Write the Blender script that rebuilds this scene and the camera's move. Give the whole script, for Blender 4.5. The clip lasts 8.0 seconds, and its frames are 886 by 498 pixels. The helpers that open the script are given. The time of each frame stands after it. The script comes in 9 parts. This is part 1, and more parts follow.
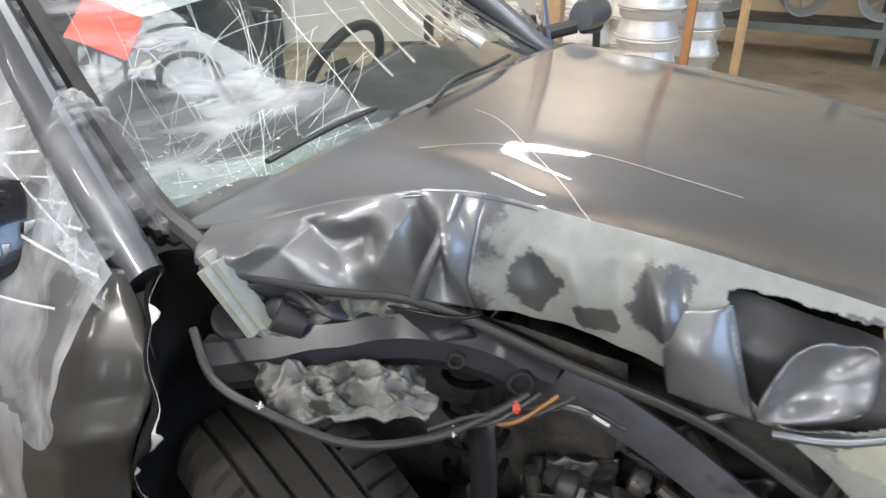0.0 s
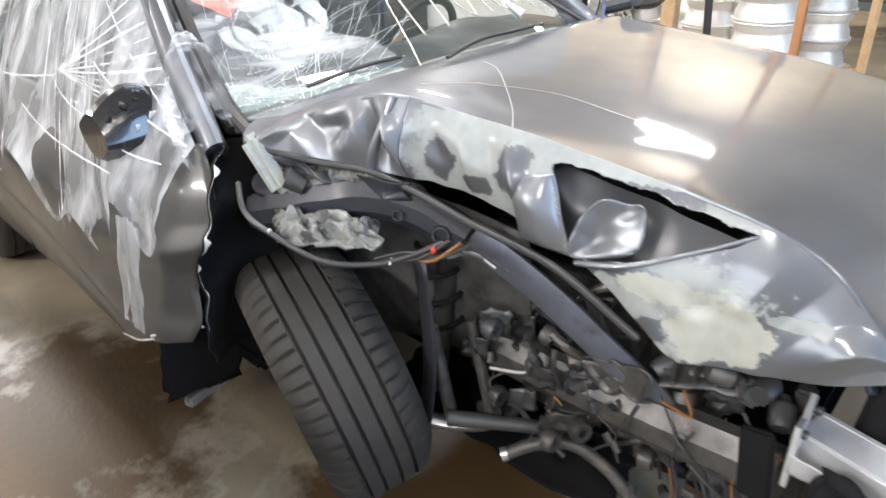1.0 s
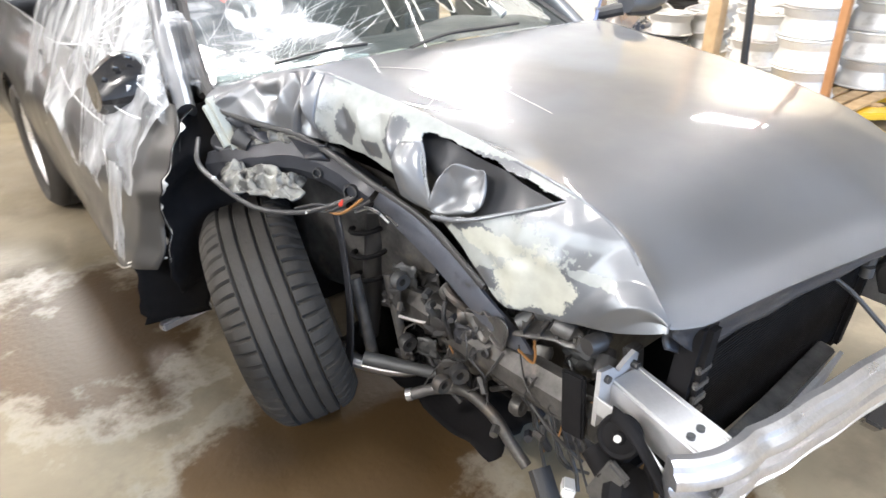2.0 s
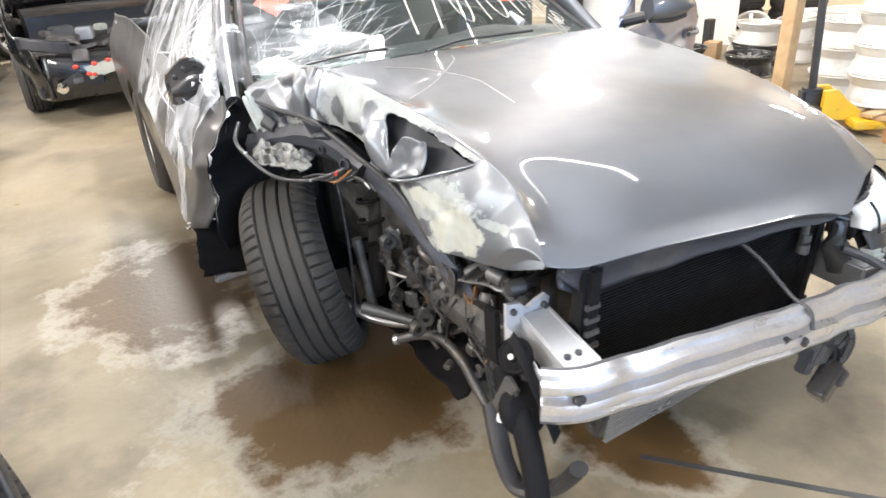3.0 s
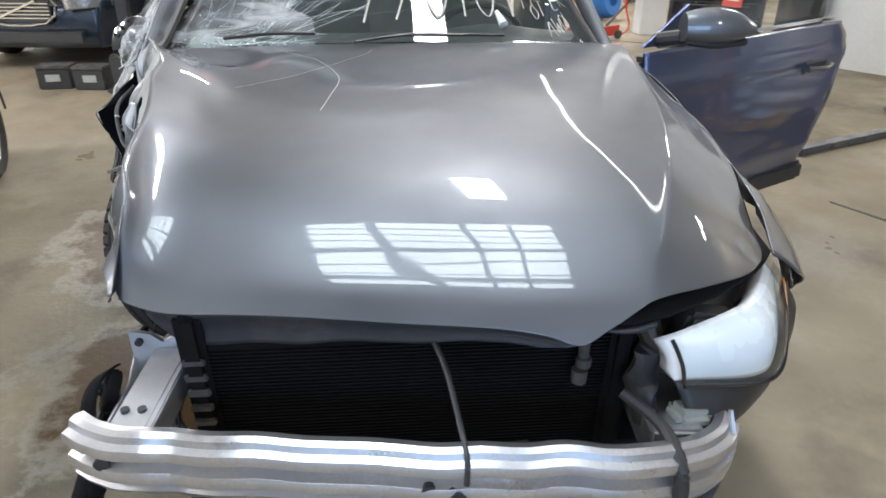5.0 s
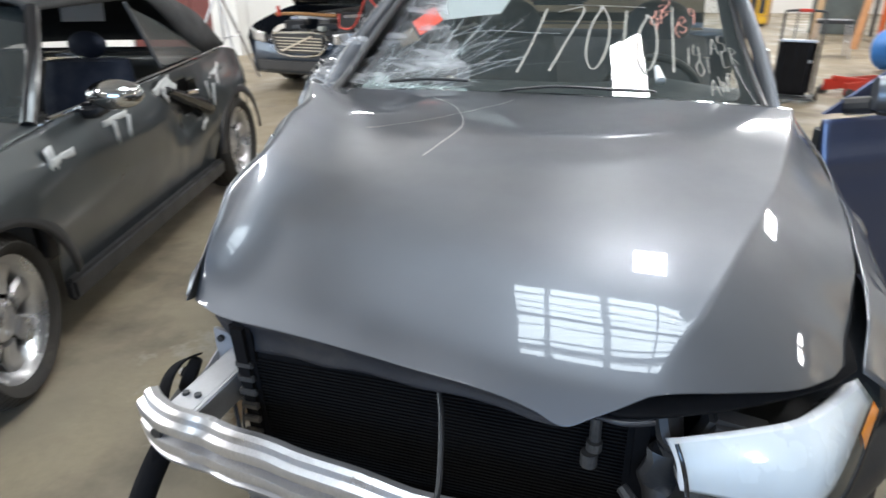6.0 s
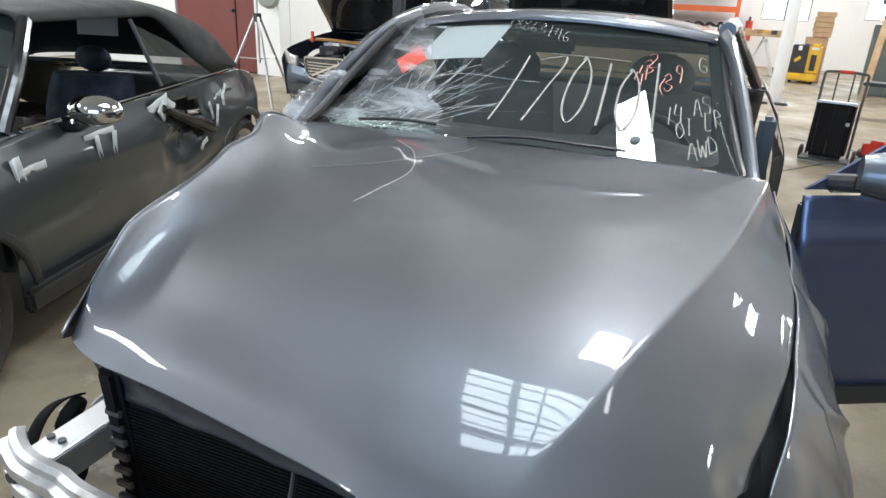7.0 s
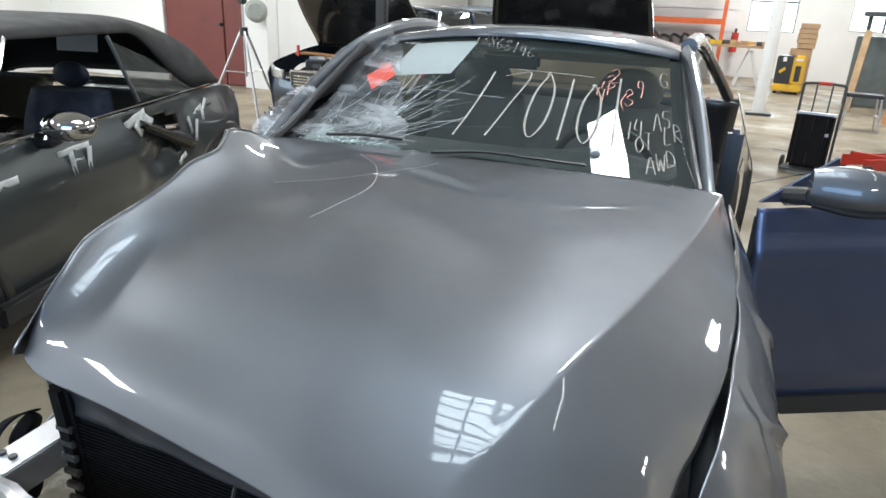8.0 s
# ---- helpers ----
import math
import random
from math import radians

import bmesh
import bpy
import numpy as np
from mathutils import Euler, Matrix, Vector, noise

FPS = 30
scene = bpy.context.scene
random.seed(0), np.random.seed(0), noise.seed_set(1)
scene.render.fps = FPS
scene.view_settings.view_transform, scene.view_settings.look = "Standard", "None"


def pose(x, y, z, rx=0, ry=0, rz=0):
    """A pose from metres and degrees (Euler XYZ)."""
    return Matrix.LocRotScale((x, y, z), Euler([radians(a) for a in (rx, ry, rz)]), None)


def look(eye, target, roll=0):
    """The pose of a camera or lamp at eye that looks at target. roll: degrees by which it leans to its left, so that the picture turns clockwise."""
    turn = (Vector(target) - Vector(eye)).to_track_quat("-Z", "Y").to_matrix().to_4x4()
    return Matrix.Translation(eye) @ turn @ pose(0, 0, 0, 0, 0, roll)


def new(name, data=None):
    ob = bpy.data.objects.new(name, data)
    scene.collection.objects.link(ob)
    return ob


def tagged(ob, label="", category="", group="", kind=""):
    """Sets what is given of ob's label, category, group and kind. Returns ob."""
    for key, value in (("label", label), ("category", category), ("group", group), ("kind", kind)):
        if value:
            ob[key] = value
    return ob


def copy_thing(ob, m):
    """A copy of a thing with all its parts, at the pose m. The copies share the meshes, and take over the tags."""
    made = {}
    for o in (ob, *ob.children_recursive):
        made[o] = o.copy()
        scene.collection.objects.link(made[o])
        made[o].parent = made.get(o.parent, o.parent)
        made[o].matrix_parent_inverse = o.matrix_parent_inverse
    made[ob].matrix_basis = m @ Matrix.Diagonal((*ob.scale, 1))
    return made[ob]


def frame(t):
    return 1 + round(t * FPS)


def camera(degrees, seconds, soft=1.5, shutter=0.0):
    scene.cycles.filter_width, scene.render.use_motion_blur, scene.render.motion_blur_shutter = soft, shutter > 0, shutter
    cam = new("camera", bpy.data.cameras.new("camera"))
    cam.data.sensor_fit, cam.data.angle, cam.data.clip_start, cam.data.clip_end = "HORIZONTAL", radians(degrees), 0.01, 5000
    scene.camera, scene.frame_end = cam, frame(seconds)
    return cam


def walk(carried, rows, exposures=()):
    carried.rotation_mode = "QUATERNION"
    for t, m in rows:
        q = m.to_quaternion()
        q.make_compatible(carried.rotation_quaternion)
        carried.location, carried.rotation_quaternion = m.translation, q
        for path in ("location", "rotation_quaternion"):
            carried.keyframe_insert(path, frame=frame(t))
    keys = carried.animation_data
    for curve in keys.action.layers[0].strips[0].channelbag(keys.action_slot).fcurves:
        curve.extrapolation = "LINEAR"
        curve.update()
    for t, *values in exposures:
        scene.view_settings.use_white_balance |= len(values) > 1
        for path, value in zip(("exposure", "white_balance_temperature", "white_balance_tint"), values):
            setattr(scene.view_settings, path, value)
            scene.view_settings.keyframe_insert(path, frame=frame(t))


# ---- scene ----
cam = camera(67.46, 8.0, soft=1.5, shutter=0.35)
PATH = [
    (0, (-1.315, 0.709, 1.402), (0.234, 1.562, 0.468), -0.03),
    (0.5, (-1.339, 0.480, 1.425), (0.102, 1.494, 0.478), -1.43),
    (1, (-1.484, 0.153, 1.418), (-0.207, 1.364, 0.467), -2.29),
    (1.5, (-1.458, -0.067, 1.402), (-0.218, 1.180, 0.450), -0.60),
    (2, (-1.370, -0.285, 1.423), (-0.258, 1.088, 0.485), -0.75),
    (2.2, (-1.359, -0.384, 1.428), (-0.334, 1.058, 0.494), -1.08),
    (3.3, (-1.106, -0.856, 1.432), (-0.301, 0.752, 0.557), -2.70),
    (3.5, (-0.947, -0.865, 1.411), (-0.146, 0.748, 0.540), -0.54),
    (4, (-0.650, -0.894, 1.414), (0.016, 0.770, 0.526), 0.52),
    (4.2, (-0.495, -0.934, 1.402), (0.046, 0.772, 0.510), -0.71),
    (5.3, (0.103, -0.824, 1.386), (0.133, 0.965, 0.492), 0.69),
    (5.5, (0.166, -0.815, 1.407), (0.101, 0.987, 0.543), 0.30),
    (6, (0.383, -0.830, 1.431), (-0.179, 0.913, 0.627), -0.89),
    (6.3, (0.467, -0.776, 1.435), (-0.223, 0.925, 0.640), 0.16),
    (6.5, (0.542, -0.718, 1.444), (-0.054, 1.027, 0.671), 2.63),
    (6.7, (0.564, -0.646, 1.451), (0.060, 1.145, 0.716), 2.77),
    (7, (0.603, -0.615, 1.452), (-0.077, 1.121, 0.729), 2.70),
    (7.5, (0.681, -0.602, 1.475), (-0.012, 1.133, 0.761), 3.49),
    (8, (0.700, -0.599, 1.474), (0.030, 1.154, 0.782), 2.51),
]
EXPOSURES = [(0.0, 0.26, 6550, 12), (1.0, 0.82, 6420, 13), (2.0, 1.22, 6540, 13), (3.5, 1.16, 6650, 13), (4.2, 0.52, 6450, 12), (5.5, 0.10, 6170, 10), (6.5, 0.07, 6110, 9), (8.0, -0.03, 6030, 7)]
walk(cam, [(t, look(e, a, r)) for t, e, a, r in PATH], EXPOSURES)

# ---------------------------------------------------------------- light
world = bpy.data.worlds.new("world")
scene.world = world
world.use_nodes = True
wn = world.node_tree.nodes
sky = wn.new("ShaderNodeTexSky")
sky.sky_type, sky.sun_disc = "NISHITA", False
sky.sun_elevation, sky.sun_rotation = radians(32), radians(150)
world.node_tree.links.new(sky.outputs[0], wn["Background"].inputs[0])
wn["Background"].inputs[1].default_value = 0.12

sun = new("sun", bpy.data.lights.new("sun", "SUN"))
sun.data.energy, sun.data.angle, sun.data.color = 2.0, radians(8), (1.0, 0.95, 0.88)
sun.matrix_world = look((0, 0, 9), (3, 6, 4))

LAMP_COLOUR = (1.0, 0.97, 0.925)
LAMP_WATTS = 85
DAY_SOUTH = 470
FILL_WEST = 430
DAY_ROOF = 265
# the last two are unseen fill lamps, added to brighten the crushed west side
LAMPS_AND_FILL = [(0.5, 3.15, 90), (7.1, 3.3, 90), (-3.6, -4.4, 90), (3.4, -3.6, 90), (-3.65, 10.35, 0), (-0.38, 10.15, 0), (2.6, 10.8, 0), (-5.6, 12.6, 0), (4.6, 14.6, 0), (5.6, 7.2, 90), (-6.5, 2.5, 90), (-8.6, 6.6, 0), (1.5, 17.0, 0), (-5.4, -1.6, 90), (-8.4, 0.8, 90)]


def area(name, at, target, sx, sy, watts, colour=LAMP_COLOUR):
    lamp = new(name, bpy.data.lights.new(name, "AREA"))
    lamp.data.shape, lamp.data.size, lamp.data.size_y = "RECTANGLE", sx, sy
    lamp.data.energy, lamp.data.color = watts, colour
    lamp.matrix_world = look(at, target)
    return lamp


# ---------------------------------------------------------------- materials
def mat(name, base, rough=0.5, metal=0.0, other=None, mix=0.5, size=6.0, fine=60.0, bump=0.0, bump_size=80.0, coat=0.0, coat_rough=0.05, alpha=1.0, stain=None, stain_size=1.5, stain_at=(0.5, 0.62), stain_stretch=None, stain_detail=6.0, rough_var=0.12, spec=0.5, random=0.0):
    """Principled surface: two scales of colour noise, roughness noise, fine relief, and stains with an outline of their own."""
    m = bpy.data.materials.new(name)
    m.use_nodes = True
    n, l = m.node_tree.nodes, m.node_tree.links
    b = n["Principled BSDF"]
    co = n.new("ShaderNodeTexCoord")

    def noise_node(scale, detail=4.0, rough_=0.55):
        t = n.new("ShaderNodeTexNoise")
        t.inputs["Scale"].default_value, t.inputs["Detail"].default_value, t.inputs["Roughness"].default_value = scale, detail, rough_
        l.new(co.outputs["Object"], t.inputs["Vector"])
        return t

    def mixed(fac, a, c):
        x = n.new("ShaderNodeMix")
        x.data_type = "RGBA"
        l.new(fac, x.inputs[0])
        for sock, val in ((x.inputs[6], a), (x.inputs[7], c)):
            if isinstance(val, tuple):
                sock.default_value = (*val, 1)
            else:
                l.new(val, sock)
        return x.outputs[2]

    def ramp(fac, lo, hi):
        r = n.new("ShaderNodeMapRange")
        l.new(fac, r.inputs[0])
        r.inputs[1].default_value, r.inputs[2].default_value = lo, hi
        return r.outputs[0]

    other = other or tuple(c * 0.72 for c in base)
    big, small = noise_node(size), noise_node(fine, 3.0)
    colour = mixed(ramp(big.outputs[0], 0.38, 0.66), base, tuple(x * mix + y * (1 - mix) for x, y in zip(other, base)))
    colour = mixed(ramp(small.outputs[0], 0.3, 0.8), colour, tuple(x * 0.5 + y * 0.5 for x, y in zip(other, base)))
    if stain:
        st = noise_node(stain_size, stain_detail, 0.6)
        if stain_stretch:
            mp = n.new("ShaderNodeMapping")
            mp.inputs["Scale"].default_value = stain_stretch
            l.new(co.outputs["Object"], mp.inputs[0])
            l.new(mp.outputs[0], st.inputs["Vector"])
        colour = mixed(ramp(st.outputs[0], *stain_at), colour, stain)
    if random:
        info = n.new("ShaderNodeObjectInfo")
        hsv = n.new("ShaderNodeHueSaturation")
        r = n.new("ShaderNodeMapRange")
        l.new(info.outputs["Random"], r.inputs[0])
        r.inputs[3].default_value, r.inputs[4].default_value = 1 - random, 1 + random
        l.new(r.outputs[0], hsv.inputs["Value"])
        l.new(colour, hsv.inputs["Color"])
        colour = hsv.outputs[0]
    l.new(colour, b.inputs["Base Color"])
    rr = n.new("ShaderNodeMapRange")
    l.new(big.outputs[0], rr.inputs[0])
    rr.inputs[1].default_value, rr.inputs[2].default_value = 0.3, 0.7
    rr.inputs[3].default_value, rr.inputs[4].default_value = max(0.02, rough - rough_var * rough * 2), min(1, rough + rough_var * rough * 2)
    l.new(rr.outputs[0], b.inputs["Roughness"])
    b.inputs["Metallic"].default_value = metal
    b.inputs["Coat Weight"].default_value = coat
    b.inputs["Coat Roughness"].default_value = coat_rough
    b.inputs["Alpha"].default_value = alpha
    b.inputs["Specular IOR Level"].default_value = spec
    if bump:
        bn = noise_node(bump_size, 5.0)
        bp = n.new("ShaderNodeBump")
        bp.inputs["Strength"].default_value, bp.inputs["Distance"].default_value = min(1, bump), 0.004
        l.new(bn.outputs[0], bp.inputs["Height"])
        l.new(bp.outputs[0], b.inputs["Normal"])
    return m


def glass_mat(name, tint, alpha, rough=0.02):
    m = bpy.data.materials.new(name)
    m.use_nodes = True
    n, l = m.node_tree.nodes, m.node_tree.links
    b, out = n["Principled BSDF"], n["Material Output"]
    b.inputs["Base Color"].default_value = (*tint, 1)
    b.inputs["Roughness"].default_value = rough
    clear = n.new("ShaderNodeBsdfTransparent")
    clear.inputs[0].default_value = (*(0.75 + 0.25 * c for c in tint), 1)
    glossy = n.new("ShaderNodeBsdfGlossy")
    glossy.inputs["Roughness"].default_value = rough
    fr = n.new("ShaderNodeFresnel")
    fr.inputs[0].default_value = 1.5
    haze = n.new("ShaderNodeMixShader")
    haze.inputs[0].default_value = alpha
    l.new(clear.outputs[0], haze.inputs[1])
    l.new(b.outputs[0], haze.inputs[2])
    mx = n.new("ShaderNodeMixShader")
    l.new(fr.outputs[0], mx.inputs[0])
    l.new(haze.outputs[0], mx.inputs[1])
    l.new(glossy.outputs[0], mx.inputs[2])
    l.new(mx.outputs[0], out.inputs[0])
    return m


def glow(name, colour, strength):
    m = bpy.data.materials.new(name)
    m.use_nodes = True
    b = m.node_tree.nodes["Principled BSDF"]
    b.inputs["Base Color"].default_value = (*colour, 1)
    b.inputs["Emission Color"].default_value = (*colour, 1)
    b.inputs["Emission Strength"].default_value = strength
    return m


def floor_mat():
    """Worn concrete: tan ground, grey trodden areas, damp dark puddles with paler, smoother rims, grit and oil."""
    m = mat("concrete", (0.285, 0.236, 0.158), 0.58, other=(0.175, 0.147, 0.105), mix=0.9, size=1.3, fine=26, bump=0.45, bump_size=38, stain=(0.110, 0.088, 0.062), stain_size=1.7, stain_at=(0.52, 0.72), rough_var=0.3)
    n, l = m.node_tree.nodes, m.node_tree.links
    b = n["Principled BSDF"]
    base, rough = b.inputs["Base Color"].links[0].from_socket, b.inputs["Roughness"].links[0].from_socket
    geo = n.new("ShaderNodeNewGeometry")
    warp = n.new("ShaderNodeTexNoise")
    warp.inputs["Scale"].default_value, warp.inputs["Detail"].default_value, warp.inputs["Roughness"].default_value = 3.6, 9, 0.68
    l.new(geo.outputs["Position"], warp.inputs["Vector"])

    def puddle(x, y, rx, ry, edge0, edge1):
        sub = n.new("ShaderNodeVectorMath")
        sub.operation = "SUBTRACT"
        sub.inputs[1].default_value = (x, y, 0)
        l.new(geo.outputs["Position"], sub.inputs[0])
        sc = n.new("ShaderNodeVectorMath")
        sc.operation = "MULTIPLY"
        sc.inputs[1].default_value = (1 / rx, 1 / ry, 0)
        l.new(sub.outputs[0], sc.inputs[0])
        ln = n.new("ShaderNodeVectorMath")
        ln.operation = "LENGTH"
        l.new(sc.outputs[0], ln.inputs[0])
        ad = n.new("ShaderNodeMath")
        ad.operation = "MULTIPLY_ADD"
        l.new(warp.outputs[0], ad.inputs[0])
        ad.inputs[1].default_value = 2.0
        l.new(ln.outputs[1], ad.inputs[2])
        r = n.new("ShaderNodeMapRange")
        l.new(ad.outputs[0], r.inputs[0])
        r.inputs[1].default_value, r.inputs[2].default_value = edge1, edge0
        return r.outputs[0]

    def over(fac, a, colour):
        x = n.new("ShaderNodeMix")
        x.data_type = "RGBA"
        l.new(fac, x.inputs[0])
        l.new(a, x.inputs[6])
        x.inputs[7].default_value = (*colour, 1)
        return x.outputs[2]

    def over_value(fac, a, value):
        x = n.new("ShaderNodeMix")
        l.new(fac, x.inputs[0])
        l.new(a, x.inputs[2])
        x.inputs[3].default_value = value
        return x.outputs[0]

    for x, y, rx, ry in PUDDLES:
        rim = puddle(x, y, rx * 1.22, ry * 1.22, 1.78, 1.96)
        base = over(rim, base, (0.32, 0.285, 0.225))
        rough = over_value(rim, rough, 0.27)
    for x, y, rx, ry in PUDDLES:
        wet = puddle(x, y, rx, ry, 1.74, 2.02)
        base = over(wet, base, (0.092, 0.054, 0.022))
        rough = over_value(wet, rough, 0.40)
    l.new(base, b.inputs["Base Color"])
    l.new(rough, b.inputs["Roughness"])
    return m


PUDDLES = [(-0.66, 1.02, 0.60, 0.42), (-1.12, 2.12, 0.42, 0.55), (-0.05, 0.35, 0.20, 0.30)]

PAINT = mat("grey_metallic_paint", (0.140, 0.149, 0.166), 0.46, 0.78, other=(0.127, 0.135, 0.150), size=2.5, fine=900, coat=1.0, coat_rough=0.035, bump=0.02, bump_size=1500)
# rougher grey paint, its base lightened to stand in for bright surroundings mirrored in it
PAINT_LIT = mat("dulled_lit_grey_paint", (0.185, 0.192, 0.205), 0.46, 0.60, other=(0.150, 0.156, 0.168), size=9, fine=300, coat=0.7, coat_rough=0.13, bump=0.06, bump_size=60)
PAINT_DUSTY = mat("dusty_grey_paint", (0.150, 0.148, 0.145), 0.40, 0.7, other=(0.165, 0.155, 0.14), size=3, fine=300, coat=1.0, coat_rough=0.06, stain=(0.22, 0.20, 0.17), stain_size=3, stain_at=(0.66, 0.85))
# the car's grey paint, darkened for the dark floor it mirrors; stains are dust
PAINT_SHADED = mat("shaded_dusty_grey_paint", (0.048, 0.047, 0.046), 0.45, 0.5, other=(0.056, 0.052, 0.047), size=3, fine=300, coat=0.4, coat_rough=0.10, stain=(0.11, 0.10, 0.085), stain_size=3, stain_at=(0.66, 0.85))
# grey car paint tinted blue for the bluish daylight the open door mirrors
DOOR_PAINT_TINTED = mat("sky_tinted_metallic_paint", (0.079, 0.103, 0.195), 0.42, 0.72, other=(0.069, 0.091, 0.172), size=2.5, fine=900, coat=1.0, coat_rough=0.04, bump=0.02, bump_size=1500)

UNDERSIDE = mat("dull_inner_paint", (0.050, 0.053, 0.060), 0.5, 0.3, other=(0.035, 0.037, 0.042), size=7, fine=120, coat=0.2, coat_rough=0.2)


def edge_mat():
    """Grey paint scraped down to pale primer, with a yellowish filler patch, along the crumpled hood edge."""
    m = mat("scraped_hood_edge", (0.128, 0.134, 0.146), 0.44, 0.70, other=(0.112, 0.117, 0.128), size=2.5, fine=900, bump=0.12, bump_size=70)
    n, l = m.node_tree.nodes, m.node_tree.links
    b = n["Principled BSDF"]
    geo = n.new("ShaderNodeNewGeometry")
    warp = n.new("ShaderNodeTexNoise")
    warp.inputs["Scale"].default_value, warp.inputs["Detail"].default_value, warp.inputs["Roughness"].default_value = 21, 8, 0.70
    l.new(geo.outputs["Position"], warp.inputs["Vector"])
    grain = n.new("ShaderNodeTexNoise")
    grain.inputs["Scale"].default_value, grain.inputs["Detail"].default_value = 45, 5
    l.new(geo.outputs["Position"], grain.inputs["Vector"])

    def math_node(op, a, c):
        x = n.new("ShaderNodeMath")
        x.operation = op
        for k, v in enumerate((a, c)):
            if isinstance(v, (int, float)):
                x.inputs[k].default_value = v
            else:
                l.new(v, x.inputs[k])
        return x.outputs[0]

    def blob(y, z, ry, rz, ragged=2.2):
        sub = n.new("ShaderNodeVectorMath")
        sub.operation = "SUBTRACT"
        sub.inputs[1].default_value = (0, y, z)
        l.new(geo.outputs["Position"], sub.inputs[0])
        sc = n.new("ShaderNodeVectorMath")
        sc.operation = "MULTIPLY"
        sc.inputs[1].default_value = (0, 1 / ry, 1 / rz)
        l.new(sub.outputs[0], sc.inputs[0])
        ln = n.new("ShaderNodeVectorMath")
        ln.operation = "LENGTH"
        l.new(sc.outputs[0], ln.inputs[0])
        d = math_node("ADD", ln.outputs["Value"], math_node("MULTIPLY", math_node("SUBTRACT", warp.outputs[0], 0.5), ragged))
        r = n.new("ShaderNodeMapRange")
        l.new(d, r.inputs[0])
        r.inputs[1].default_value, r.inputs[2].default_value = 1.04, 0.96
        return r.outputs[0]

    worn = blob(0.815, 1.0, 0.205, 0.20, 0.8)
    for spot in ((0.49, 0.82, 0.13, 0.085), (0.43, 0.985, 0.085, 0.028), (0.60, 1.012, 0.14, 0.022), (0.33, 0.83, 0.045, 0.012)):
        worn = math_node("MAXIMUM", worn, blob(*spot))
    for spot in ((0.955, 0.985, 0.036, 0.038), (0.805, 0.985, 0.034, 0.045), (0.875, 0.945, 0.026, 0.02), (0.73, 0.90, 0.05, 0.04), (0.52, 0.775, 0.035, 0.022), (0.56, 0.86, 0.05, 0.016)):
        worn = math_node("MULTIPLY", worn, math_node("SUBTRACT", 1.0, blob(*spot)))
    filler = math_node("MAXIMUM", blob(0.425, 0.795, 0.075, 0.060), blob(0.52, 0.845, 0.07, 0.022))

    def over(fac, a, colour):
        x = n.new("ShaderNodeMix")
        x.data_type = "RGBA"
        l.new(fac, x.inputs[0])
        for sock, val in ((x.inputs[6], a), (x.inputs[7], colour)):
            if isinstance(val, tuple):
                sock.default_value = (*val, 1)
            else:
                l.new(val, sock)
        return x.outputs[2]

    primer = over(grain.outputs[0], (0.17, 0.180, 0.178), (0.275, 0.285, 0.272))
    paste = over(grain.outputs[0], (0.25, 0.25, 0.215), (0.36, 0.36, 0.315))
    base = over(worn, b.inputs["Base Color"].links[0].from_socket, primer)
    l.new(over(filler, base, paste), b.inputs["Base Color"])
    bare = math_node("MAXIMUM", worn, filler)
    l.new(math_node("MULTIPLY", math_node("SUBTRACT", 1.0, bare), 0.70), b.inputs["Metallic"])
    l.new(math_node("SUBTRACT", 1.0, math_node("MULTIPLY", bare, 0.8)), b.inputs["Coat Weight"])
    b.inputs["Coat Roughness"].default_value = 0.14
    return m


EDGE = edge_mat()
SCRATCH = mat("bare_scratch", (0.62, 0.60, 0.56), 0.45, 0.1, size=30)
BLACK = mat("black_plastic", (0.022, 0.022, 0.024), 0.45, size=8, other=(0.04, 0.038, 0.036), bump=0.15, bump_size=200)
MATT_BLACK = mat("dull_black_metal", (0.006, 0.006, 0.007), 0.85, size=12, other=(0.012, 0.011, 0.011), bump=0.2, bump_size=120, spec=0.12)
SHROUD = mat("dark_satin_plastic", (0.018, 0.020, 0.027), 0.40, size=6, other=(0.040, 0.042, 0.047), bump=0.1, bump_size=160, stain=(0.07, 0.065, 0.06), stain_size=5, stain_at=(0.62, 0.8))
BLACK_GLOSS = mat("gloss_black", (0.012, 0.012, 0.014), 0.18, coat=0.6, size=5, rough_var=0.3)
RUBBER = mat("tyre_rubber", (0.020, 0.018, 0.016), 0.86, other=(0.042, 0.037, 0.031), mix=0.9, size=7, fine=70, bump=0.4, bump_size=90, stain=(0.085, 0.075, 0.06), stain_size=5, stain_at=(0.60, 0.78))
GRIME = mat("oily_grey_steel", (0.140, 0.135, 0.130), 0.45, 0.5, other=(0.045, 0.043, 0.042), mix=1, size=16, fine=120, bump=0.4, bump_size=70, stain=(0.16, 0.14, 0.12), stain_size=14, stain_at=(0.6, 0.7))
SMOKED = mat("blue_grey_painted_steel", (0.030, 0.032, 0.040), 0.50, 0.2, other=(0.016, 0.017, 0.021), mix=1, size=10, fine=90, bump=0.25, bump_size=40, coat=0.25, coat_rough=0.16, stain=(0.13, 0.12, 0.11), stain_size=12, stain_at=(0.68, 0.78))
CAST_ALU = mat("dull_cast_aluminium", (0.56, 0.56, 0.57), 0.50, 0.60, other=(0.44, 0.44, 0.45), size=12, fine=160, bump=0.2, bump_size=60, stain=(0.40, 0.39, 0.37), stain_size=10, stain_at=(0.66, 0.78))
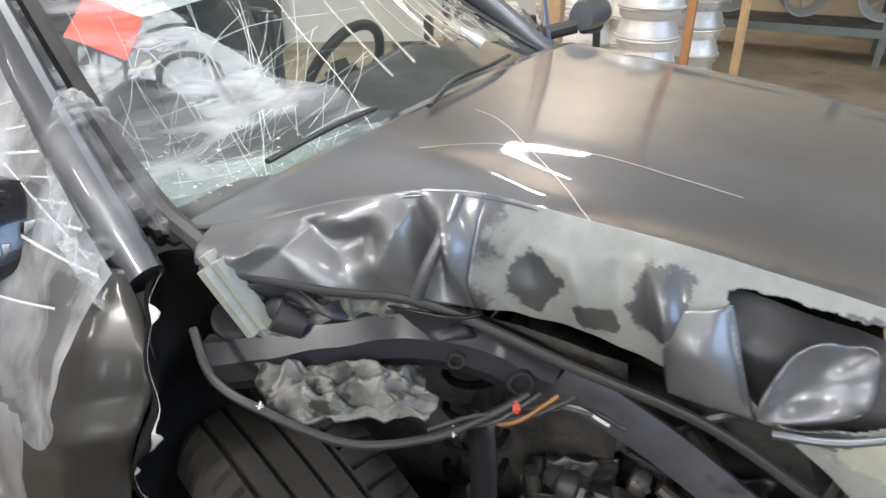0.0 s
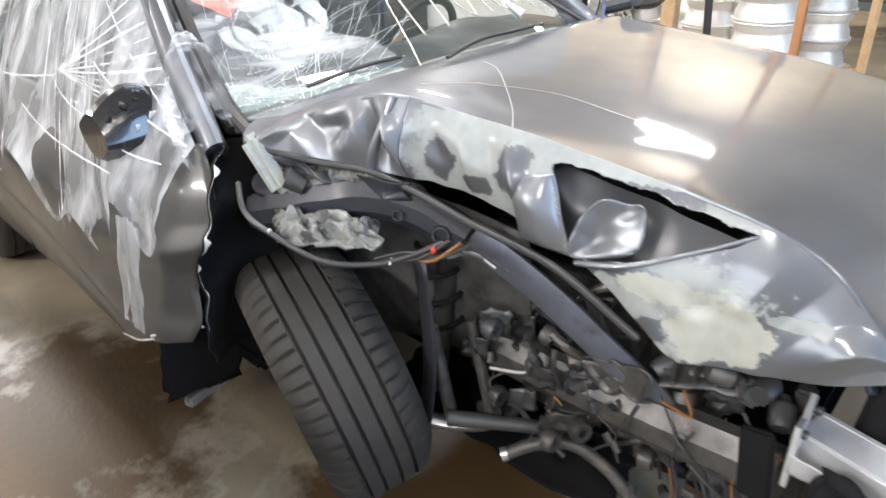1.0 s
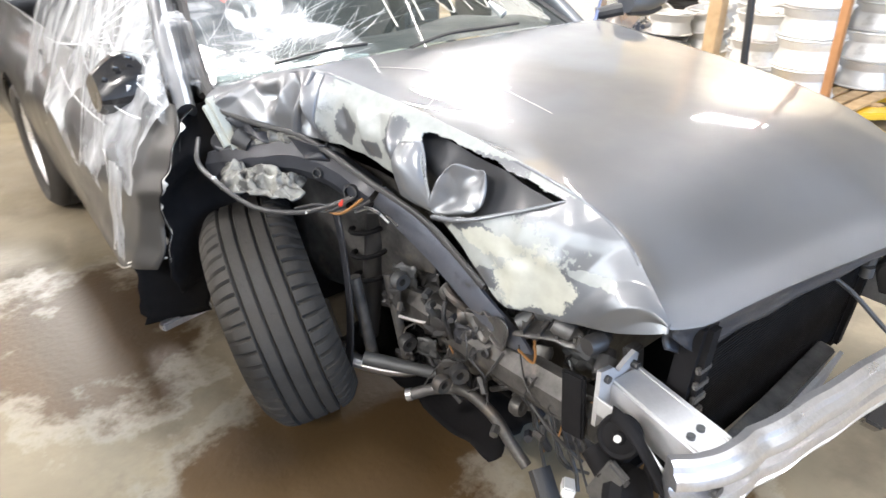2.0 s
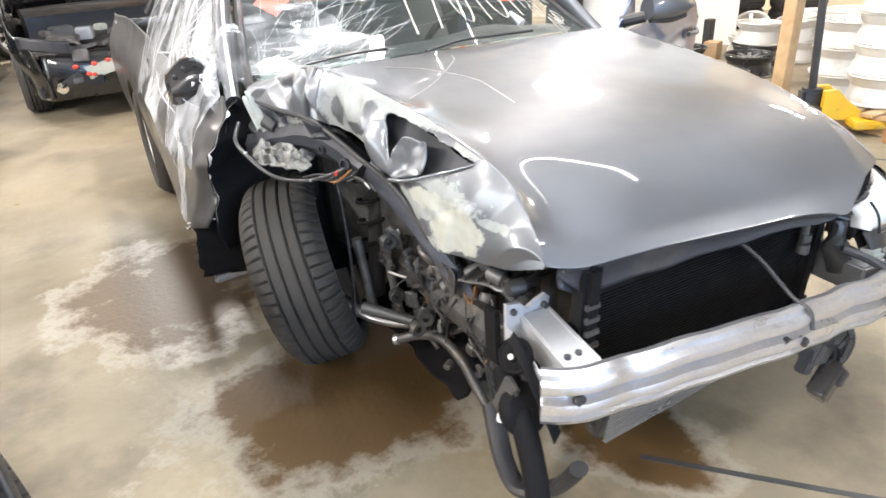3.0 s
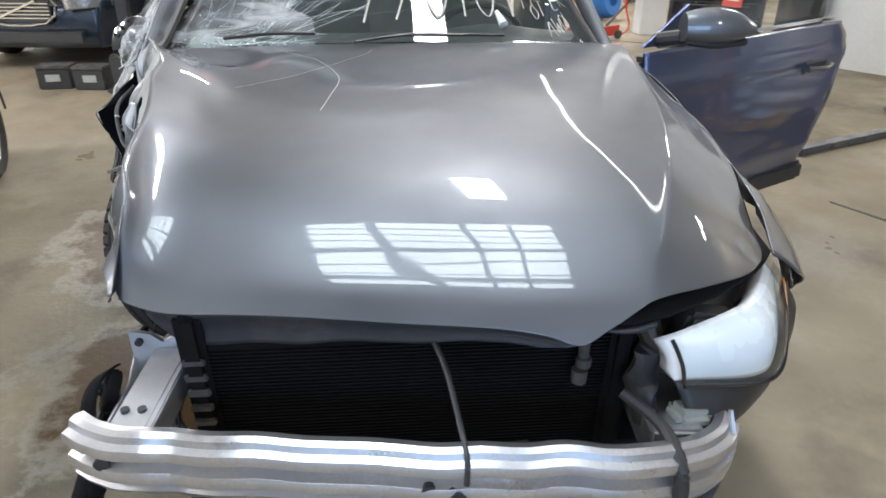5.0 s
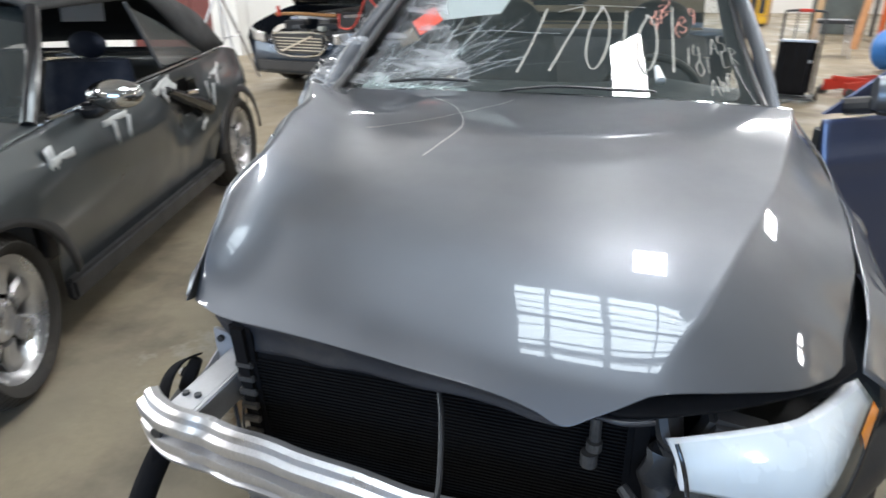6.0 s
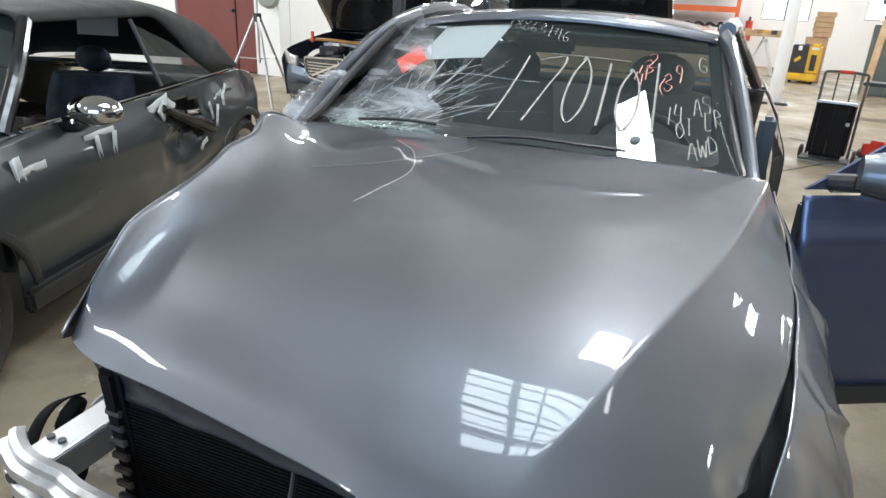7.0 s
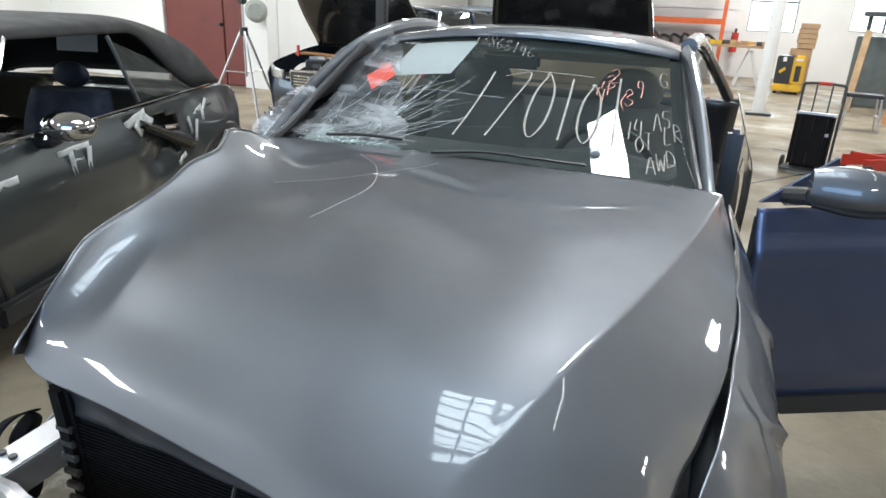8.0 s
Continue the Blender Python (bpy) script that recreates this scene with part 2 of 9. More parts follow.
BRACE = mat("pale_blue_grey_steel", (0.125, 0.135, 0.165), 0.40, 0.45, other=(0.075, 0.080, 0.100), mix=1, size=9, fine=90, bump=0.15, bump_size=60, coat=0.4, coat_rough=0.2, stain=(0.045, 0.042, 0.040), stain_size=11, stain_at=(0.60, 0.72))
ALU = mat("bare_aluminium", (0.72, 0.72, 0.74), 0.34, 0.92, other=(0.40, 0.40, 0.42), size=9, fine=160, bump=0.15, bump_size=40, stain=(0.36, 0.35, 0.34), stain_size=8, stain_at=(0.62, 0.75))
ALLOY = mat("alloy_wheel_silver", (0.58, 0.58, 0.59), 0.30, 0.85, other=(0.42, 0.42, 0.42), size=8, fine=60, coat=0.4, stain=(0.30, 0.28, 0.25), stain_size=6, stain_at=(0.62, 0.8), random=0.18)
ALLOY_DULL = mat("dull_rim_silver", (0.74, 0.73, 0.71), 0.42, 0.40, other=(0.60, 0.59, 0.56), size=8, fine=60, stain=(0.30, 0.27, 0.23), stain_size=5, stain_at=(0.6, 0.78), random=0.2)
BLACK_RIM = mat("black_rim_paint", (0.020, 0.020, 0.022), 0.3, 0.2, coat=0.5, size=8, random=0.2)
CHROME = mat("chrome", (0.8, 0.8, 0.8), 0.06, 1.0, size=6, rough_var=0.3)
GLASS = glass_mat("car_glass", (0.55, 0.68, 0.64), 0.03)
DARK_GLASS = glass_mat("tinted_car_glass", (0.05, 0.06, 0.06), 0.55)
CRAZED = mat("crazed_glass", (0.62, 0.76, 0.72), 0.25, size=60, fine=300, other=(0.30, 0.42, 0.40), mix=1, alpha=0.36, bump=0.9, bump_size=140, coat=0.5)
CRACK = mat("crack_in_glass", (0.86, 0.92, 0.90), 0.3, size=40)
CHALK = mat("white_marker_paint", (0.50, 0.48, 0.42), 0.9, size=60, other=(0.30, 0.29, 0.26), mix=1, alpha=0.8)
CHALK_RED = mat("orange_marker_paint", (0.72, 0.36, 0.28), 0.8, size=60)
PAPER = mat("white_paper", (0.86, 0.86, 0.85), 0.7, size=5, other=(0.80, 0.80, 0.79))
RED_CARD = mat("red_card", (0.80, 0.09, 0.04), 0.6, size=9)
CLOTH = mat("grey_seat_cloth", (0.190, 0.199, 0.209), 0.85, size=12, fine=400, bump=0.3, bump_size=400)
CLOTH_BLUE = mat("dark_blue_seat_cloth", (0.010, 0.017, 0.038), 0.85, size=12, fine=400)
DASH = mat("dashboard_plastic", (0.095, 0.10, 0.10), 0.6, size=10, bump=0.2, bump_size=300)
RAG = mat("torn_insulation", (0.24, 0.237, 0.215), 0.38, 0.2, other=(0.05, 0.049, 0.047), mix=1, size=30, fine=90, bump=0.8, bump_size=60, stain=(0.045, 0.043, 0.04), stain_size=20, stain_at=(0.56, 0.60))
PALE = mat("pale_grey_green_plastic", (0.36, 0.375, 0.34), 0.5, size=14, other=(0.25, 0.26, 0.24), stain=(0.2, 0.2, 0.19), stain_size=12, stain_at=(0.6, 0.75))
HEADLIGHT = mat("headlight_reflector", (0.96, 0.96, 0.96), 0.25, 0.05, size=8, other=(0.85, 0.86, 0.88), coat=1.0, coat_rough=0.03)
AMBER = mat("amber_lens", (0.85, 0.26, 0.02), 0.2, coat=0.8, size=10)
RED_PLASTIC = mat("red_plastic", (0.55, 0.05, 0.03), 0.4, size=12)
WHITE_PLASTIC = mat("white_plastic", (0.75, 0.75, 0.73), 0.45, size=12)
COPPER = mat("copper_wire", (0.28, 0.14, 0.05), 0.5, 0.3, size=20)
TAPE = mat("clear_white_tape", (0.72, 0.74, 0.73), 0.35, size=20, alpha=0.85)


def film_mat(name="clear_stretch_film", lo=0.30, hi=0.97, at=(0.34, 0.60), milk_part=0.5, rough=0.14, stretch=(6, 26, 4), turn=(0.25, 0.0, 0.2)):
    """Stretch film: clear in places, milky along its drawn folds, shiny all over."""
    m = mat(name, (0.92, 0.93, 0.95), rough, size=9, fine=80, other=(0.8, 0.82, 0.84), rough_var=0.3)
    n, l = m.node_tree.nodes, m.node_tree.links
    b, out = n["Principled BSDF"], n["Material Output"]
    co = n.new("ShaderNodeTexCoord")
    mp = n.new("ShaderNodeMapping")
    mp.inputs["Scale"].default_value = stretch
    mp.inputs["Rotation"].default_value = turn
    t = n.new("ShaderNodeTexNoise")
    t.inputs["Scale"].default_value, t.inputs["Detail"].default_value, t.inputs["Distortion"].default_value = 1.1, 8, 0.5
    fine = n.new("ShaderNodeTexNoise")
    fine.inputs["Scale"].default_value, fine.inputs["Detail"].default_value = 3.2, 4
    r = n.new("ShaderNodeMapRange")
    r.inputs[1].default_value, r.inputs[2].default_value, r.inputs[3].default_value, r.inputs[4].default_value = *at, lo, hi
    bp = n.new("ShaderNodeBump")
    bp.inputs["Strength"].default_value, bp.inputs["Distance"].default_value = 0.8, 0.006
    add = n.new("ShaderNodeMath")
    l.new(co.outputs["Object"], mp.inputs[0])
    l.new(mp.outputs[0], t.inputs["Vector"])
    l.new(mp.outputs[0], fine.inputs["Vector"])
    l.new(t.outputs[0], r.inputs[0])
    l.new(t.outputs[0], add.inputs[0])
    l.new(fine.outputs[0], add.inputs[1])
    l.new(add.outputs[0], bp.inputs["Height"])
    l.new(bp.outputs[0], b.inputs["Normal"])
    clear, milk, both, mx = n.new("ShaderNodeBsdfTransparent"), n.new("ShaderNodeBsdfTranslucent"), n.new("ShaderNodeMixShader"), n.new("ShaderNodeMixShader")
    milk.inputs[0].default_value = (0.95, 0.96, 0.97, 1)
    both.inputs[0].default_value = milk_part
    l.new(b.outputs[0], both.inputs[1])
    l.new(milk.outputs[0], both.inputs[2])
    l.new(r.outputs[0], mx.inputs[0])
    l.new(clear.outputs[0], mx.inputs[1])
    l.new(both.outputs[0], mx.inputs[2])
    l.new(mx.outputs[0], out.inputs[0])
    return m


FILM = film_mat(lo=0.20, hi=0.90, at=(0.40, 0.72), stretch=(5, 13, 5), rough=0.10)
FILM_CLEAR = film_mat("taut_clear_film", 0.05, 0.45, (0.42, 0.70), 0.4, 0.36, (5, 7, 26), (0.5, 0.3, 0.0))
FILM_FOLD = mat("gathered_film", (0.93, 0.94, 0.95), 0.22, size=30, other=(0.75, 0.77, 0.79), mix=1, fine=120, alpha=0.72)
FILM_TAIL = film_mat("loose_film_tail", 0.30, 0.70, (0.36, 0.70), 0.5, 0.3, (8, 8, 3), (0.1, 0.3, 0.0))
CONCRETE = floor_mat()
WALL_WHITE = mat("white_painted_wall", (0.78, 0.78, 0.76), 0.7, other=(0.66, 0.64, 0.60), size=1.2, fine=30, bump=0.2, bump_size=30, stain=(0.52, 0.48, 0.42), stain_size=0.9, stain_at=(0.66, 0.85))
WALL_GREY = mat("grey_block_wall", (0.40, 0.39, 0.37), 0.8, other=(0.30, 0.29, 0.28), size=1.2, fine=30, bump=0.4, bump_size=30)
WALL_TAN = mat("yellowed_wall", (0.62, 0.53, 0.38), 0.8, other=(0.52, 0.44, 0.31), size=1.0, fine=30, bump=0.2, bump_size=30, stain=(0.35, 0.29, 0.2), stain_size=1.2, stain_at=(0.66, 0.85))
CEIL = mat("roof_deck_paint", (0.55, 0.55, 0.54), 0.8, size=1.0, fine=20)
STEEL_DARK = mat("dark_steel", (0.08, 0.083, 0.086), 0.5, 0.5, size=6, stain=(0.14, 0.10, 0.07), stain_size=5, stain_at=(0.6, 0.75))
RACK_GREY = mat("grey_rack_steel", (0.14, 0.16, 0.15), 0.5, 0.4, size=6, stain=(0.22, 0.19, 0.15), stain_size=5, stain_at=(0.6, 0.75))
WHITE_STEEL = mat("white_painted_steel", (0.76, 0.76, 0.75), 0.45, size=3, other=(0.62, 0.61, 0.59), stain=(0.35, 0.30, 0.25), stain_size=4, stain_at=(0.64, 0.75))
ORANGE = mat("orange_rack_paint", (0.72, 0.14, 0.03), 0.45, size=5, stain=(0.35, 0.12, 0.06), stain_size=5, stain_at=(0.62, 0.75))
YELLOW = mat("yellow_machine_paint", (0.75, 0.46, 0.02), 0.4, coat=0.3, size=5, other=(0.6, 0.36, 0.02), stain=(0.25, 0.17, 0.05), stain_size=6, stain_at=(0.62, 0.75))
WOOD = mat("bare_pine", (0.52, 0.36, 0.20), 0.7, other=(0.38, 0.25, 0.13), mix=1, size=9, fine=50, bump=0.3, bump_size=60, random=0.15)
WOOD_ORANGE = mat("stained_wood", (0.42, 0.20, 0.08), 0.65, other=(0.32, 0.15, 0.06), mix=1, size=9, fine=50, bump=0.3, bump_size=60)
BRICK_RED = mat("red_brown_door_paint", (0.16, 0.042, 0.035), 0.5, size=2, other=(0.12, 0.034, 0.03), stain=(0.09, 0.03, 0.028), stain_size=2, stain_at=(0.6, 0.8))
CARDBOARD = mat("cardboard", (0.46, 0.31, 0.18), 0.8, size=10, other=(0.38, 0.25, 0.14))
BLUE = mat("blue_plastic", (0.03, 0.17, 0.50), 0.45, size=8)
MINI_PAINT = mat("dark_grey_green_paint", (0.085, 0.096, 0.100), 0.36, 0.6, other=(0.070, 0.079, 0.083), size=2.5, fine=700, coat=1.0, coat_rough=0.05, stain=(0.10, 0.10, 0.095), stain_size=3, stain_at=(0.62, 0.85))
SOFT_TOP = mat("black_canvas", (0.026, 0.026, 0.027), 0.9, size=8, fine=300, other=(0.04, 0.04, 0.04), bump=0.3, bump_size=300)
NAVY_PAINT = mat("dark_navy_paint", (0.022, 0.036, 0.060), 0.3, 0.5, size=3, coat=1.0, coat_rough=0.05)
BLACK_PAINT = mat("black_car_paint", (0.012, 0.012, 0.013), 0.25, 0.3, size=3, coat=1.0, coat_rough=0.04)
SILVER_PAINT = mat("silver_blue_paint", (0.25, 0.29, 0.33), 0.3, 0.6, size=3, coat=1.0, coat_rough=0.05)

# ---------------------------------------------------------------- building helpers
V = Vector
ORIGIN = {}


def thing(name, at, label, category, group="", kind=""):
    e = new(name)
    e.location = at
    e.empty_display_size = 0.2
    ORIGIN[e] = V(at)
    return tagged(e, label, category, group, kind)


def mesh_of(name, bm, material, smooth=35):
    bmesh.ops.recalc_face_normals(bm, faces=bm.faces)
    me = bpy.data.meshes.new(name)
    bm.to_mesh(me)
    bm.free()
    me.materials.append(material)
    if smooth:
        me.shade_smooth()
        me.set_sharp_from_angle(angle=radians(smooth))
    return me


def part(name, bm, material, parent, label="", smooth=35, solid=0.0, offset=0.0):
    """Links a bmesh, given in world metres, as one mesh object under a thing or a part."""
    o = ORIGIN[parent]
    bm.transform(Matrix.Translation(-o))
    ob = new(name, mesh_of(name, bm, material, smooth))
    ob.parent = parent
    ORIGIN[ob] = o
    if solid:
        s = ob.modifiers.new("thickness", "SOLIDIFY")
        s.thickness, s.offset = solid, offset
    return tagged(ob, label)


def alone(name, bm, material, label, category, group="", kind="", smooth=35, solid=0.0):
    """A thing that is one mesh; its origin sits at the middle of its base."""
    lo = V([min(v.co[i] for v in bm.verts) for i in range(3)])
    hi = V([max(v.co[i] for v in bm.verts) for i in range(3)])
    o = V(((lo.x + hi.x) / 2, (lo.y + hi.y) / 2, lo.z))
    bm.transform(Matrix.Translation(-o))
    ob = new(name, mesh_of(name, bm, material, smooth))
    ob.location = o
    ORIGIN[ob] = o
    if solid:
        ob.modifiers.new("thickness", "SOLIDIFY").thickness = solid
    return tagged(ob, label, category, group, kind)


def box(bm, c, s, rot=(0, 0, 0), bev=0.0, m=None):
    m = (m or Matrix()) @ Matrix.Translation(c) @ Euler([radians(a) for a in rot]).to_matrix().to_4x4() @ Matrix.Diagonal((*s, 1))
    vs = bmesh.ops.create_cube(bm, size=1, matrix=m)["verts"]
    if bev:
        es = {e for v in vs for e in v.link_edges}
        bmesh.ops.bevel(bm, geom=list(es), offset=bev, segments=2, affect="EDGES", clamp_overlap=True)
    return bm


def beam(bm, a, b, w, h, up=(0, 0, 1), bev=0.0):
    a, b = V(a), V(b)
    d = b - a
    q = d.to_track_quat("Y", "Z").to_matrix().to_4x4()
    m = Matrix.Translation((a + b) / 2) @ q
    return box(bm, (0, 0, 0), (w, d.length, h), bev=bev, m=m)


def cyl(bm, a, b, r, r2=None, n=16):
    a, b = V(a), V(b)
    d = b - a
    m = Matrix.Translation((a + b) / 2) @ d.to_track_quat("Z", "Y").to_matrix().to_4x4()
    bmesh.ops.create_cone(bm, cap_ends=True, segments=n, radius1=r, radius2=r if r2 is None else r2, depth=d.length, matrix=m)
    return bm


def ball(bm, c, s, n=12, rot=(0, 0, 0)):
    m = Matrix.Translation(c) @ Euler([radians(a) for a in rot]).to_matrix().to_4x4() @ Matrix.Diagonal((*s, 1))
    bmesh.ops.create_uvsphere(bm, u_segments=n, v_segments=max(6, n // 2 + 2), radius=0.5, matrix=m)
    return bm


def smooth_line(pts, k=6):
    """Catmull-Rom points through pts."""
    p = [V(q) for q in pts]
    p = [2 * p[0] - p[1]] + p + [2 * p[-1] - p[-2]]
    out = []
    for i in range(1, len(p) - 2):
        a, b, c, d = p[i - 1:i + 3]
        for j in range(k):
            t = j / k
            out.append(0.5 * (2 * b + (c - a) * t + (2 * a - 5 * b + 4 * c - d) * t * t + (3 * b - a - 3 * c + d) * t ** 3))
    return out + [p[-2]]


def rings(bm, loops, closed=True, cap=True):
    rows = [[bm.verts.new(p) for p in lp] for lp in loops]
    n = len(rows[0])
    for a, b in zip(rows, rows[1:]):
        for i in range(n if closed else n - 1):
            j = (i + 1) % n
            bm.faces.new((a[i], a[j], b[j], b[i]))
    if cap and closed:
        bm.faces.new(rows[0][::-1])
        bm.faces.new(rows[-1])
    return bm


def tube(bm, pts, r, n=8, k=6, taper=1.0, flat=1.0):
    line = smooth_line(pts, k) if k > 1 else [V(p) for p in pts]
    loops, up = [], V((0.12, 0.31, 0.94))
    for i, p in enumerate(line):
        d = (line[min(i + 1, len(line) - 1)] - line[max(i - 1, 0)]).normalized()
        u = d.cross(up)
        u = u.normalized() if u.length > 1e-4 else V((1, 0, 0))
        w = u.cross(d)
        rr = r * (1 + (taper - 1) * i / max(1, len(line) - 1))
        loops.append([p + rr * (math.cos(t) * u + math.sin(t) * flat * w) for t in (2 * math.pi * q / n for q in range(n))])
    return rings(bm, loops)


def sheet(bm, f, nu, nv):
    rows = [[bm.verts.new(f(i / nu, j / nv)) for i in range(nu + 1)] for j in range(nv + 1)]
    for a, b in zip(rows, rows[1:]):
        for i in range(nu):
            bm.faces.new((a[i], a[i + 1], b[i + 1], b[i]))
    return bm


def lathe(bm, profile, n=32, m=None):
    m = m or Matrix()
    loops = [[m @ V((r * math.cos(t), r * math.sin(t), z)) for t in (2 * math.pi * i / n for i in range(n))] for r, z in profile]
    return rings(bm, loops, cap=False)


def prism(bm, poly, depth, m=None):
    """A flat outline in x, y pushed up along z."""
    m = m or Matrix()
    a = [bm.verts.new(m @ V((x, y, 0))) for x, y in poly]
    b = [bm.verts.new(m @ V((x, y, depth))) for x, y in poly]
    bm.faces.new(a[::-1])
    bm.faces.new(b)
    for i in range(len(a)):
        j = (i + 1) % len(a)
        bm.faces.new((a[i], a[j], b[j], b[i]))
    return bm


def B():
    return bmesh.new()


def curve_y(table, x):
    """Smooth value at x through a short table of (x, value)."""
    xs = [t[0] for t in table]
    if x <= xs[0]:
        return table[0][1]
    if x >= xs[-1]:
        return table[-1][1]
    ks = [(q[1] - p[1]) / (q[0] - p[0]) for p, q in zip(table, table[1:])]
    for i, ((a, p), (b, q)) in enumerate(zip(table, table[1:])):
        if a <= x <= b:
            h, k = b - a, ks[i]
            m0 = k if i == 0 else (0.0 if ks[i - 1] * k <= 0 else 2 * ks[i - 1] * k / (ks[i - 1] + k))
            m1 = k if i == len(ks) - 1 else (0.0 if ks[i + 1] * k <= 0 else 2 * ks[i + 1] * k / (ks[i + 1] + k))
            t = (x - a) / h
            return (2 * t ** 3 - 3 * t * t + 1) * p + (t ** 3 - 2 * t * t + t) * h * m0 + (3 * t * t - 2 * t ** 3) * q + (t ** 3 - t * t) * h * m1


def step(a, b, x):
    t = min(1, max(0, (x - a) / (b - a)))
    return t * t * (3 - 2 * t)


def bumpy(p, size, seed=0.0):
    """Signed smooth noise in -1..1 at a place."""
    return noise.noise(V((p[0] * size + seed, p[1] * size + 2 * seed, p[2] * size - seed)))

# ---------------------------------------------------------------- the hall
WEST, EAST, SOUTH, NORTH, HIGH = -11.0, 8.0, -9.0, 19.0, 5.2


def setting(name, bm, material, label, category, smooth=0):
    return alone(name, bm, material, label, category, kind="structure", smooth=smooth)


def wall_with_holes(bm, a, b, thick, holes, high=HIGH):
    """A wall along a line with openings (from, to, sill, head) along it."""
    a, b = V((*a, 0)), V((*b, 0))
    d = (b - a).normalized()
    n = V((-d.y, d.x, 0))
    rot = math.degrees(math.atan2(d.y, d.x))
    length = (b - a).length

    def block(s0, s1, z0, z1):
        if s1 - s0 > 0.01 and z1 - z0 > 0.01:
            c = a + d * (s0 + s1) / 2 + n * thick / 2
            box(bm, (c.x, c.y, (z0 + z1) / 2), (s1 - s0, thick, z1 - z0), (0, 0, rot))

    s = 0.0
    for s0, s1, sill, head in sorted(holes):
        block(s, s0, 0, high)
        block(s0, s1, 0, sill)
        block(s0, s1, head, high)
        s = s1
    block(s, length, 0, high)
    return bm


def window(name, a, b, sill, head, cols, rows, depth=0.08):
    """Steel sash in an opening from a to b (plan points)."""
    a, b = V((*a, 0)), V((*b, 0))
    d = b - a
    mid = (a + b) / 2
    e = thing(name, (mid.x, mid.y, sill), "steel-framed window with many small panes, bright with daylight", "window", kind="structure")
    fr = B()
    for i in range(cols + 1):
        p = a + d * i / cols
        beam(fr, (p.x, p.y, sill), (p.x, p.y, head), 0.05, depth)
    for j in range(rows + 1):
        z = sill + (head - sill) * j / rows
        beam(fr, (a.x, a.y, z), (b.x, b.y, z), depth * 0.9, 0.045)
    part("window_frame", fr, STEEL_DARK, e)
    for i in range(cols):
        for j in range(rows):
            p, q = a + d * (i + 0.04) / cols, a + d * (i + 0.96) / cols
            z0, z1 = sill + (head - sill) * (j + 0.04) / rows, sill + (head - sill) * (j + 0.96) / rows
            g = B()
            g.faces.new([g.verts.new(c) for c in ((p.x, p.y, z0), (q.x, q.y, z0), (q.x, q.y, z1), (p.x, p.y, z1))])
            pane = part("pane", g, GLASS, e, smooth=0)
            pane.visible_shadow = False
    return e


# floor slab with a joint, ceiling, walls
b = B()
sheet(b, lambda u, v: V((WEST + (EAST - WEST) * u, SOUTH + (NORTH - SOUTH) * v, 0)), 60, 80)
setting("floor", b, CONCRETE, "worn tan concrete floor with damp brown puddles and oil stains", "floor")
b = B()
for a_, c_ in (((2.35, 2.3), (2.9, 1.25)), ((2.9, 1.25), (3.9, -0.6)), ((-0.1, 0.25), (0.4, -0.3)), ((1.2, 6.2), (2.2, 7.6)), ((1.5, 8.3), (4.2, 6.5))):
    beam(b, (*a_, 0.0), (*c_, 0.0), 0.018, 0.006)
setting("floor_joint", b, STEEL_DARK, "dark crack line in the concrete floor", "floor joint")

b = B()
LIGHT = (-1.22, 1.18, -0.75, 1.7)  # opening of the roof light: x from, to, y from, to
for x0, x1, y0, y1 in ((WEST - 0.3, LIGHT[0], SOUTH - 0.3, NORTH + 0.3), (LIGHT[1], EAST + 0.3, SOUTH - 0.3, NORTH + 0.3), (LIGHT[0], LIGHT[1], SOUTH - 0.3, LIGHT[2]), (LIGHT[0], LIGHT[1], LIGHT[3], NORTH + 0.3)):
    box(b, ((x0 + x1) / 2, (y0 + y1) / 2, HIGH + 0.1), (x1 - x0, y1 - y0, 0.2))
for y in np.arange(SOUTH + 1.5, NORTH, 2.4):
    box(b, ((WEST + EAST) / 2, y, HIGH - 0.16), (EAST - WEST, 0.12, 0.32))
setting("ceiling", b, CEIL, "painted roof deck on steel joists", "ceiling")

b = wall_with_holes(B(), (EAST, SOUTH), (EAST, NORTH), -0.2, [(20.0, 24.0, 1.6, 3.6)])
setting("wall_east", b, WALL_TAN, "yellowed painted wall behind the wheel racks", "wall")
# the opening, sash and area light are added here as unseen fill from the west
b = wall_with_holes(B(), (WEST, NORTH), (WEST, SOUTH), -0.2, [(16.0, 24.0, 1.2, 4.2)])
setting("wall_west", b, WALL_WHITE, "white painted side wall with a window band added for fill light", "wall")
window("window_5", (WEST - 0.1, NORTH - 16.0), (WEST - 0.1, NORTH - 24.0), 1.2, 4.2, 6, 3)
area("fill_west", (WEST - 0.15, NORTH - 20.0, 2.7), (0, NORTH - 20.0, 1.6), 7.8, 2.9, FILL_WEST, (0.90, 0.96, 1.0))
b = wall_with_holes(B(), (EAST + 0.2, NORTH), (WEST - 0.2, NORTH), -0.2, [(3.1, 4.6, 1.25, 2.9), (5.8, 6.9, 1.15, 2.6)])
setting("wall_north", b, WALL_WHITE, "white painted end wall with small windows", "wall")
window("window_1", (EAST + 0.2 - 3.1, NORTH + 0.1), (EAST + 0.2 - 4.6, NORTH + 0.1), 1.25, 2.9, 2, 2)
window("window_2", (EAST + 0.2 - 5.8, NORTH + 0.1), (EAST + 0.2 - 6.9, NORTH + 0.1), 1.15, 2.6, 2, 2)
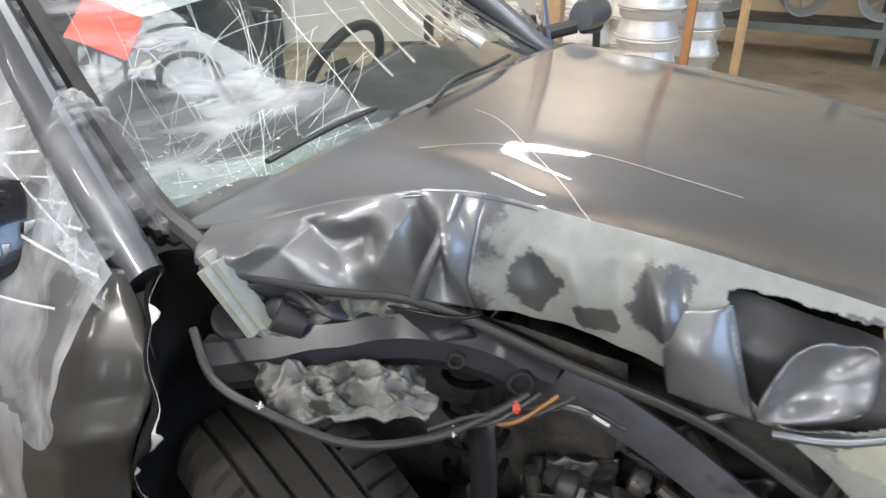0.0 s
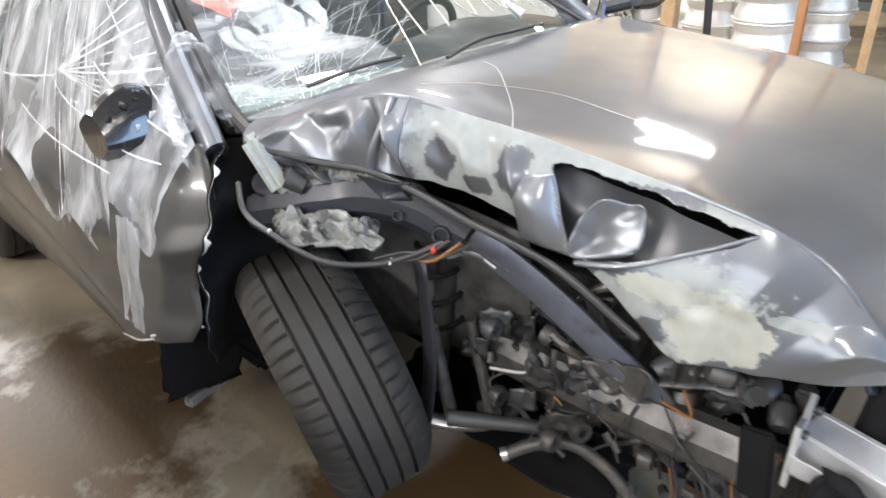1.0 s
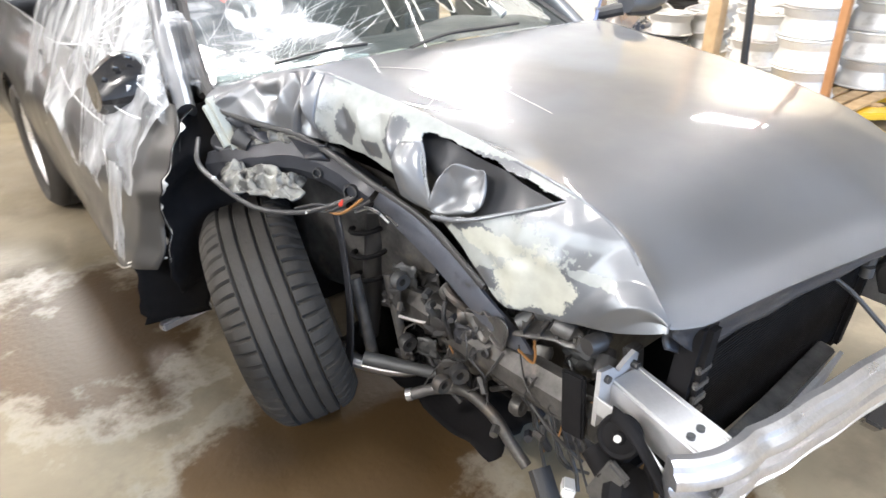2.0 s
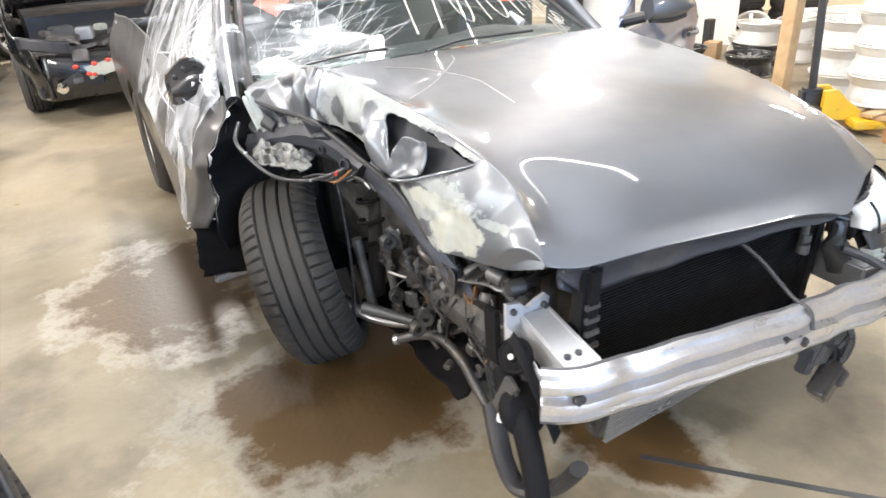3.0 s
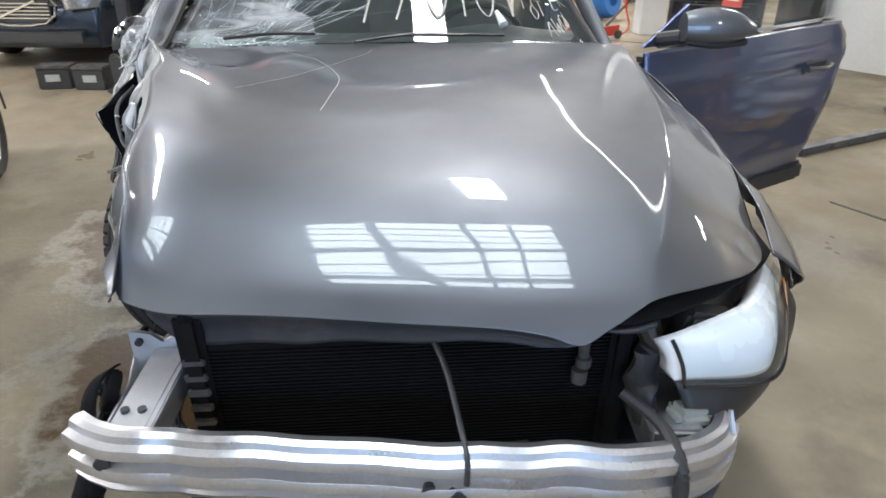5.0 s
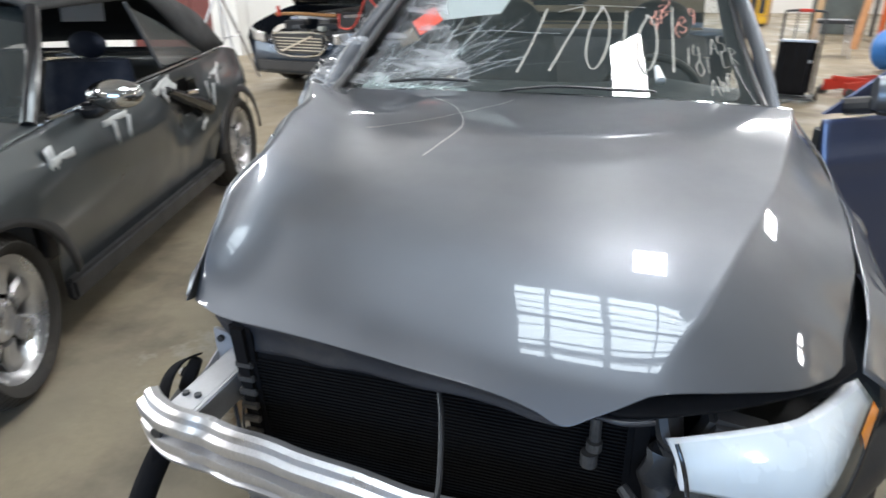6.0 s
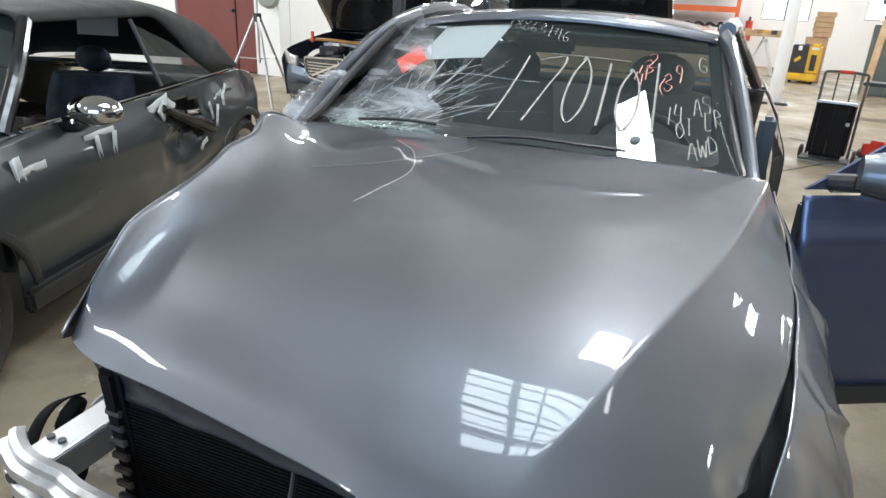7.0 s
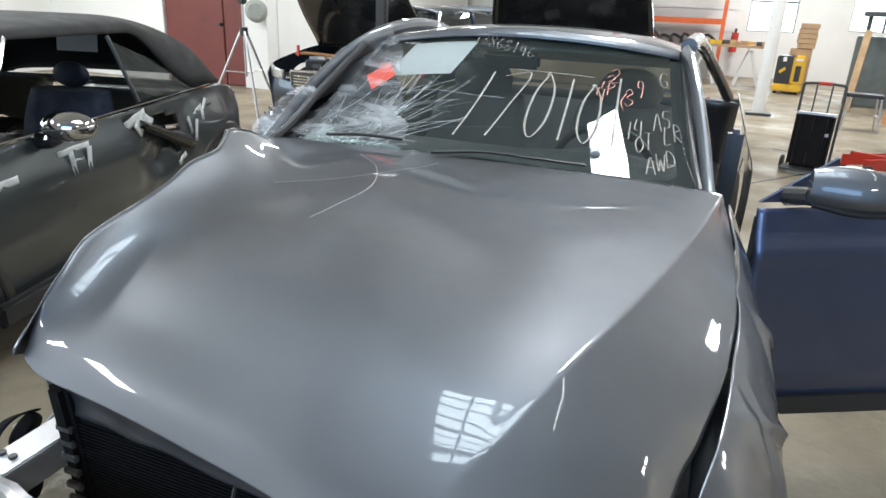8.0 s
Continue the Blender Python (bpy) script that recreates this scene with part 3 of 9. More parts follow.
# unseen wall, given the darker grey so the hood lip mirrors less light
b = wall_with_holes(B(), (WEST - 0.2, SOUTH), (EAST + 0.2, SOUTH), -0.2, [(8.6, 14.2, 0.9, 4.6)])
setting("wall_south", b, WALL_GREY, "unseen end wall, kept dark for the hood's reflection, with a wide glazed opening", "wall")
window("window_3", (WEST - 0.2 + 8.6, SOUTH - 0.1), (WEST - 0.2 + 14.2, SOUTH - 0.1), 0.9, 4.6, 4, 7)
area("daylight_south", (0.2, SOUTH - 0.15, 2.75), (0.2, 3, 2.4), 5.4, 3.6, DAY_SOUTH, (0.40, 0.63, 1.0))
b = B()
b.faces.new([b.verts.new(c) for c in ((-1.0, NORTH + 1.6, -0.5), (8.5, NORTH + 1.6, -0.5), (8.5, NORTH + 1.6, 5.5), (-1.0, NORTH + 1.6, 5.5))])
setting("backdrop", b, glow("overcast_sky", (0.95, 0.98, 1.0), 3.0), "plain bright overcast sky outside the windows", "sky")
area("daylight_north", (3.2, NORTH + 0.15, 2.1), (3.2, 3, 1.0), 3.4, 1.6, 160, (0.93, 0.97, 1.0))

# roof light with glazing bars
e = thing("window_4", (0.05, 0.475, HIGH), "roof light with crossing steel glazing bars", "roof light", kind="structure")
b = B()
for i in range(5):
    x = LIGHT[0] + 0.6 * i
    beam(b, (x, LIGHT[2], HIGH + 0.06), (x, LIGHT[3], HIGH + 0.06), 0.07, 0.10)
for j in range(9):
    y = LIGHT[2] + 0.30625 * j
    beam(b, (LIGHT[0], y, HIGH + 0.05), (LIGHT[1], y, HIGH + 0.05), 0.035 if j % 4 else 0.12, 0.08)
part("window_frame", b, STEEL_DARK, e)
for i in range(4):
    g = B()
    x = LIGHT[0] + 0.6 * i
    g.faces.new([g.verts.new(c) for c in ((x + 0.03, LIGHT[2], HIGH + 0.14), (x + 0.57, LIGHT[2], HIGH + 0.14), (x + 0.57, LIGHT[3], HIGH + 0.14), (x + 0.03, LIGHT[3], HIGH + 0.14))])
    pane = part("pane", g, GLASS, e, smooth=0)
    pane.visible_shadow = False
roof_sky = area("daylight_roof", (-0.02, 0.475, HIGH + 0.3), (-0.02, 0.475, 0), 2.4, 2.45, DAY_ROOF, (0.92, 0.97, 1.0))
roof_sky.matrix_world = pose(-0.02, 0.475, HIGH + 0.3)

# projecting bay on the west side with the red-brown door
b = B()
box(b, (-9.69, 9.1, HIGH / 2), (2.70, 0.3, HIGH))
box(b, (-6.44, 9.1, HIGH / 2), (0.48, 0.3, HIGH))
box(b, (-7.51, 9.1, HIGH / 2 + 1.3), (1.66, 0.3, HIGH - 2.6))
box(b, (-6.25, 13.9, HIGH / 2), (0.12, 9.3, HIGH))
setting("wall_bay", b, WALL_WHITE, "white wall of a projecting bay with a double door", "wall")
e = thing("door_1", (-7.18, 9.0, 0), "closed red-brown painted double door", "door", kind="structure")
b = B()
box(b, (-7.72, 9.03, 1.3), (1.22, 0.06, 2.58), bev=0.008)
part("door_leaf", b, BRICK_RED, e)
b = B()
box(b, (-6.89, 9.03, 1.3), (0.40, 0.06, 2.58), bev=0.008)
part("door_leaf", b, BRICK_RED, e)
b = B()
cyl(b, (-7.12, 8.97, 1.0), (-7.12, 8.9, 1.0), 0.03)
part("door_handle", b, STEEL_DARK, e)
b = B()
box(b, (-9.75, 8.93, 2.7), (2.4, 0.03, 2.4))
setting("wall_panel", b, WHITE_STEEL, "large white sheet panel on the bay wall", "wall panel")

# vehicle doors in the end wall
for k, x in enumerate((-3.6, -0.4)):
    e = thing("door_%d" % (k + 2), (x, NORTH - 0.1, 0), "closed white sectional vehicle door", "garage door", kind="structure")
    for j in range(6):
        b = B()
        box(b, (x, NORTH - 0.06, 0.28 + j * 0.54), (2.9, 0.06, 0.525), bev=0.012)
        part("panel", b, WHITE_STEEL, e)

# white partition on the east side
b = B()
beam(b, (5.45, 4.45, 1.6), (4.35, 6.1, 1.6), 0.16, 3.2)
setting("wall_partition", b, WALL_WHITE, "short white partition wall beside the wheel stacks", "wall")

# ceiling lamps, with unseen fill lamps among them
def strip_lamp(x, y, turn, length=1.25, watts=70, width=0.45, z=4.35):
    e = thing("ceiling_lamp", (x, y, z), "white strip lamp hung under the joists, a few added as unseen fill", "lamp", "strip lamps under the roof")
    m = pose(x, y, z, 0, 0, turn)
    b = B()
    box(b, (0, 0, 0.06), (length, width, 0.07), bev=0.01, m=m)
    part("housing", b, WHITE_STEEL, e)
    for s in (-1, 1):
        b = B()
        p, q = m @ V((s * length * 0.4, 0, 0.09)), m @ V((s * length * 0.4, 0, HIGH - z))
        cyl(b, p, q, 0.008, n=6)
        part("hanger", b, STEEL_DARK, e)
    c, t = m @ V((0, 0, 0.015)), m @ V((0, 0, -1))
    lamp = area("tubes", c, t, length * 0.96, width * 0.9, watts)
    lamp.matrix_world = pose(c.x, c.y, c.z, 0, 0, turn)
    return e


# watts are raised where more fill is wanted, most at (-6.5, 2.5)
for x, y, turn in LAMPS_AND_FILL:
    strip_lamp(x, y, turn, length=0.7 if (x, y) in ((-0.38, 10.15),) else 1.25, watts=LAMP_WATTS * (2.0 if y > 5 else 1.2 if x < -5 and y < 1 else 4.2 if x < -5 else 1.5 if (x, y) == (0.5, 3.15) else 1.0))

strip_lamp(2.5, 5.4, 90, length=9.6, watts=20, width=0.05)

# ---------------------------------------------------------------- the wrecked coupe
car = thing("wrecked_coupe", (0, 2.2, 0), "dark grey coupe with crushed corner, buckled hood and film-wrapped side", "car")

LIP = [(-0.56, 0.235), (-0.47, 0.185), (-0.40, 0.165), (-0.3, 0.152), (-0.14, 0.132), (0.03, 0.108), (0.2, 0.08), (0.33, 0.055), (0.385, 0.042), (0.44, 0.058), (0.51, 0.09), (0.63, 0.16), (0.75, 0.26), (0.79, 0.32)]
LIP_SOFT = [(-0.56, 0.20), (-0.3, 0.16), (0.0, 0.12), (0.25, 0.075), (0.42, 0.065), (0.55, 0.105), (0.68, 0.19), (0.80, 0.32)]
BACK = [(-0.80, 1.44), (-0.3, 1.45), (0.14, 1.43), (0.5, 1.41), (0.80, 1.37)]
RISE = [(-0.12, 0.640), (-0.05, 0.719), (0.0, 0.772), (0.03, 0.800), (0.08, 0.833), (0.14, 0.866), (0.22, 0.898), (0.30, 0.919), (0.40, 0.935), (0.50, 0.946), (0.80, 0.972), (1.1, 0.994), (1.4, 1.009)]
DROP = [(0.0, 0.005), (0.12, 0.02), (0.30, 0.046), (0.46, 0.080), (0.77, 0.072), (1.08, 0.060), (1.37, 0.036)]
RIDGE_X = [(0.18, -0.506), (0.233, -0.503), (0.30, -0.500), (0.40, -0.520), (0.61, -0.540), (0.70, -0.556), (0.80, -0.580), (0.92, -0.592), (1.056, -0.650), (1.30, -0.72), (1.46, -0.77)]
RIDGE_Z = [(0.18, 0.788), (0.233, 0.846), (0.30, 0.912), (0.40, 0.966), (0.61, 1.006), (0.70, 1.024), (0.80, 1.046), (0.92, 1.058), (1.056, 1.088), (1.20, 1.060), (1.32, 1.018), (1.46, 0.99)]
TORN_X = [(0.18, -0.516), (0.28, -0.545), (0.415, -0.580), (0.469, -0.608), (0.645, -0.616), (0.693, -0.606), (0.881, -0.617), (1.097, -0.684), (1.23, -0.752), (1.40, -0.79)]
TORN_Z = [(0.18, 0.780), (0.28, 0.745), (0.415, 0.730), (0.469, 0.730), (0.56, 0.792), (0.645, 0.850), (0.693, 0.864), (0.881, 0.914), (1.097, 0.938), (1.23, 0.958), (1.40, 0.965)]
LEFT_X = [(0.30, 0.748), (0.36, 0.758), (0.45, 0.782), (0.655, 0.818), (0.85, 0.830), (1.1, 0.824), (1.37, 0.80)]
LEFT_Z = [(0.30, 0.728), (0.46, 0.795), (0.77, 0.865), (1.08, 0.915), (1.37, 0.955)]
CREASE = [(0.05, 0.408), (0.14, 0.450), (0.24, 0.502), (0.49, 0.590), (0.82, 0.680), (1.15, 0.745), (1.42, 0.785)]


def hood_point(w, v):
    """The hood's skin: w from the buckled ridge (0) to the sound edge (1), v from lip to cowl."""
    xf, xr = -0.492 + 1.279 * w, -0.77 + 1.565 * w
    yf, yr = curve_y(LIP, xf), curve_y(BACK, xr)
    s = (v ** 1.5) * (yr - yf)
    y = yf + s
    k = s / (yr - yf)
    left, right = curve_y(LEFT_X, y), curve_y(RIDGE_X, y)
    grip = 1.0 if y > 0.26 else step(0.10, 0.26, y)
    lo, hi = -0.492 - 0.278 * k, 0.787 + 0.008 * k
    lo, hi = lo + (right - lo) * grip, hi + (left - hi) * grip
    # one row of points runs along the pressed crease
    at = min(0.97, max(0.6, (curve_y(CREASE, y) - lo) / (hi - lo)))
    part_w = w / 0.78 * at if w < 0.78 else at + (w - 0.78) / 0.22 * (1 - at)
    x = lo + (hi - lo) * part_w
    soft = y - curve_y(LIP_SOFT, x)
    z = curve_y(RISE, soft)
    xc = curve_y(CREASE, y)
    if x > xc:
        t = min(1, (x - xc) / max(0.02, left - xc))
        z -= curve_y(DROP, y) * (0.92 * t + 0.08 * t ** 2.0)
        z += 0.005 * step(0.10, 0.22, y) * max(0, 1 - t * 2.5)
    else:
        z += 0.005 * math.exp((x - xc) / 0.032) * step(0.10, 0.22, y)
    if x < 0.10:
        t = min(1, (0.10 - x) / (0.10 - right))
        z += (curve_y(RIDGE_Z, y) - z) * t ** (18.0 - 11.0 * step(0.36, 0.60, y)) * step(0.0, 0.07, s)
    # pressed-in waves near the ridge and at the cowl corner
    d = x - right
    z += 0.003 * math.sin(13 * (y - 0.55) + 20 * d) * math.exp(-((d - 0.08) / 0.055) ** 2) * step(0.42, 0.58, y) * step(1.2, 1.0, y)
    z -= 0.010 * math.exp(-((x + 0.36) / 0.13) ** 2 - ((y - 0.95) / 0.20) ** 2) * step(0.0, 0.06, d)
    z -= 0.014 * math.exp(-((x + 0.53) / 0.14) ** 2 - ((y - 1.22) / 0.15) ** 2)
    z += 0.012 * math.exp(-((x + 0.36) / 0.07) ** 2 - ((y - 1.16) / 0.16) ** 2)
    z += 0.0028 * math.sin(24 * (0.8 * x + 0.6 * y) + 2.5 * bumpy((x, y, 0), 3.0, 2)) * math.exp(-((x + 0.46) / 0.15) ** 2 - ((y - 1.08) / 0.24) ** 2) * step(0.0, 0.05, d)
    z += 0.0008 * bumpy((x, y, 0), 4.0)
    return V((x, y, z))


b = B()
sheet(b, hood_point, 150, 90)
hood = part("hood", b, PAINT, car, "grey metallic hood buckled upward along one edge", smooth=60, solid=0.006, offset=-1)


def strip_point(u, v):
    """The hood's folded-down edge, from the ridge (v=0) to the torn rim (v=1)."""
    y = 0.184 + u * 1.201
    a = V((curve_y(RIDGE_X, y), y, curve_y(RIDGE_Z, y)))
    c = V((curve_y(TORN_X, y) + 0.004 * bumpy((y, 2, 0), 18), y + 0.004 * bumpy((y, 1, 0), 16), curve_y(TORN_Z, y) + 0.004 * bumpy((y, 0, 0), 22)))
    p = a.lerp(c, v)
    swell = math.sin(math.pi * v)
    full = step(0.18, 0.36, y) * (1 - 0.55 * step(0.95, 1.1, y))
    p.x -= (0.020 + 0.008 * step(0.45, 0.6, y)) * swell * full
    p.z += 0.010 * swell * full
    q = V((0, y, p.z))
    p.x += swell * (0.010 * (abs(bumpy(q, 6, 3.1)) - 0.2) + 0.0025 * bumpy(q, 16, 1.7)) * step(0.36, 0.52, y)
    # flat facets meeting in straight creases
    for yy, lean, wd, am in ((0.245, 0.14, 0.050, 0.014), (0.335, 0.10, 0.060, -0.010), (0.83, 0.05, 0.050, -0.008), (0.905, -0.05, 0.055, 0.010), (0.99, 0.06, 0.050, -0.008), (1.125, 0.05, 0.045, 0.022), (1.215, -0.10, 0.050, -0.020), (1.295, 0.10, 0.040, 0.018)):
        p.x -= am * swell * max(0, 1 - abs(y - yy - lean * (v - 0.5)) / wd)
    # sharp upright folds: the pale ridge before the tear, the valley behind the roll
    for yy, wd, am in ((0.795, 0.018, 0.018), (1.085, 0.016, -0.030), (1.045, 0.014, 0.022)):
        p.x -= am * swell * math.exp(-((y - yy + 0.05 * (v - 0.5)) / wd) ** 2)
    # a punched-in pit in the painted corner, and small dents in the scraped sheet
    for yy, vv, ry, rv, am in ((1.165, 0.50, 0.035, 0.20, 0.030), (0.955, 0.55, 0.040, 0.22, 0.010), (0.86, 0.40, 0.030, 0.2, 0.008), (0.46, 0.62, 0.025, 0.08, 0.008), (0.40, 0.55, 0.020, 0.07, -0.007), (0.50, 0.80, 0.03, 0.08, 0.006)):
        p.x += am * math.exp(-((y - yy) / ry) ** 2 - ((v - vv) / rv) ** 2)
    return p


TEAR_TOP = [(0.405, 0.950), (0.50, 0.968), (0.61, 0.990), (0.66, 1.000), (0.735, 1.008)]
TEAR_LOW = [(0.405, 0.948), (0.45, 0.925), (0.50, 0.905), (0.56, 0.884), (0.60, 0.874), (0.655, 0.862), (0.69, 0.885), (0.71, 0.940), (0.735, 1.000)]


def tear(c):
    return 0.408 < c.y < 0.734 and curve_y(TEAR_LOW, c.y) + 0.004 * bumpy(c, 40) < c.z < curve_y(TEAR_TOP, c.y) + 0.006 * bumpy(c, 26) + 0.003 * bumpy(c, 70)


b = B()
sheet(b, lambda u, v: strip_point(0.0 + 0.70 * u, v), 250, 96)
bmesh.ops.delete(b, geom=[f for f in b.faces if tear(f.calc_center_median())], context="FACES")
part("folded_edge", b, EDGE, hood, "crumpled hood edge scraped to pale filler and torn open", smooth=24, solid=0.003, offset=-1)
b = B()
sheet(b, lambda u, v: strip_point(0.70 + 0.30 * u, v), 90, 56)
part("folded_edge", b, PAINT_LIT, hood, "crumpled painted hood corner", smooth=24, solid=0.003, offset=-1)
# curled rim along the lower lip of the tear
b = B()
tube(b, [(-0.635, 0.655, 0.862), (-0.634, 0.60, 0.874), (-0.620, 0.55, 0.889), (-0.592, 0.50, 0.909), (-0.560, 0.45, 0.929), (-0.530, 0.408, 0.948)], 0.0055, n=8, taper=0.6)
part("curled_rim", b, PAINT, hood, "bright curled rim of the torn sheet", smooth=60)

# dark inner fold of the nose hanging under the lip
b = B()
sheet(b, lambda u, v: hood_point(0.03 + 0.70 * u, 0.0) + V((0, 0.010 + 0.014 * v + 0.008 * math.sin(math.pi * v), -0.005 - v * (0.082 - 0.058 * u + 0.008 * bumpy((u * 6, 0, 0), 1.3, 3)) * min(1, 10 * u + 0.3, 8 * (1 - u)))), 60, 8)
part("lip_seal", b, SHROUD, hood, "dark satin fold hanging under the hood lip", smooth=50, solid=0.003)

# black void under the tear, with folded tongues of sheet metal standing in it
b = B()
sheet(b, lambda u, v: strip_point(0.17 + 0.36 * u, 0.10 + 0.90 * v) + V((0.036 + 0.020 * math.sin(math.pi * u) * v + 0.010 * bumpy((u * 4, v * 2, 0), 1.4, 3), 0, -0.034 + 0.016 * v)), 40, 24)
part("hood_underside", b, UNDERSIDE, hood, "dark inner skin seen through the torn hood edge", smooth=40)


def bulge(u, v):
    """Glossy rounded fold of the hood skin beside the tear."""
    p = V((-0.622, 0.800, 0.972)).lerp(V((-0.602, 0.728, 0.994)), u).lerp(V((-0.622, 0.775, 0.868)).lerp(V((-0.610, 0.676, 0.856)), u), v)
    r = math.sin(math.pi * min(1, u * 1.05)) ** 0.75 * math.sin(math.pi * (0.10 + 0.86 * v))
    p.x -= 0.034 * r - 0.010 * bumpy((u, v, 0.3), 2.2, 4)
    p.z += 0.012 * r
    return p


b = B()
sheet(b, bulge, 24, 24)
part("bent_metal", b, PAINT_LIT, hood, "glossy rounded fold of painted sheet metal", smooth=70, solid=0.003)


def dish(u, v):
    """Upturned flap with a rolled rim, standing in the tear."""
    u_, v_ = u * 2 - 1, v * 2 - 1
    k = 1 / max(1.0, (abs(u_) ** 3 + abs(v_) ** 3) ** (1 / 3))
    uu, vv = (u_ * k + 1) / 2, (v_ * k + 1) / 2
    p = V((-0.590, 0.660, 0.952)).lerp(V((-0.545, 0.578, 0.954)), uu).lerp(V((-0.628, 0.690, 0.850)).lerp(V((-0.585, 0.562, 0.880)), uu), vv)
    d = max(abs(u_), abs(v_))
    lift = (0.026 - 0.018 * vv * vv) * d ** 3 - 0.006 * step(0.90, 1.0, d) + 0.016 * bumpy((uu * 1.4, vv * 1.4, 0.7), 1.6, 3) - 0.012 * math.exp(-((uu - 0.35) / 0.2) ** 2 - ((vv - 0.6) / 0.3) ** 2)
    return p + V((-0.62, -0.25, 0.74)) * lift


b = B()
sheet(b, dish, 30, 30)
part("bent_metal", b, PAINT_LIT, hood, "upturned flap of painted sheet metal with a rolled rim", smooth=70, solid=0.003)

# scratches on the hood: thin pale ribbons lying on the skin
def on_hood(x, y):
    lo, hi = 0.0, 1.0
    for _ in range(22):
        v = (lo + hi) / 2
        if hood_point(0.5, v).y < y:
            lo = v
        else:
            hi = v
    best = None
    for k in range(121):
        for dv in (-0.04, -0.02, 0, 0.02, 0.04):
            p = hood_point(k / 120, min(1, max(0, v + dv)))
            d = (p.x - x) ** 2 + (p.y - y) ** 2
            if best is None or d < best[0]:
                best = (d, p)
    return V((x, y, best[1].z))


def scratch(pts, w):
    b = B()
    line = [on_hood(p.x, p.y) + V((0, 0, 0.0035)) for p in smooth_line([(x, y, 0) for x, y in pts], 8)]
    tube(b, line, w, n=6, k=1, flat=0.35)
    part("scratch", b, SCRATCH, hood, "pale scratch through the paint", smooth=60)


scratch([(-0.33, 1.30), (-0.22, 1.20), (-0.15, 1.03), (-0.165, 0.86), (-0.18, 0.76)], 0.0011)
scratch([(-0.42, 0.95), (-0.28, 1.06), (-0.10, 1.24), (-0.06, 1.32)], 0.0008)

# windshield ------------------------------------------------------------------
def shield_point(u, v):
    """u across from the crushed side, v from the base up."""
    s = 2 * u - 1
    x = s * (0.755 - 0.155 * v if s < 0 else 0.722 - 0.134 * v)
    y = 1.385 + 0.10 * s * s + v * (0.575 - 0.015 * s * s)
    z = 0.985 - 0.02 * s * s + v * 0.405 - v * 0.045 * s * s - 0.027 * math.sin(math.pi * v)
    if s > 0:
        z += 0.012 * s * s
    if s < 0:
        z -= 0.05 * math.exp(-((s + 0.72) / 0.25) ** 2 - ((v - 0.3) / 0.3) ** 2)
    return V((x, y, z))


b = B()
sheet(b, shield_point, 40, 24)
shield = part("windshield", b, GLASS, car, "cracked and partly shattered windshield with hand-painted marks", smooth=60)
b = B()
sheet(b, lambda u, v: shield_point(0.03 + 0.30 * u, 0.02 + 0.26 * v * (1 - 0.75 * u)) + V((0, -0.002, 0.003)), 26, 16)
part("crazed_area", b, CRAZED, shield, "greenish crazed glass at the lower corner")


rng = random.Random(7)
b = B()
for i in range(75):
    a = rng.uniform(-0.35, 1.75)
    ln = rng.uniform(0.05, 0.36)
    u0, v0 = 0.14 + rng.gauss(0, 0.07), 0.24 + rng.gauss(0, 0.12)
    pts = [(u0, v0)]
    for _ in range(4):
        a += rng.uniform(-0.18, 0.18)
        pts.append((pts[-1][0] + math.cos(a) * ln / 4, pts[-1][1] + math.sin(a) * ln / 4 * 1.6))
    pts = [(min(0.98, max(0.02, u)), min(0.97, max(0.02, v))) for u, v in pts]
    line = [shield_point(p.x, p.y) + V((0, -0.002, 0.003)) for p in smooth_line([(u, v, 0) for u, v in pts], 2)]
    tube(b, line, rng.uniform(0.00018, 0.00055), n=4, k=1)
for i in range(90):
    u0, v0 = min(0.5, abs(rng.gauss(0.10, 0.09))), min(0.9, abs(rng.gauss(0.16, 0.14)))
    p = shield_point(u0, v0) + V((0, -0.003, 0.004))
    box(b, p, (rng.uniform(0.002, 0.008), rng.uniform(0.002, 0.006), 0.001), (rng.uniform(10, 60), rng.uniform(-30, 30), rng.uniform(0, 180)))
cr = part("crack", b, CRACK, shield, "bright branching cracks")
tagged(cr, kind="stuff")

# writing on the glass: a row of large strokes, and smaller notes
def strokes(parent, material, lines, u0, v0, su, sv, r, name="marking", label=""):
    b = B()
    for pts in lines:
        line = [shield_point(u0 + su * p.x, v0 + sv * p.y) + V((0, -0.003, 0.004)) for p in smooth_line([(x, y, 0) for x, y in pts], 6)]
        tube(b, line, r, n=6, k=1, flat=0.5)
    return part(name, b, material, parent, label)


ONE = [[(0.1, 1), (0.0, 0)]]
ZERO = [[(0.35, 1), (0.05, 0.7), (0.0, 0.25), (0.25, 0.0), (0.55, 0.3), (0.6, 0.75), (0.35, 1.0), (0.25, 0.97)]]
SEVEN = [[(-0.1, 0.95), (0.3, 1.0), (0.75, 1.0), (0.35, 0.5), (0.0, -0.05)]]
for i, (glyph, at, sc) in enumerate((([[(0.25, 1), (-0.15, -0.1)]], 0.535, 1.0), (SEVEN, 0.60, 1.0), (ZERO, 0.685, 1.05), (ONE, 0.775, 1.0), (ZERO, 0.815, 0.95), (ONE, 0.90, 1.1))):
    strokes(shield, CHALK, glyph, at - 0.085, 0.26, 0.085 * sc, 0.44 * sc, 0.0042, "marking", "large white hand-painted figure" if i == 0 else "")
strokes(shield, CHALK, [[(0, 0.3), (0.05, 0.32)], [(0, 0.3), (1.0, 0.3)]], 0.53, 0.70, 0.22, 0.1, 0.0025)
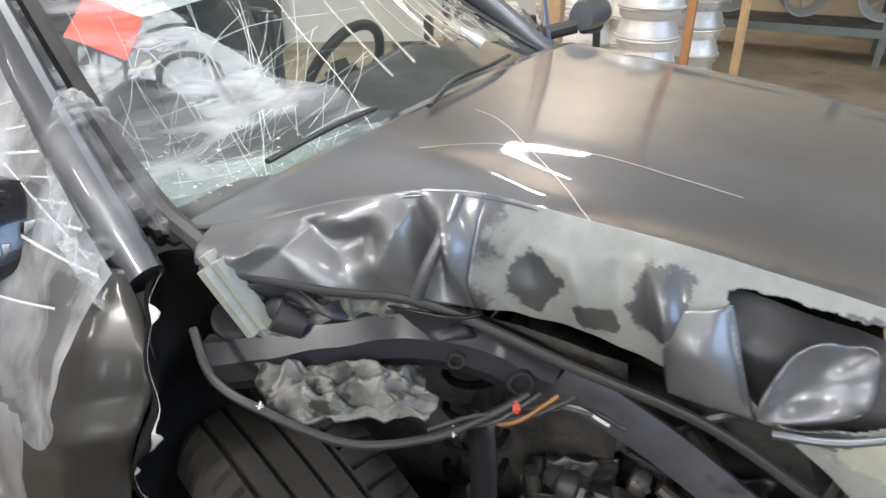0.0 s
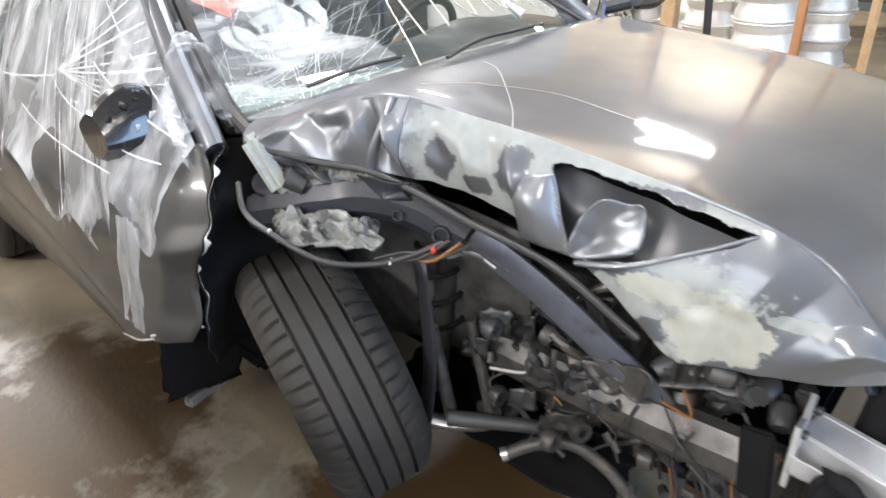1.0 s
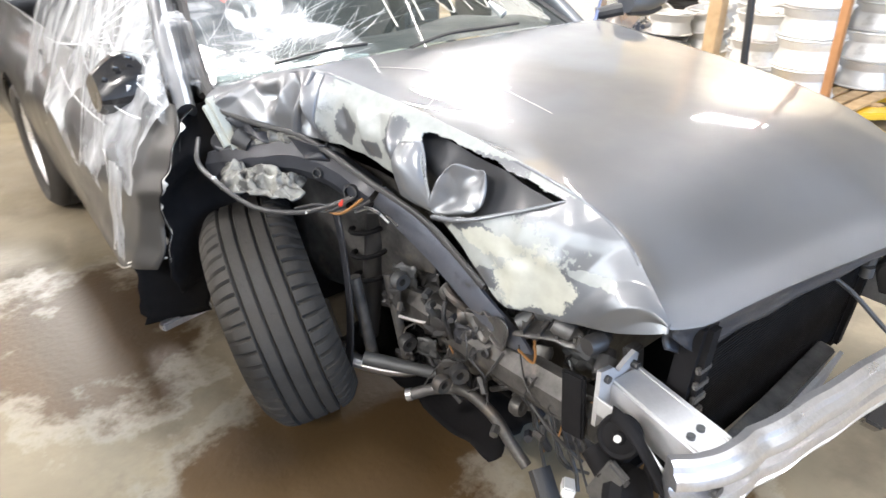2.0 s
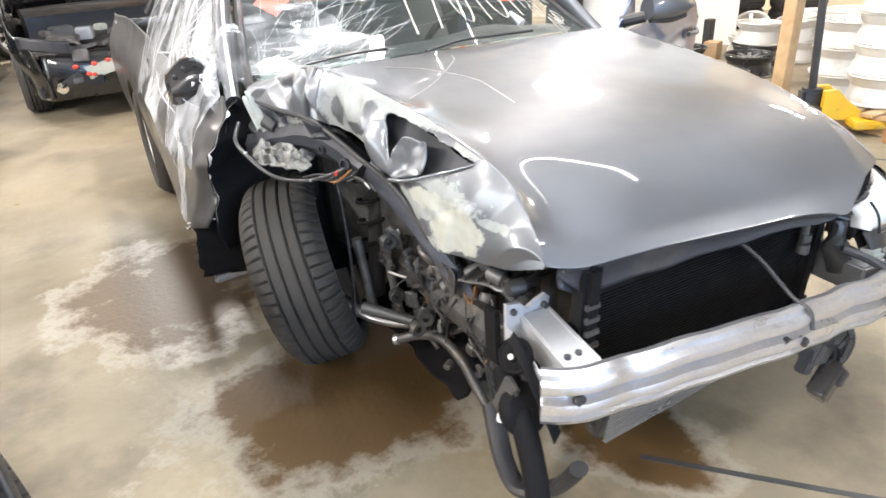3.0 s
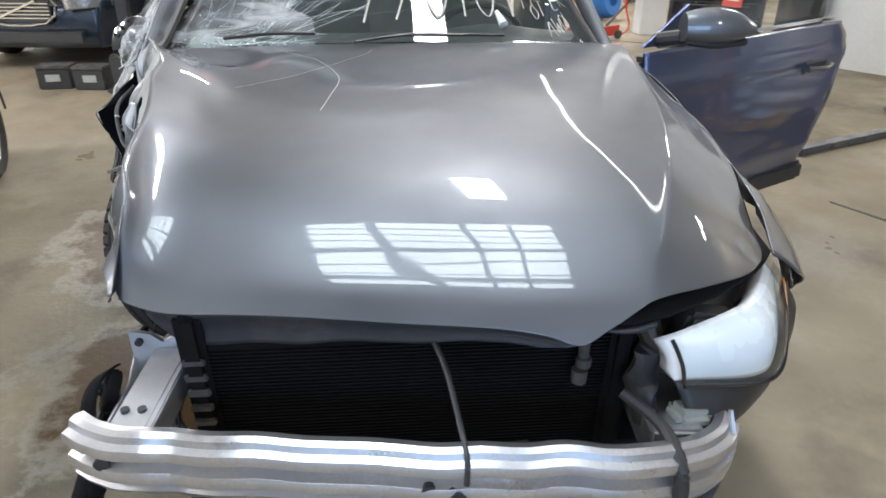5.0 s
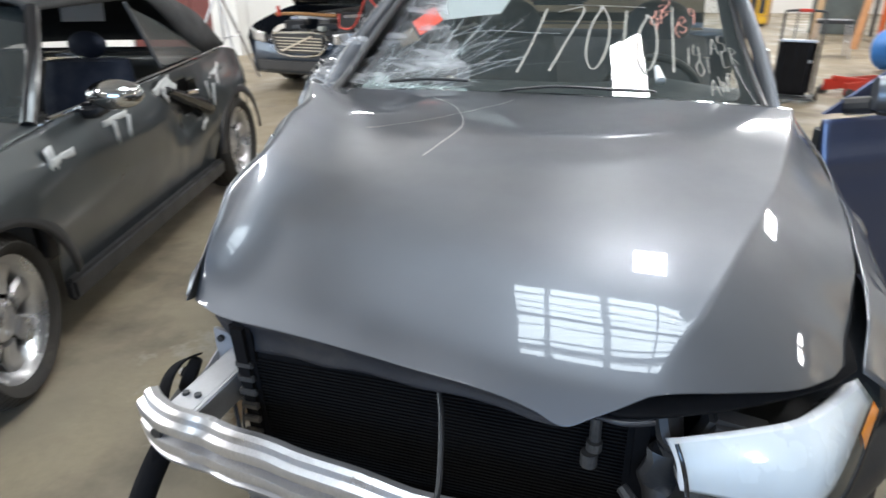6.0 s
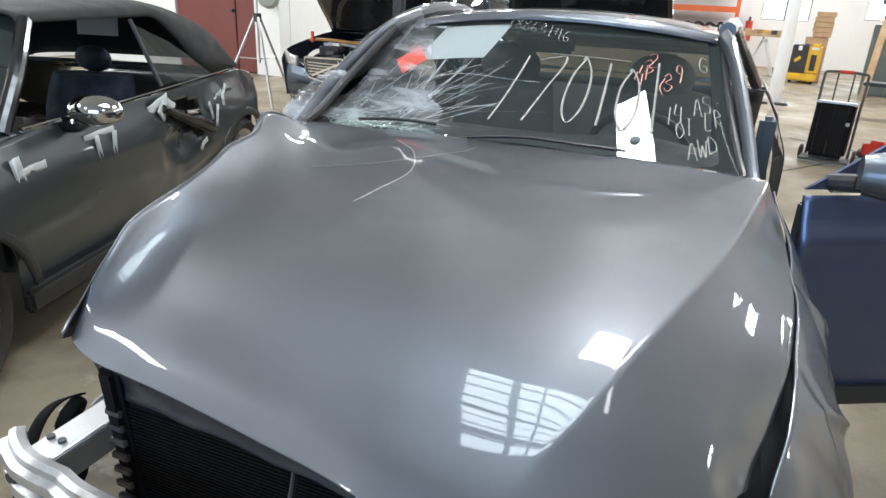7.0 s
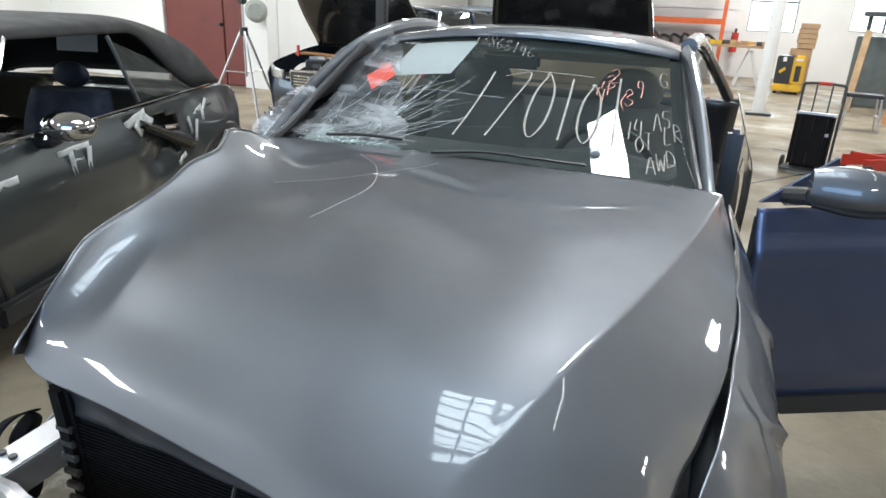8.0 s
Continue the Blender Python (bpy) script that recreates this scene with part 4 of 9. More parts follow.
D1, D2, D3 = [[(0.3, 1), (0.2, 0)]], [[(0, 0.8), (0.3, 1), (0.45, 0.75), (0.1, 0.5), (0.5, 0.3), (0.2, 0), (0, 0.15)]], [[(0.4, 1), (0, 0.45), (0.2, 0), (0.45, 0.25), (0.1, 0.42)]]
D4, D8 = [[(0.1, 1), (0.0, 0.4), (0.5, 0.45)], [(0.4, 0.9), (0.35, 0)]], [[(0.25, 0.5), (0.0, 0.8), (0.25, 1), (0.45, 0.8), (0.0, 0.25), (0.22, 0), (0.45, 0.25), (0.25, 0.5)]]
for i, g in enumerate((D1, D8, D8, D3, D2, D1, D4, D3)):
    strokes(shield, CHALK, g, 0.365 + 0.026 * i, 0.90 - 0.012 * i, 0.035, 0.075, 0.0016)
D5 = [[(0.45, 1), (0.1, 0.95), (0.05, 0.6), (0.4, 0.5), (0.4, 0.1), (0.05, 0.0)]]
D9 = [[(0.4, 0.5), (0.1, 0.6), (0.15, 0.95), (0.42, 0.85), (0.4, 0.4), (0.3, 0)]]
LA = [[(0, 0), (0.25, 1), (0.5, 0)], [(0.1, 0.4), (0.4, 0.4)]]
LW = [[(0, 1), (0.12, 0), (0.25, 0.7), (0.38, 0), (0.5, 1)]]
LD = [[(0.05, 0), (0.05, 1), (0.4, 0.8), (0.45, 0.3), (0.05, 0)]]
LT = [[(0, 1), (0.5, 1)], [(0.25, 1), (0.22, 0)]]
# orange notes run up the glass, white notes lie in rising rows
for i, g in enumerate((D4, D4, D2, [[(0, 0.8), (0.3, 1), (0.45, 0.7), (0.0, 0), (0.5, 0.05)]])):
    strokes(shield, CHALK_RED, g, 0.765 + 0.011 * i, 0.58 + 0.045 * i, 0.045, 0.09, 0.0022)
for i, g in enumerate(([[(0.4, 1), (0.1, 0.5), (0.3, 0)]], D2, [[(0.1, 0.1), (0.15, 0.05)]], D9)):
    strokes(shield, CHALK_RED, g, 0.825 + 0.014 * i, 0.53 + 0.035 * i, 0.04, 0.12, 0.0022)
for row, (u0, v0) in (((D1, D4, None, LA, D5), (0.845, 0.33)), (([[(0.3, 1), (0.05, 0.6), (0.2, 0), (0.5, 0.4), (0.3, 1)]], LT, None, [[(0.1, 1), (0.05, 0), (0.4, 0.05)]], [[(0.1, 0), (0.1, 1), (0.45, 0.75), (0.1, 0.5), (0.5, 0)]]), (0.868, 0.24)), ((LA, LW, LD), (0.893, 0.09))):
    for i, g in enumerate(row):
        if g:
            strokes(shield, CHALK, g, u0 + 0.022 * i, v0 + 0.028 * i, 0.038, 0.125, 0.0024)
strokes(shield, CHALK, [[(0.5, 0.9), (0.2, 1.0), (0, 0.6), (0.1, 0.1), (0.45, 0.1), (0.45, 0.45), (0.25, 0.45)]], 0.93, 0.73, 0.04, 0.10, 0.0024)

b = B()
sheet(b, lambda u, v: shield_point(0.958 + 0.042 * u - 0.05 * (1 - u) * step(0.12, 0.0, v), v) + V((0, 0.003, -0.004)), 5, 40)
sheet(b, lambda u, v: shield_point(0.45 + 0.51 * u, 0.055 * v + 0.02 * step(0.85, 1.0, u) * v) + V((0, 0.003, -0.004)), 30, 3)
part("dark_border", b, BLACK, shield, "black printed border of the glass", smooth=60)

# papers behind the glass, red diamond
def glass_card(u0, u1, v0, v1, material, name, label, lift=-0.012, skew=0.0):
    b = B()
    sheet(b, lambda u, v: shield_point(u0 + (u1 - u0) * u + skew * v, v0 + (v1 - v0) * v) + V((0, -0.6, 0.8)) * lift, 8, 8)
    return part(name, b, material, shield, label)


glass_card(0.10, 0.33, 0.70, 0.94, PAPER, "paper_sheet", "white sheet taped inside the glass", skew=0.04)
b = B()
sheet(b, lambda u, v: shield_point(0.095 + 0.055 * (u + v - 1), 0.68 + 0.10 * (u - v)) + V((0, -0.002, 0.003)), 6, 6)
part("red_card", b, RED_CARD, shield, "red diamond-shaped card")
b = B()
tube(b, [shield_point(0.775, 0.30) + V((0, 0, 0.003)), shield_point(0.782, 0.19) + V((0, 0, 0.003))], 0.009, n=8, k=4, taper=1.9)
part("tape_flap", b, TAPE, shield, "translucent strip of tape")

# seals, pillars, roof
b = B()
sheet(b, lambda u, v: shield_point(0.015 + 0.97 * u, 0.945 + 0.065 * v) + V((0, -0.004, 0.006 + 0.006 * math.sin(math.pi * v))), 40, 4)
part("roof_header", b, PAINT, car, "grey front edge of the roof above the glass", smooth=60, solid=0.004)
b = B()
tube(b, [shield_point(0.0, v / 8) for v in range(9)], 0.012)
tube(b, [shield_point(1.0, v / 8) for v in range(9)], 0.012)
tube(b, [shield_point(u / 12, 1.0) for u in range(13)], 0.010)
part("windshield_seal", b, BLACK, car)


def pillar(pts, w, d, material=PAINT):
    b = B()
    loops = []
    line = smooth_line(pts, 6)
    for i, p in enumerate(line):
        t = (line[min(i + 1, len(line) - 1)] - line[max(i - 1, 0)]).normalized()
        side = V((1, 0, 0)) - t * t.x
        side.normalize()
        back = t.cross(side)
        loops.append([p + side * (w * math.cos(a)) + back * (d * math.sin(a)) for a in (2 * math.pi * k / 14 for k in range(14))])
    return rings(b, loops)


part("pillar", pillar([(0.750, 1.465, 0.955), (0.700, 1.68, 1.120), (0.632, 1.92, 1.290), (0.597, 2.03, 1.335)], 0.019, 0.042), PAINT, car, "grey windshield pillar")
part("pillar", pillar([(-0.815, 1.46, 0.93), (-0.765, 1.66, 1.11), (-0.678, 1.91, 1.282), (-0.605, 2.08, 1.345)], 0.027, 0.042), PAINT, car, "bent windshield pillar on the crushed side")
b = B()
tube(b, [(-0.765, 1.38, 0.975), (-0.745, 1.50, 1.02), (-0.70, 1.68, 1.15), (-0.63, 1.90, 1.31)], 0.016, n=8)
part("pillar_trim", b, BLACK, car, "black trim strip along the pillar")


def roof_point(u, v):
    s = 2 * u - 1
    wide = 0.605 + 0.02 * math.sin(math.pi * v) - 0.03 * v
    x = s * wide
    y = 1.965 + 0.085 * s * s * (1 - v) + 1.25 * v
    z = 1.385 + 0.035 * math.sin(math.pi * min(1, v * 0.9 + 0.08)) - 0.05 * s * s - 0.03 * s ** 8 - 0.09 * v * v
    return V((x, y, z))


b = B()
sheet(b, roof_point, 36, 30)
part("roof", b, PAINT, car, "grey metallic roof panel", smooth=60, solid=0.02, offset=-1)
b = B()
sheet(b, lambda u, v: V(((2 * u - 1) * (0.57 + 0.05 * v), 3.20 + 0.62 * v, 1.29 - 0.30 * v + 0.02 * math.sin(math.pi * v))), 12, 8)
part("rear_window", b, DARK_GLASS, car)

# sound-side fender -----------------------------------------------------------
def arch_low(y, cy, r, sill, cz=0.335):
    d = r * r - (y - cy) ** 2
    return max(sill, cz + math.sqrt(d)) if d > 0 else sill


def left_fender(u, v):
    """Fender pushed outward at its front, with a widening gap beside the hood."""
    y = 0.33 + u * 1.16
    top = curve_y(LEFT_Z, y) - 0.004 + 0.012 * step(0.7, 0.36, y)
    low = max(arch_low(y, 0.80, 0.37, 0.24), 0.70 - 0.9 * (y - 0.33) if y < 0.5 else 0)
    low = min(low, top - 0.02)
    z = low + (top - low) * v
    out = curve_y([(0.33, 0.900), (0.42, 0.930), (0.55, 0.955), (0.80, 0.955), (1.1, 0.930), (1.49, 0.895)], y)
    inner = curve_y(LEFT_X, y) + 0.006 + 0.026 * step(0.72, 0.34, y)
    t = (z - 0.58) / max(0.05, top - 0.58)
    x = out if t < 0 else out + (inner - out) * t ** 2.6
    # soft buckles running down from the upper edge
    k = math.sin(math.pi * min(1, max(0, t)))
    for yy, lean, wd, am in ((0.52, 0.25, 0.035, 0.016), (0.68, -0.30, 0.030, -0.014), (0.84, 0.20, 0.032, 0.014), (0.98, -0.15, 0.028, -0.012)):
        x -= am * k * max(0, 1 - abs(y - yy - lean * (t - 0.5)) / wd)
    x += 0.010 * (abs(bumpy((y, z, 0), 8, 6)) - 0.2) * k + 0.008 * math.exp(-((y - 0.95) / 0.06) ** 2) * math.sin(26 * z)
    return V((x, y, z))


b = B()
sheet(b, left_fender, 90, 40)
part("fender", b, PAINT, car, "creased grey front fender", smooth=50, solid=0.004)
b = B()
cyl(b, (0.60, 0.80, 0.335), (0.60, 0.80, 0.335 + 0.4), 0.05)
sheet(b, lambda u, v: V((0.62 + 0.27 * v, 0.80 - 0.385 * math.cos(math.pi * u), 0.335 + 0.385 * math.sin(math.pi * u))), 24, 4)
part("wheel_liner", b, BLACK, car)


# wheels ------------------------------------------------------------------------
def grooved_tyre(r, rim, w, n=96, detail=True):
    """Tyre about local z, with channels round it and shoulder sipes cut across."""
    b = B()
    xs = []
    for s in range(41):
        t = -1 + 2 * s / 40
        xs.append(t * w * 0.46)
    prof = [(rim, -w * 0.42), (rim + 0.012, -w * 0.5), ((rim + r) / 2, -w * 0.555)]
    tread = []
    for x in xs:
        t = x / (w * 0.46)
        rr = r - 0.022 * abs(t) ** 5
        groove = any(abs(x / w - g) < 0.0115 for g in (-0.25, -0.085, 0.085, 0.25))
        tread.append((rr - (0.013 if groove else 0), x, 2 if abs(t) > 0.62 else 1 if 0.30 < abs(t) < 0.46 else 0))
    loops = []
    for i in range(n * 2 if detail else n):
        a = 2 * math.pi * i / (n * 2 if detail else n)
        loop = [(p[0], p[1]) for p in prof]
        for rr, x, shoulder in tread:
            cut = detail and shoulder == 2 and i % 6 == 0
            loop.append((rr - (0.011 if cut else 0), x))
        loop += [((rim + r) / 2, w * 0.555), (rim + 0.012, w * 0.5), (rim, w * 0.42)]
        loops.append([V((q * math.cos(a), q * math.sin(a), z)) for q, z in loop])
    rows = [[b.verts.new(p) for p in lp] for lp in loops]
    k = len(rows)
    for i in range(k):
        p, q = rows[i], rows[(i + 1) % k]
        for j in range(len(p) - 1):
            b.faces.new((p[j], p[j + 1], q[j + 1], q[j]))
    return b


def rim_mesh(r, w, spokes=7, spoke_w=0.055, face=0.3):
    """Alloy rim about local z with its face at +z."""
    b = B()
    lathe(b, [(r, -w / 2), (r - 0.004, -w / 2 + 0.012), (r - 0.028, -w * 0.3), (r - 0.045, 0), (r - 0.030, w * 0.32), (r - 0.012, w / 2 - 0.012), (r + 0.004, w / 2), (r + 0.006, w / 2 - 0.004), (r - 0.018, w * 0.3), (r - 0.036, 0), (r - 0.018, -w * 0.3), (r + 0.004, -w / 2), (r, -w / 2)], 40)
    zf = w * face
    lathe(b, [(0.001, zf + 0.004), (0.028, zf + 0.004), (0.034, zf), (0.075, zf - 0.004), (0.082, zf - 0.03), (0.001, zf - 0.03)], 24)
    for i in range(spokes):
        m = pose(0, 0, 0, 0, 0, 360 * i / spokes)
        loops = []
        for k in range(6):
            t = k / 5
            q = 0.07 + (r - 0.105) * t + 0.02
            hw = spoke_w * (0.42 + 0.25 * t)
            zz = zf - 0.012 * math.sin(math.pi * t) + 0.010 * t
            loops.append([m @ V((q, -hw, zz - 0.012)), m @ V((q, -hw * 0.7, zz)), m @ V((q, hw * 0.7, zz)), m @ V((q, hw, zz - 0.012)), m @ V((q, hw * 0.6, zz - 0.03)), m @ V((q, -hw * 0.6, zz - 0.03))])
        rings(b, loops)
    for i in range(5):
        a = 2 * math.pi * i / 5
        cyl(b, (0.055 * math.cos(a), 0.055 * math.sin(a), zf - 0.002), (0.055 * math.cos(a), 0.055 * math.sin(a), zf + 0.008), 0.009, n=8)
    return b


def place(b, m):
    b.transform(m)
    return b


def road_wheel(parent, m, r=0.335, rim=0.23, w=0.245, spokes=7, detail=False, rim_mat=None, spoke_w=0.055):
    """A wheel whose outer face looks along m's z axis."""
    t = part("wheel", place(grooved_tyre(r, rim + 0.004, w, detail=detail, n=165 if detail else 72), m), RUBBER, parent, "black tyre")
    part("rim", place(rim_mesh(rim, w * 0.86, spokes, spoke_w), m), rim_mat or ALLOY, t, "silver alloy rim")
    b = B()
    lathe(b, [(0.001, -0.01), (0.165, -0.01), (0.165, 0.0), (0.001, 0.0)], 32)
    part("brake_disc", place(b, m), GRIME, t)
    return t


road_wheel(car, pose(-0.696, 1.312, 0.347, 0, 0, -20.5) @ pose(0, 0, 0, 0, -103, 0), r=0.34, w=0.236, detail=True)
road_wheel(car, pose(0.80, 0.80, 0.335, 0, 90, 0))
road_wheel(car, pose(-0.825, 3.53, 0.335, 0, -90, 0))
road_wheel(car, pose(0.80, 3.53, 0.335, 0, 90, 0))

# crushed side: door skin, sill, quarter panel, torn liner ---------------------
SIDE_LOW = [(1.40, 0.555), (1.50, 0.53), (1.67, 0.455), (2.05, 0.38), (2.3, 0.345), (2.6, 0.30)]
SIDE_PUSH = [(0.30, -0.985), (0.53, -1.028), (0.60, -1.002), (0.75, -0.955), (0.85, -0.912), (0.955, -0.842), (1.0, -0.83)]
SIDE_FRONT = [(0.50, 1.44), (0.55, 1.41), (0.60, 1.398), (0.68, 1.415), (0.76, 1.40), (0.82, 1.385), (0.88, 1.42), (0.955, 1.47)]


def side_skin(u, v):
    """Door and quarter panel of the crushed side: pressed outward low down behind its torn front edge."""
    y = 1.45 + u * 3.11
    belt = 0.955 + 0.06 * step(1.6, 3.6, y) - 0.03 * step(3.8, 4.5, y)
    low = max(curve_y(SIDE_LOW, y), arch_low(y, 3.53, 0.37, 0.30))
    z = low + (belt - low) * v
    front = curve_y(SIDE_FRONT, z) + 0.010 * bumpy((0, z, 0), 13, 3) + 0.004 * bumpy((0, z, 0), 45, 1)
    y = front + (4.56 - front) * u
    x = -0.922 - 0.045 * math.sin(math.pi * min(1, (z - 0.3) / 0.75)) + 0.06 * step(0.75, 1.0, z)
    x -= 0.030 * step(3.1, 2.3, y) * step(0.92, 0.74, z) * step(0.26, 0.42, z)
    x += (curve_y(SIDE_PUSH, z) + 0.040 * step(1.50, 1.396, y) - x) * step(2.5, 1.55, y)
    x += 0.005 * step(2.4, 1.5, y) * bumpy((0, y, z), 5, 2) + 0.004 * bumpy((0, y, z), 2.2, 9)
    # a pressed swage and a shallow fold in the door
    x += 0.010 * math.exp(-((z - 0.50 - 0.10 * (y - 1.9)) / 0.03) ** 2) * step(1.6, 1.9, y) * step(2.9, 2.6, y)
    x -= 0.012 * max(0, 1 - abs(z - 0.70 + 0.18 * (y - 1.7)) / 0.05) * step(2.2, 1.7, y)
    return V((x, y, z))


# this side's dark reflection is put into its paint colour
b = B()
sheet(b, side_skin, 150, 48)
part("side_panel", b, PAINT_SHADED, car, "dusty crushed door and quarter panel with a torn front edge", smooth=50, solid=0.004)
TORN_RIM = [(0.44, -0.93), (0.52, -0.958), (0.595, -0.955), (0.64, -0.938), (0.70, -0.948), (0.76, -0.955), (0.817, -0.950), (0.835, -0.925), (0.86, -0.905), (0.90, -0.862), (0.925, -0.845), (0.945, -0.81)]
TORN_RIM_Y = [(0.44, 1.43), (0.56, 1.39), (0.60, 1.396), (0.68, 1.40), (0.76, 1.36), (0.817, 1.325), (0.86, 1.372), (0.945, 1.44)]


def door_edge(z):
    """Torn rim of the black liner, which stands before the door skin."""
    return V((curve_y(TORN_RIM, z) + 0.006 * bumpy((0, z, 0), 30, 4), curve_y(TORN_RIM_Y, z) + 0.006 * bumpy((0, z, 3), 22, 2), z))


b = B()
sheet(b, lambda u, v: door_edge(0.565 + 0.385 * v) + V((0.002, -0.004, 0)) + V((0.6, -0.5, 0)) * u * (0.0004 + 0.030 * max(0, bumpy((0, v * 5, 0), 3, 1) - 0.10) + 0.010 * math.exp(-((v - 0.60) / 0.06) ** 2)), 3, 70)
part("torn_edge", b, SCRATCH, car, "bright torn edge of the wheel-arch liner", solid=0.0006)
b = B()
tube(b, [(-1.035, 1.52, 0.535), (-0.99, 1.47, 0.555), (-0.96, 1.40, 0.575)], 0.0025, n=6)
tube(b, [(-1.028, 1.52, 0.524), (-1.030, 1.62, 0.476), (-1.022, 1.75, 0.432)], 0.0022, n=6)
part("torn_edge", b, SCRATCH, car)
b = B()
tube(b, [(-0.94, 2.72, 0.32), (-0.955, 2.70, 0.6), (-0.92, 2.68, 0.93)], 0.004, n=5)
part("door_gap", b, BLACK, car)
b = B()
box(b, (-0.80, 2.45, 0.24), (0.10, 1.5, 0.10), bev=0.03)
part("sill", b, PAINT_DUSTY, car, "dented sill under the door")


def torn_liner(u, v):
    """Black liner standing across the arch: u upward, v from the ragged outer rim inward."""
    z = 0.44 + 0.505 * u
    p = door_edge(z).lerp(V((-0.72, 1.42, z)), v)
    p.y += 0.05 * math.sin(math.pi * v) + 0.010 * bumpy((p.x, 0, z), 9, 1)
    return p


b = B()
sheet(b, torn_liner, 44, 14)
part("torn_liner", b, MATT_BLACK, car, "torn black wheel-arch liner", solid=0.004)
b = B()
sheet(b, lambda u, v: V((-1.02 + 0.19 * u + 0.02 * bumpy((u * 3, v * 3, 0), 2), 1.53 - 0.05 * u + 0.06 * v, 0.535 - 0.25 * v + 0.05 * u * (1 - v))), 12, 10)
part("mud_flap", b, MATT_BLACK, car, "black splash panel hanging behind the wheel", solid=0.005)
b = B()
box(b, (-0.90, 1.575, 0.275), (0.17, 0.03, 0.028), (0, 0, 10), bev=0.006)
part("sill_flange", b, ALU, car, "bare metal flange at the end of the sill")
b = B()
sheet(b, lambda u, v: V((-0.85 + 0.19 * v, 1.52 + 0.42 * v + (1.15 - 0.30 * v) * u, 0.955 + 0.37 * v - 0.06 * v * u)), 10, 6)
part("side_window", b, DARK_GLASS, car)
b = B()
tube(b, [(-0.80, 1.55, 0.98), (-0.72, 1.80, 1.22), (-0.635, 2.1, 1.355), (-0.62, 2.6, 1.37), (-0.68, 3.2, 1.25), (-0.76, 3.6, 1.05)], 0.03, n=10)
part("roof_rail", b, PAINT, car)
b = B()
sheet(b, lambda u, v: V(((2 * u - 1) * 0.88, 3.75 + 0.62 * v, 1.03 - 0.05 * v - 0.04 * (2 * u - 1) ** 2)), 14, 6)
sheet(b, lambda u, v: V(((2 * u - 1) * (0.90 - 0.03 * v), 4.40 + 0.06 * math.sin(math.pi * v), 0.95 - 0.62 * v)), 14, 8)
part("boot_lid", b, PAINT, car, smooth=50, solid=0.005)


def left_quarter(u, v):
    y = 2.75 + u * 1.65
    belt = 1.0
    low = arch_low(y, 3.53, 0.37, 0.30)
    z = low + (belt - low) * v
    return V((0.925 + 0.02 * math.sin(math.pi * (z - 0.3) / 0.7) - 0.05 * step(0.8, 1.0, z), y, z))


b = B()
sheet(b, left_quarter, 40, 18)
part("quarter_panel", b, PAINT, car, smooth=50, solid=0.004)
b = B()
tube(b, [(0.60, 2.1, 1.365), (0.62, 2.6, 1.37), (0.68, 3.2, 1.25), (0.80, 3.6, 1.04)], 0.03, n=10)
part("roof_rail", b, PAINT, car)
b = B()
box(b, (0.86, 2.1, 0.20), (0.13, 1.4, 0.14), bev=0.03)
box(b, (0.84, 2.72, 0.62), (0.07, 0.09, 0.75), bev=0.02)
part("sill", b, PAINT, car)

# open door on the sound side ---------------------------------------------------
HINGE = V((0.865, 1.505, 0))
DOOR = Matrix.Translation(HINGE) @ pose(0, 0, 0, 0, 0, 28.5)
door = None


def door_skin(u, v):
    s = u * 1.24
    low = 0.30 + 0.03 * u
    top = 0.955 + 0.02 * u
    z = low + (top - low) * v
    out = -0.03 - 0.045 * math.sin(math.pi * (0.12 + 0.8 * v)) - 0.010 * math.exp(-((v - 0.80) / 0.05) ** 2) - 0.008 * math.exp(-((v - 0.17) / 0.06) ** 2)
    end = 1.24 - 0.10 * step(0.55, 0.0, v) * u + 0.06 * step(0.4, 0.9, v) * u - 0.05 * step(0.9, 1.0, v) * u
    return DOOR @ V((u * end, out, z))


b = B()
sheet(b, door_skin, 40, 40)
door = part("door", b, DOOR_PAINT_TINTED, car, "open grey door with its window up, bluish reflection put into its colour", smooth=60, solid=0.012)
b = B()
box(b, (0.62, 0.045, 0.62), (1.12, 0.07, 0.60), bev=0.02, m=DOOR)
part("door_card", b, DASH, door, "dark inner trim")
b = B()
box(b, (0.61, -0.018, 0.300), (1.17, 0.110, 0.095), bev=0.018, m=DOOR)
part("lower_trim", b, BLACK, door, "black strip along the bottom edge")
b = B()
box(b, (0.66, -0.02, 0.975), (1.14, 0.018, 0.014), (0, -0.9, 0), bev=0.004, m=DOOR)
part("belt_strip", b, CHROME, door, "bright strip along the window ledge")
b = B()
prism(b, [(0.02, 0.965), (0.26, 0.97), (0.24, 1.10)], 0.012, DOOR @ Matrix(((1, 0, 0, 0), (0, 0, 1, -0.015), (0, 1, 0, 0), (0, 0, 0, 1))))
part("mirror_base", b, DOOR_PAINT_TINTED, door, "grey triangle at the window corner, tinted like the door")
b = B()
sheet(b, lambda u, v: DOOR @ V((0.24 - 0.015 * v + u + (-0.30 + 0.30 * (1 - v)) * u * v + 0.10 * v * (1 - u), 0.01, 0.965 + 0.40 * v * (0.28 + 0.72 * step(0.0, 0.75, u)))), 16, 8)
part("door_window", b, GLASS, door)
# mirror
b = B()
m = DOOR @ Matrix.Translation((0.20, -0.155, 1.03)) @ pose(0, 0, 0, 0, 0, -28.5)
loops = []
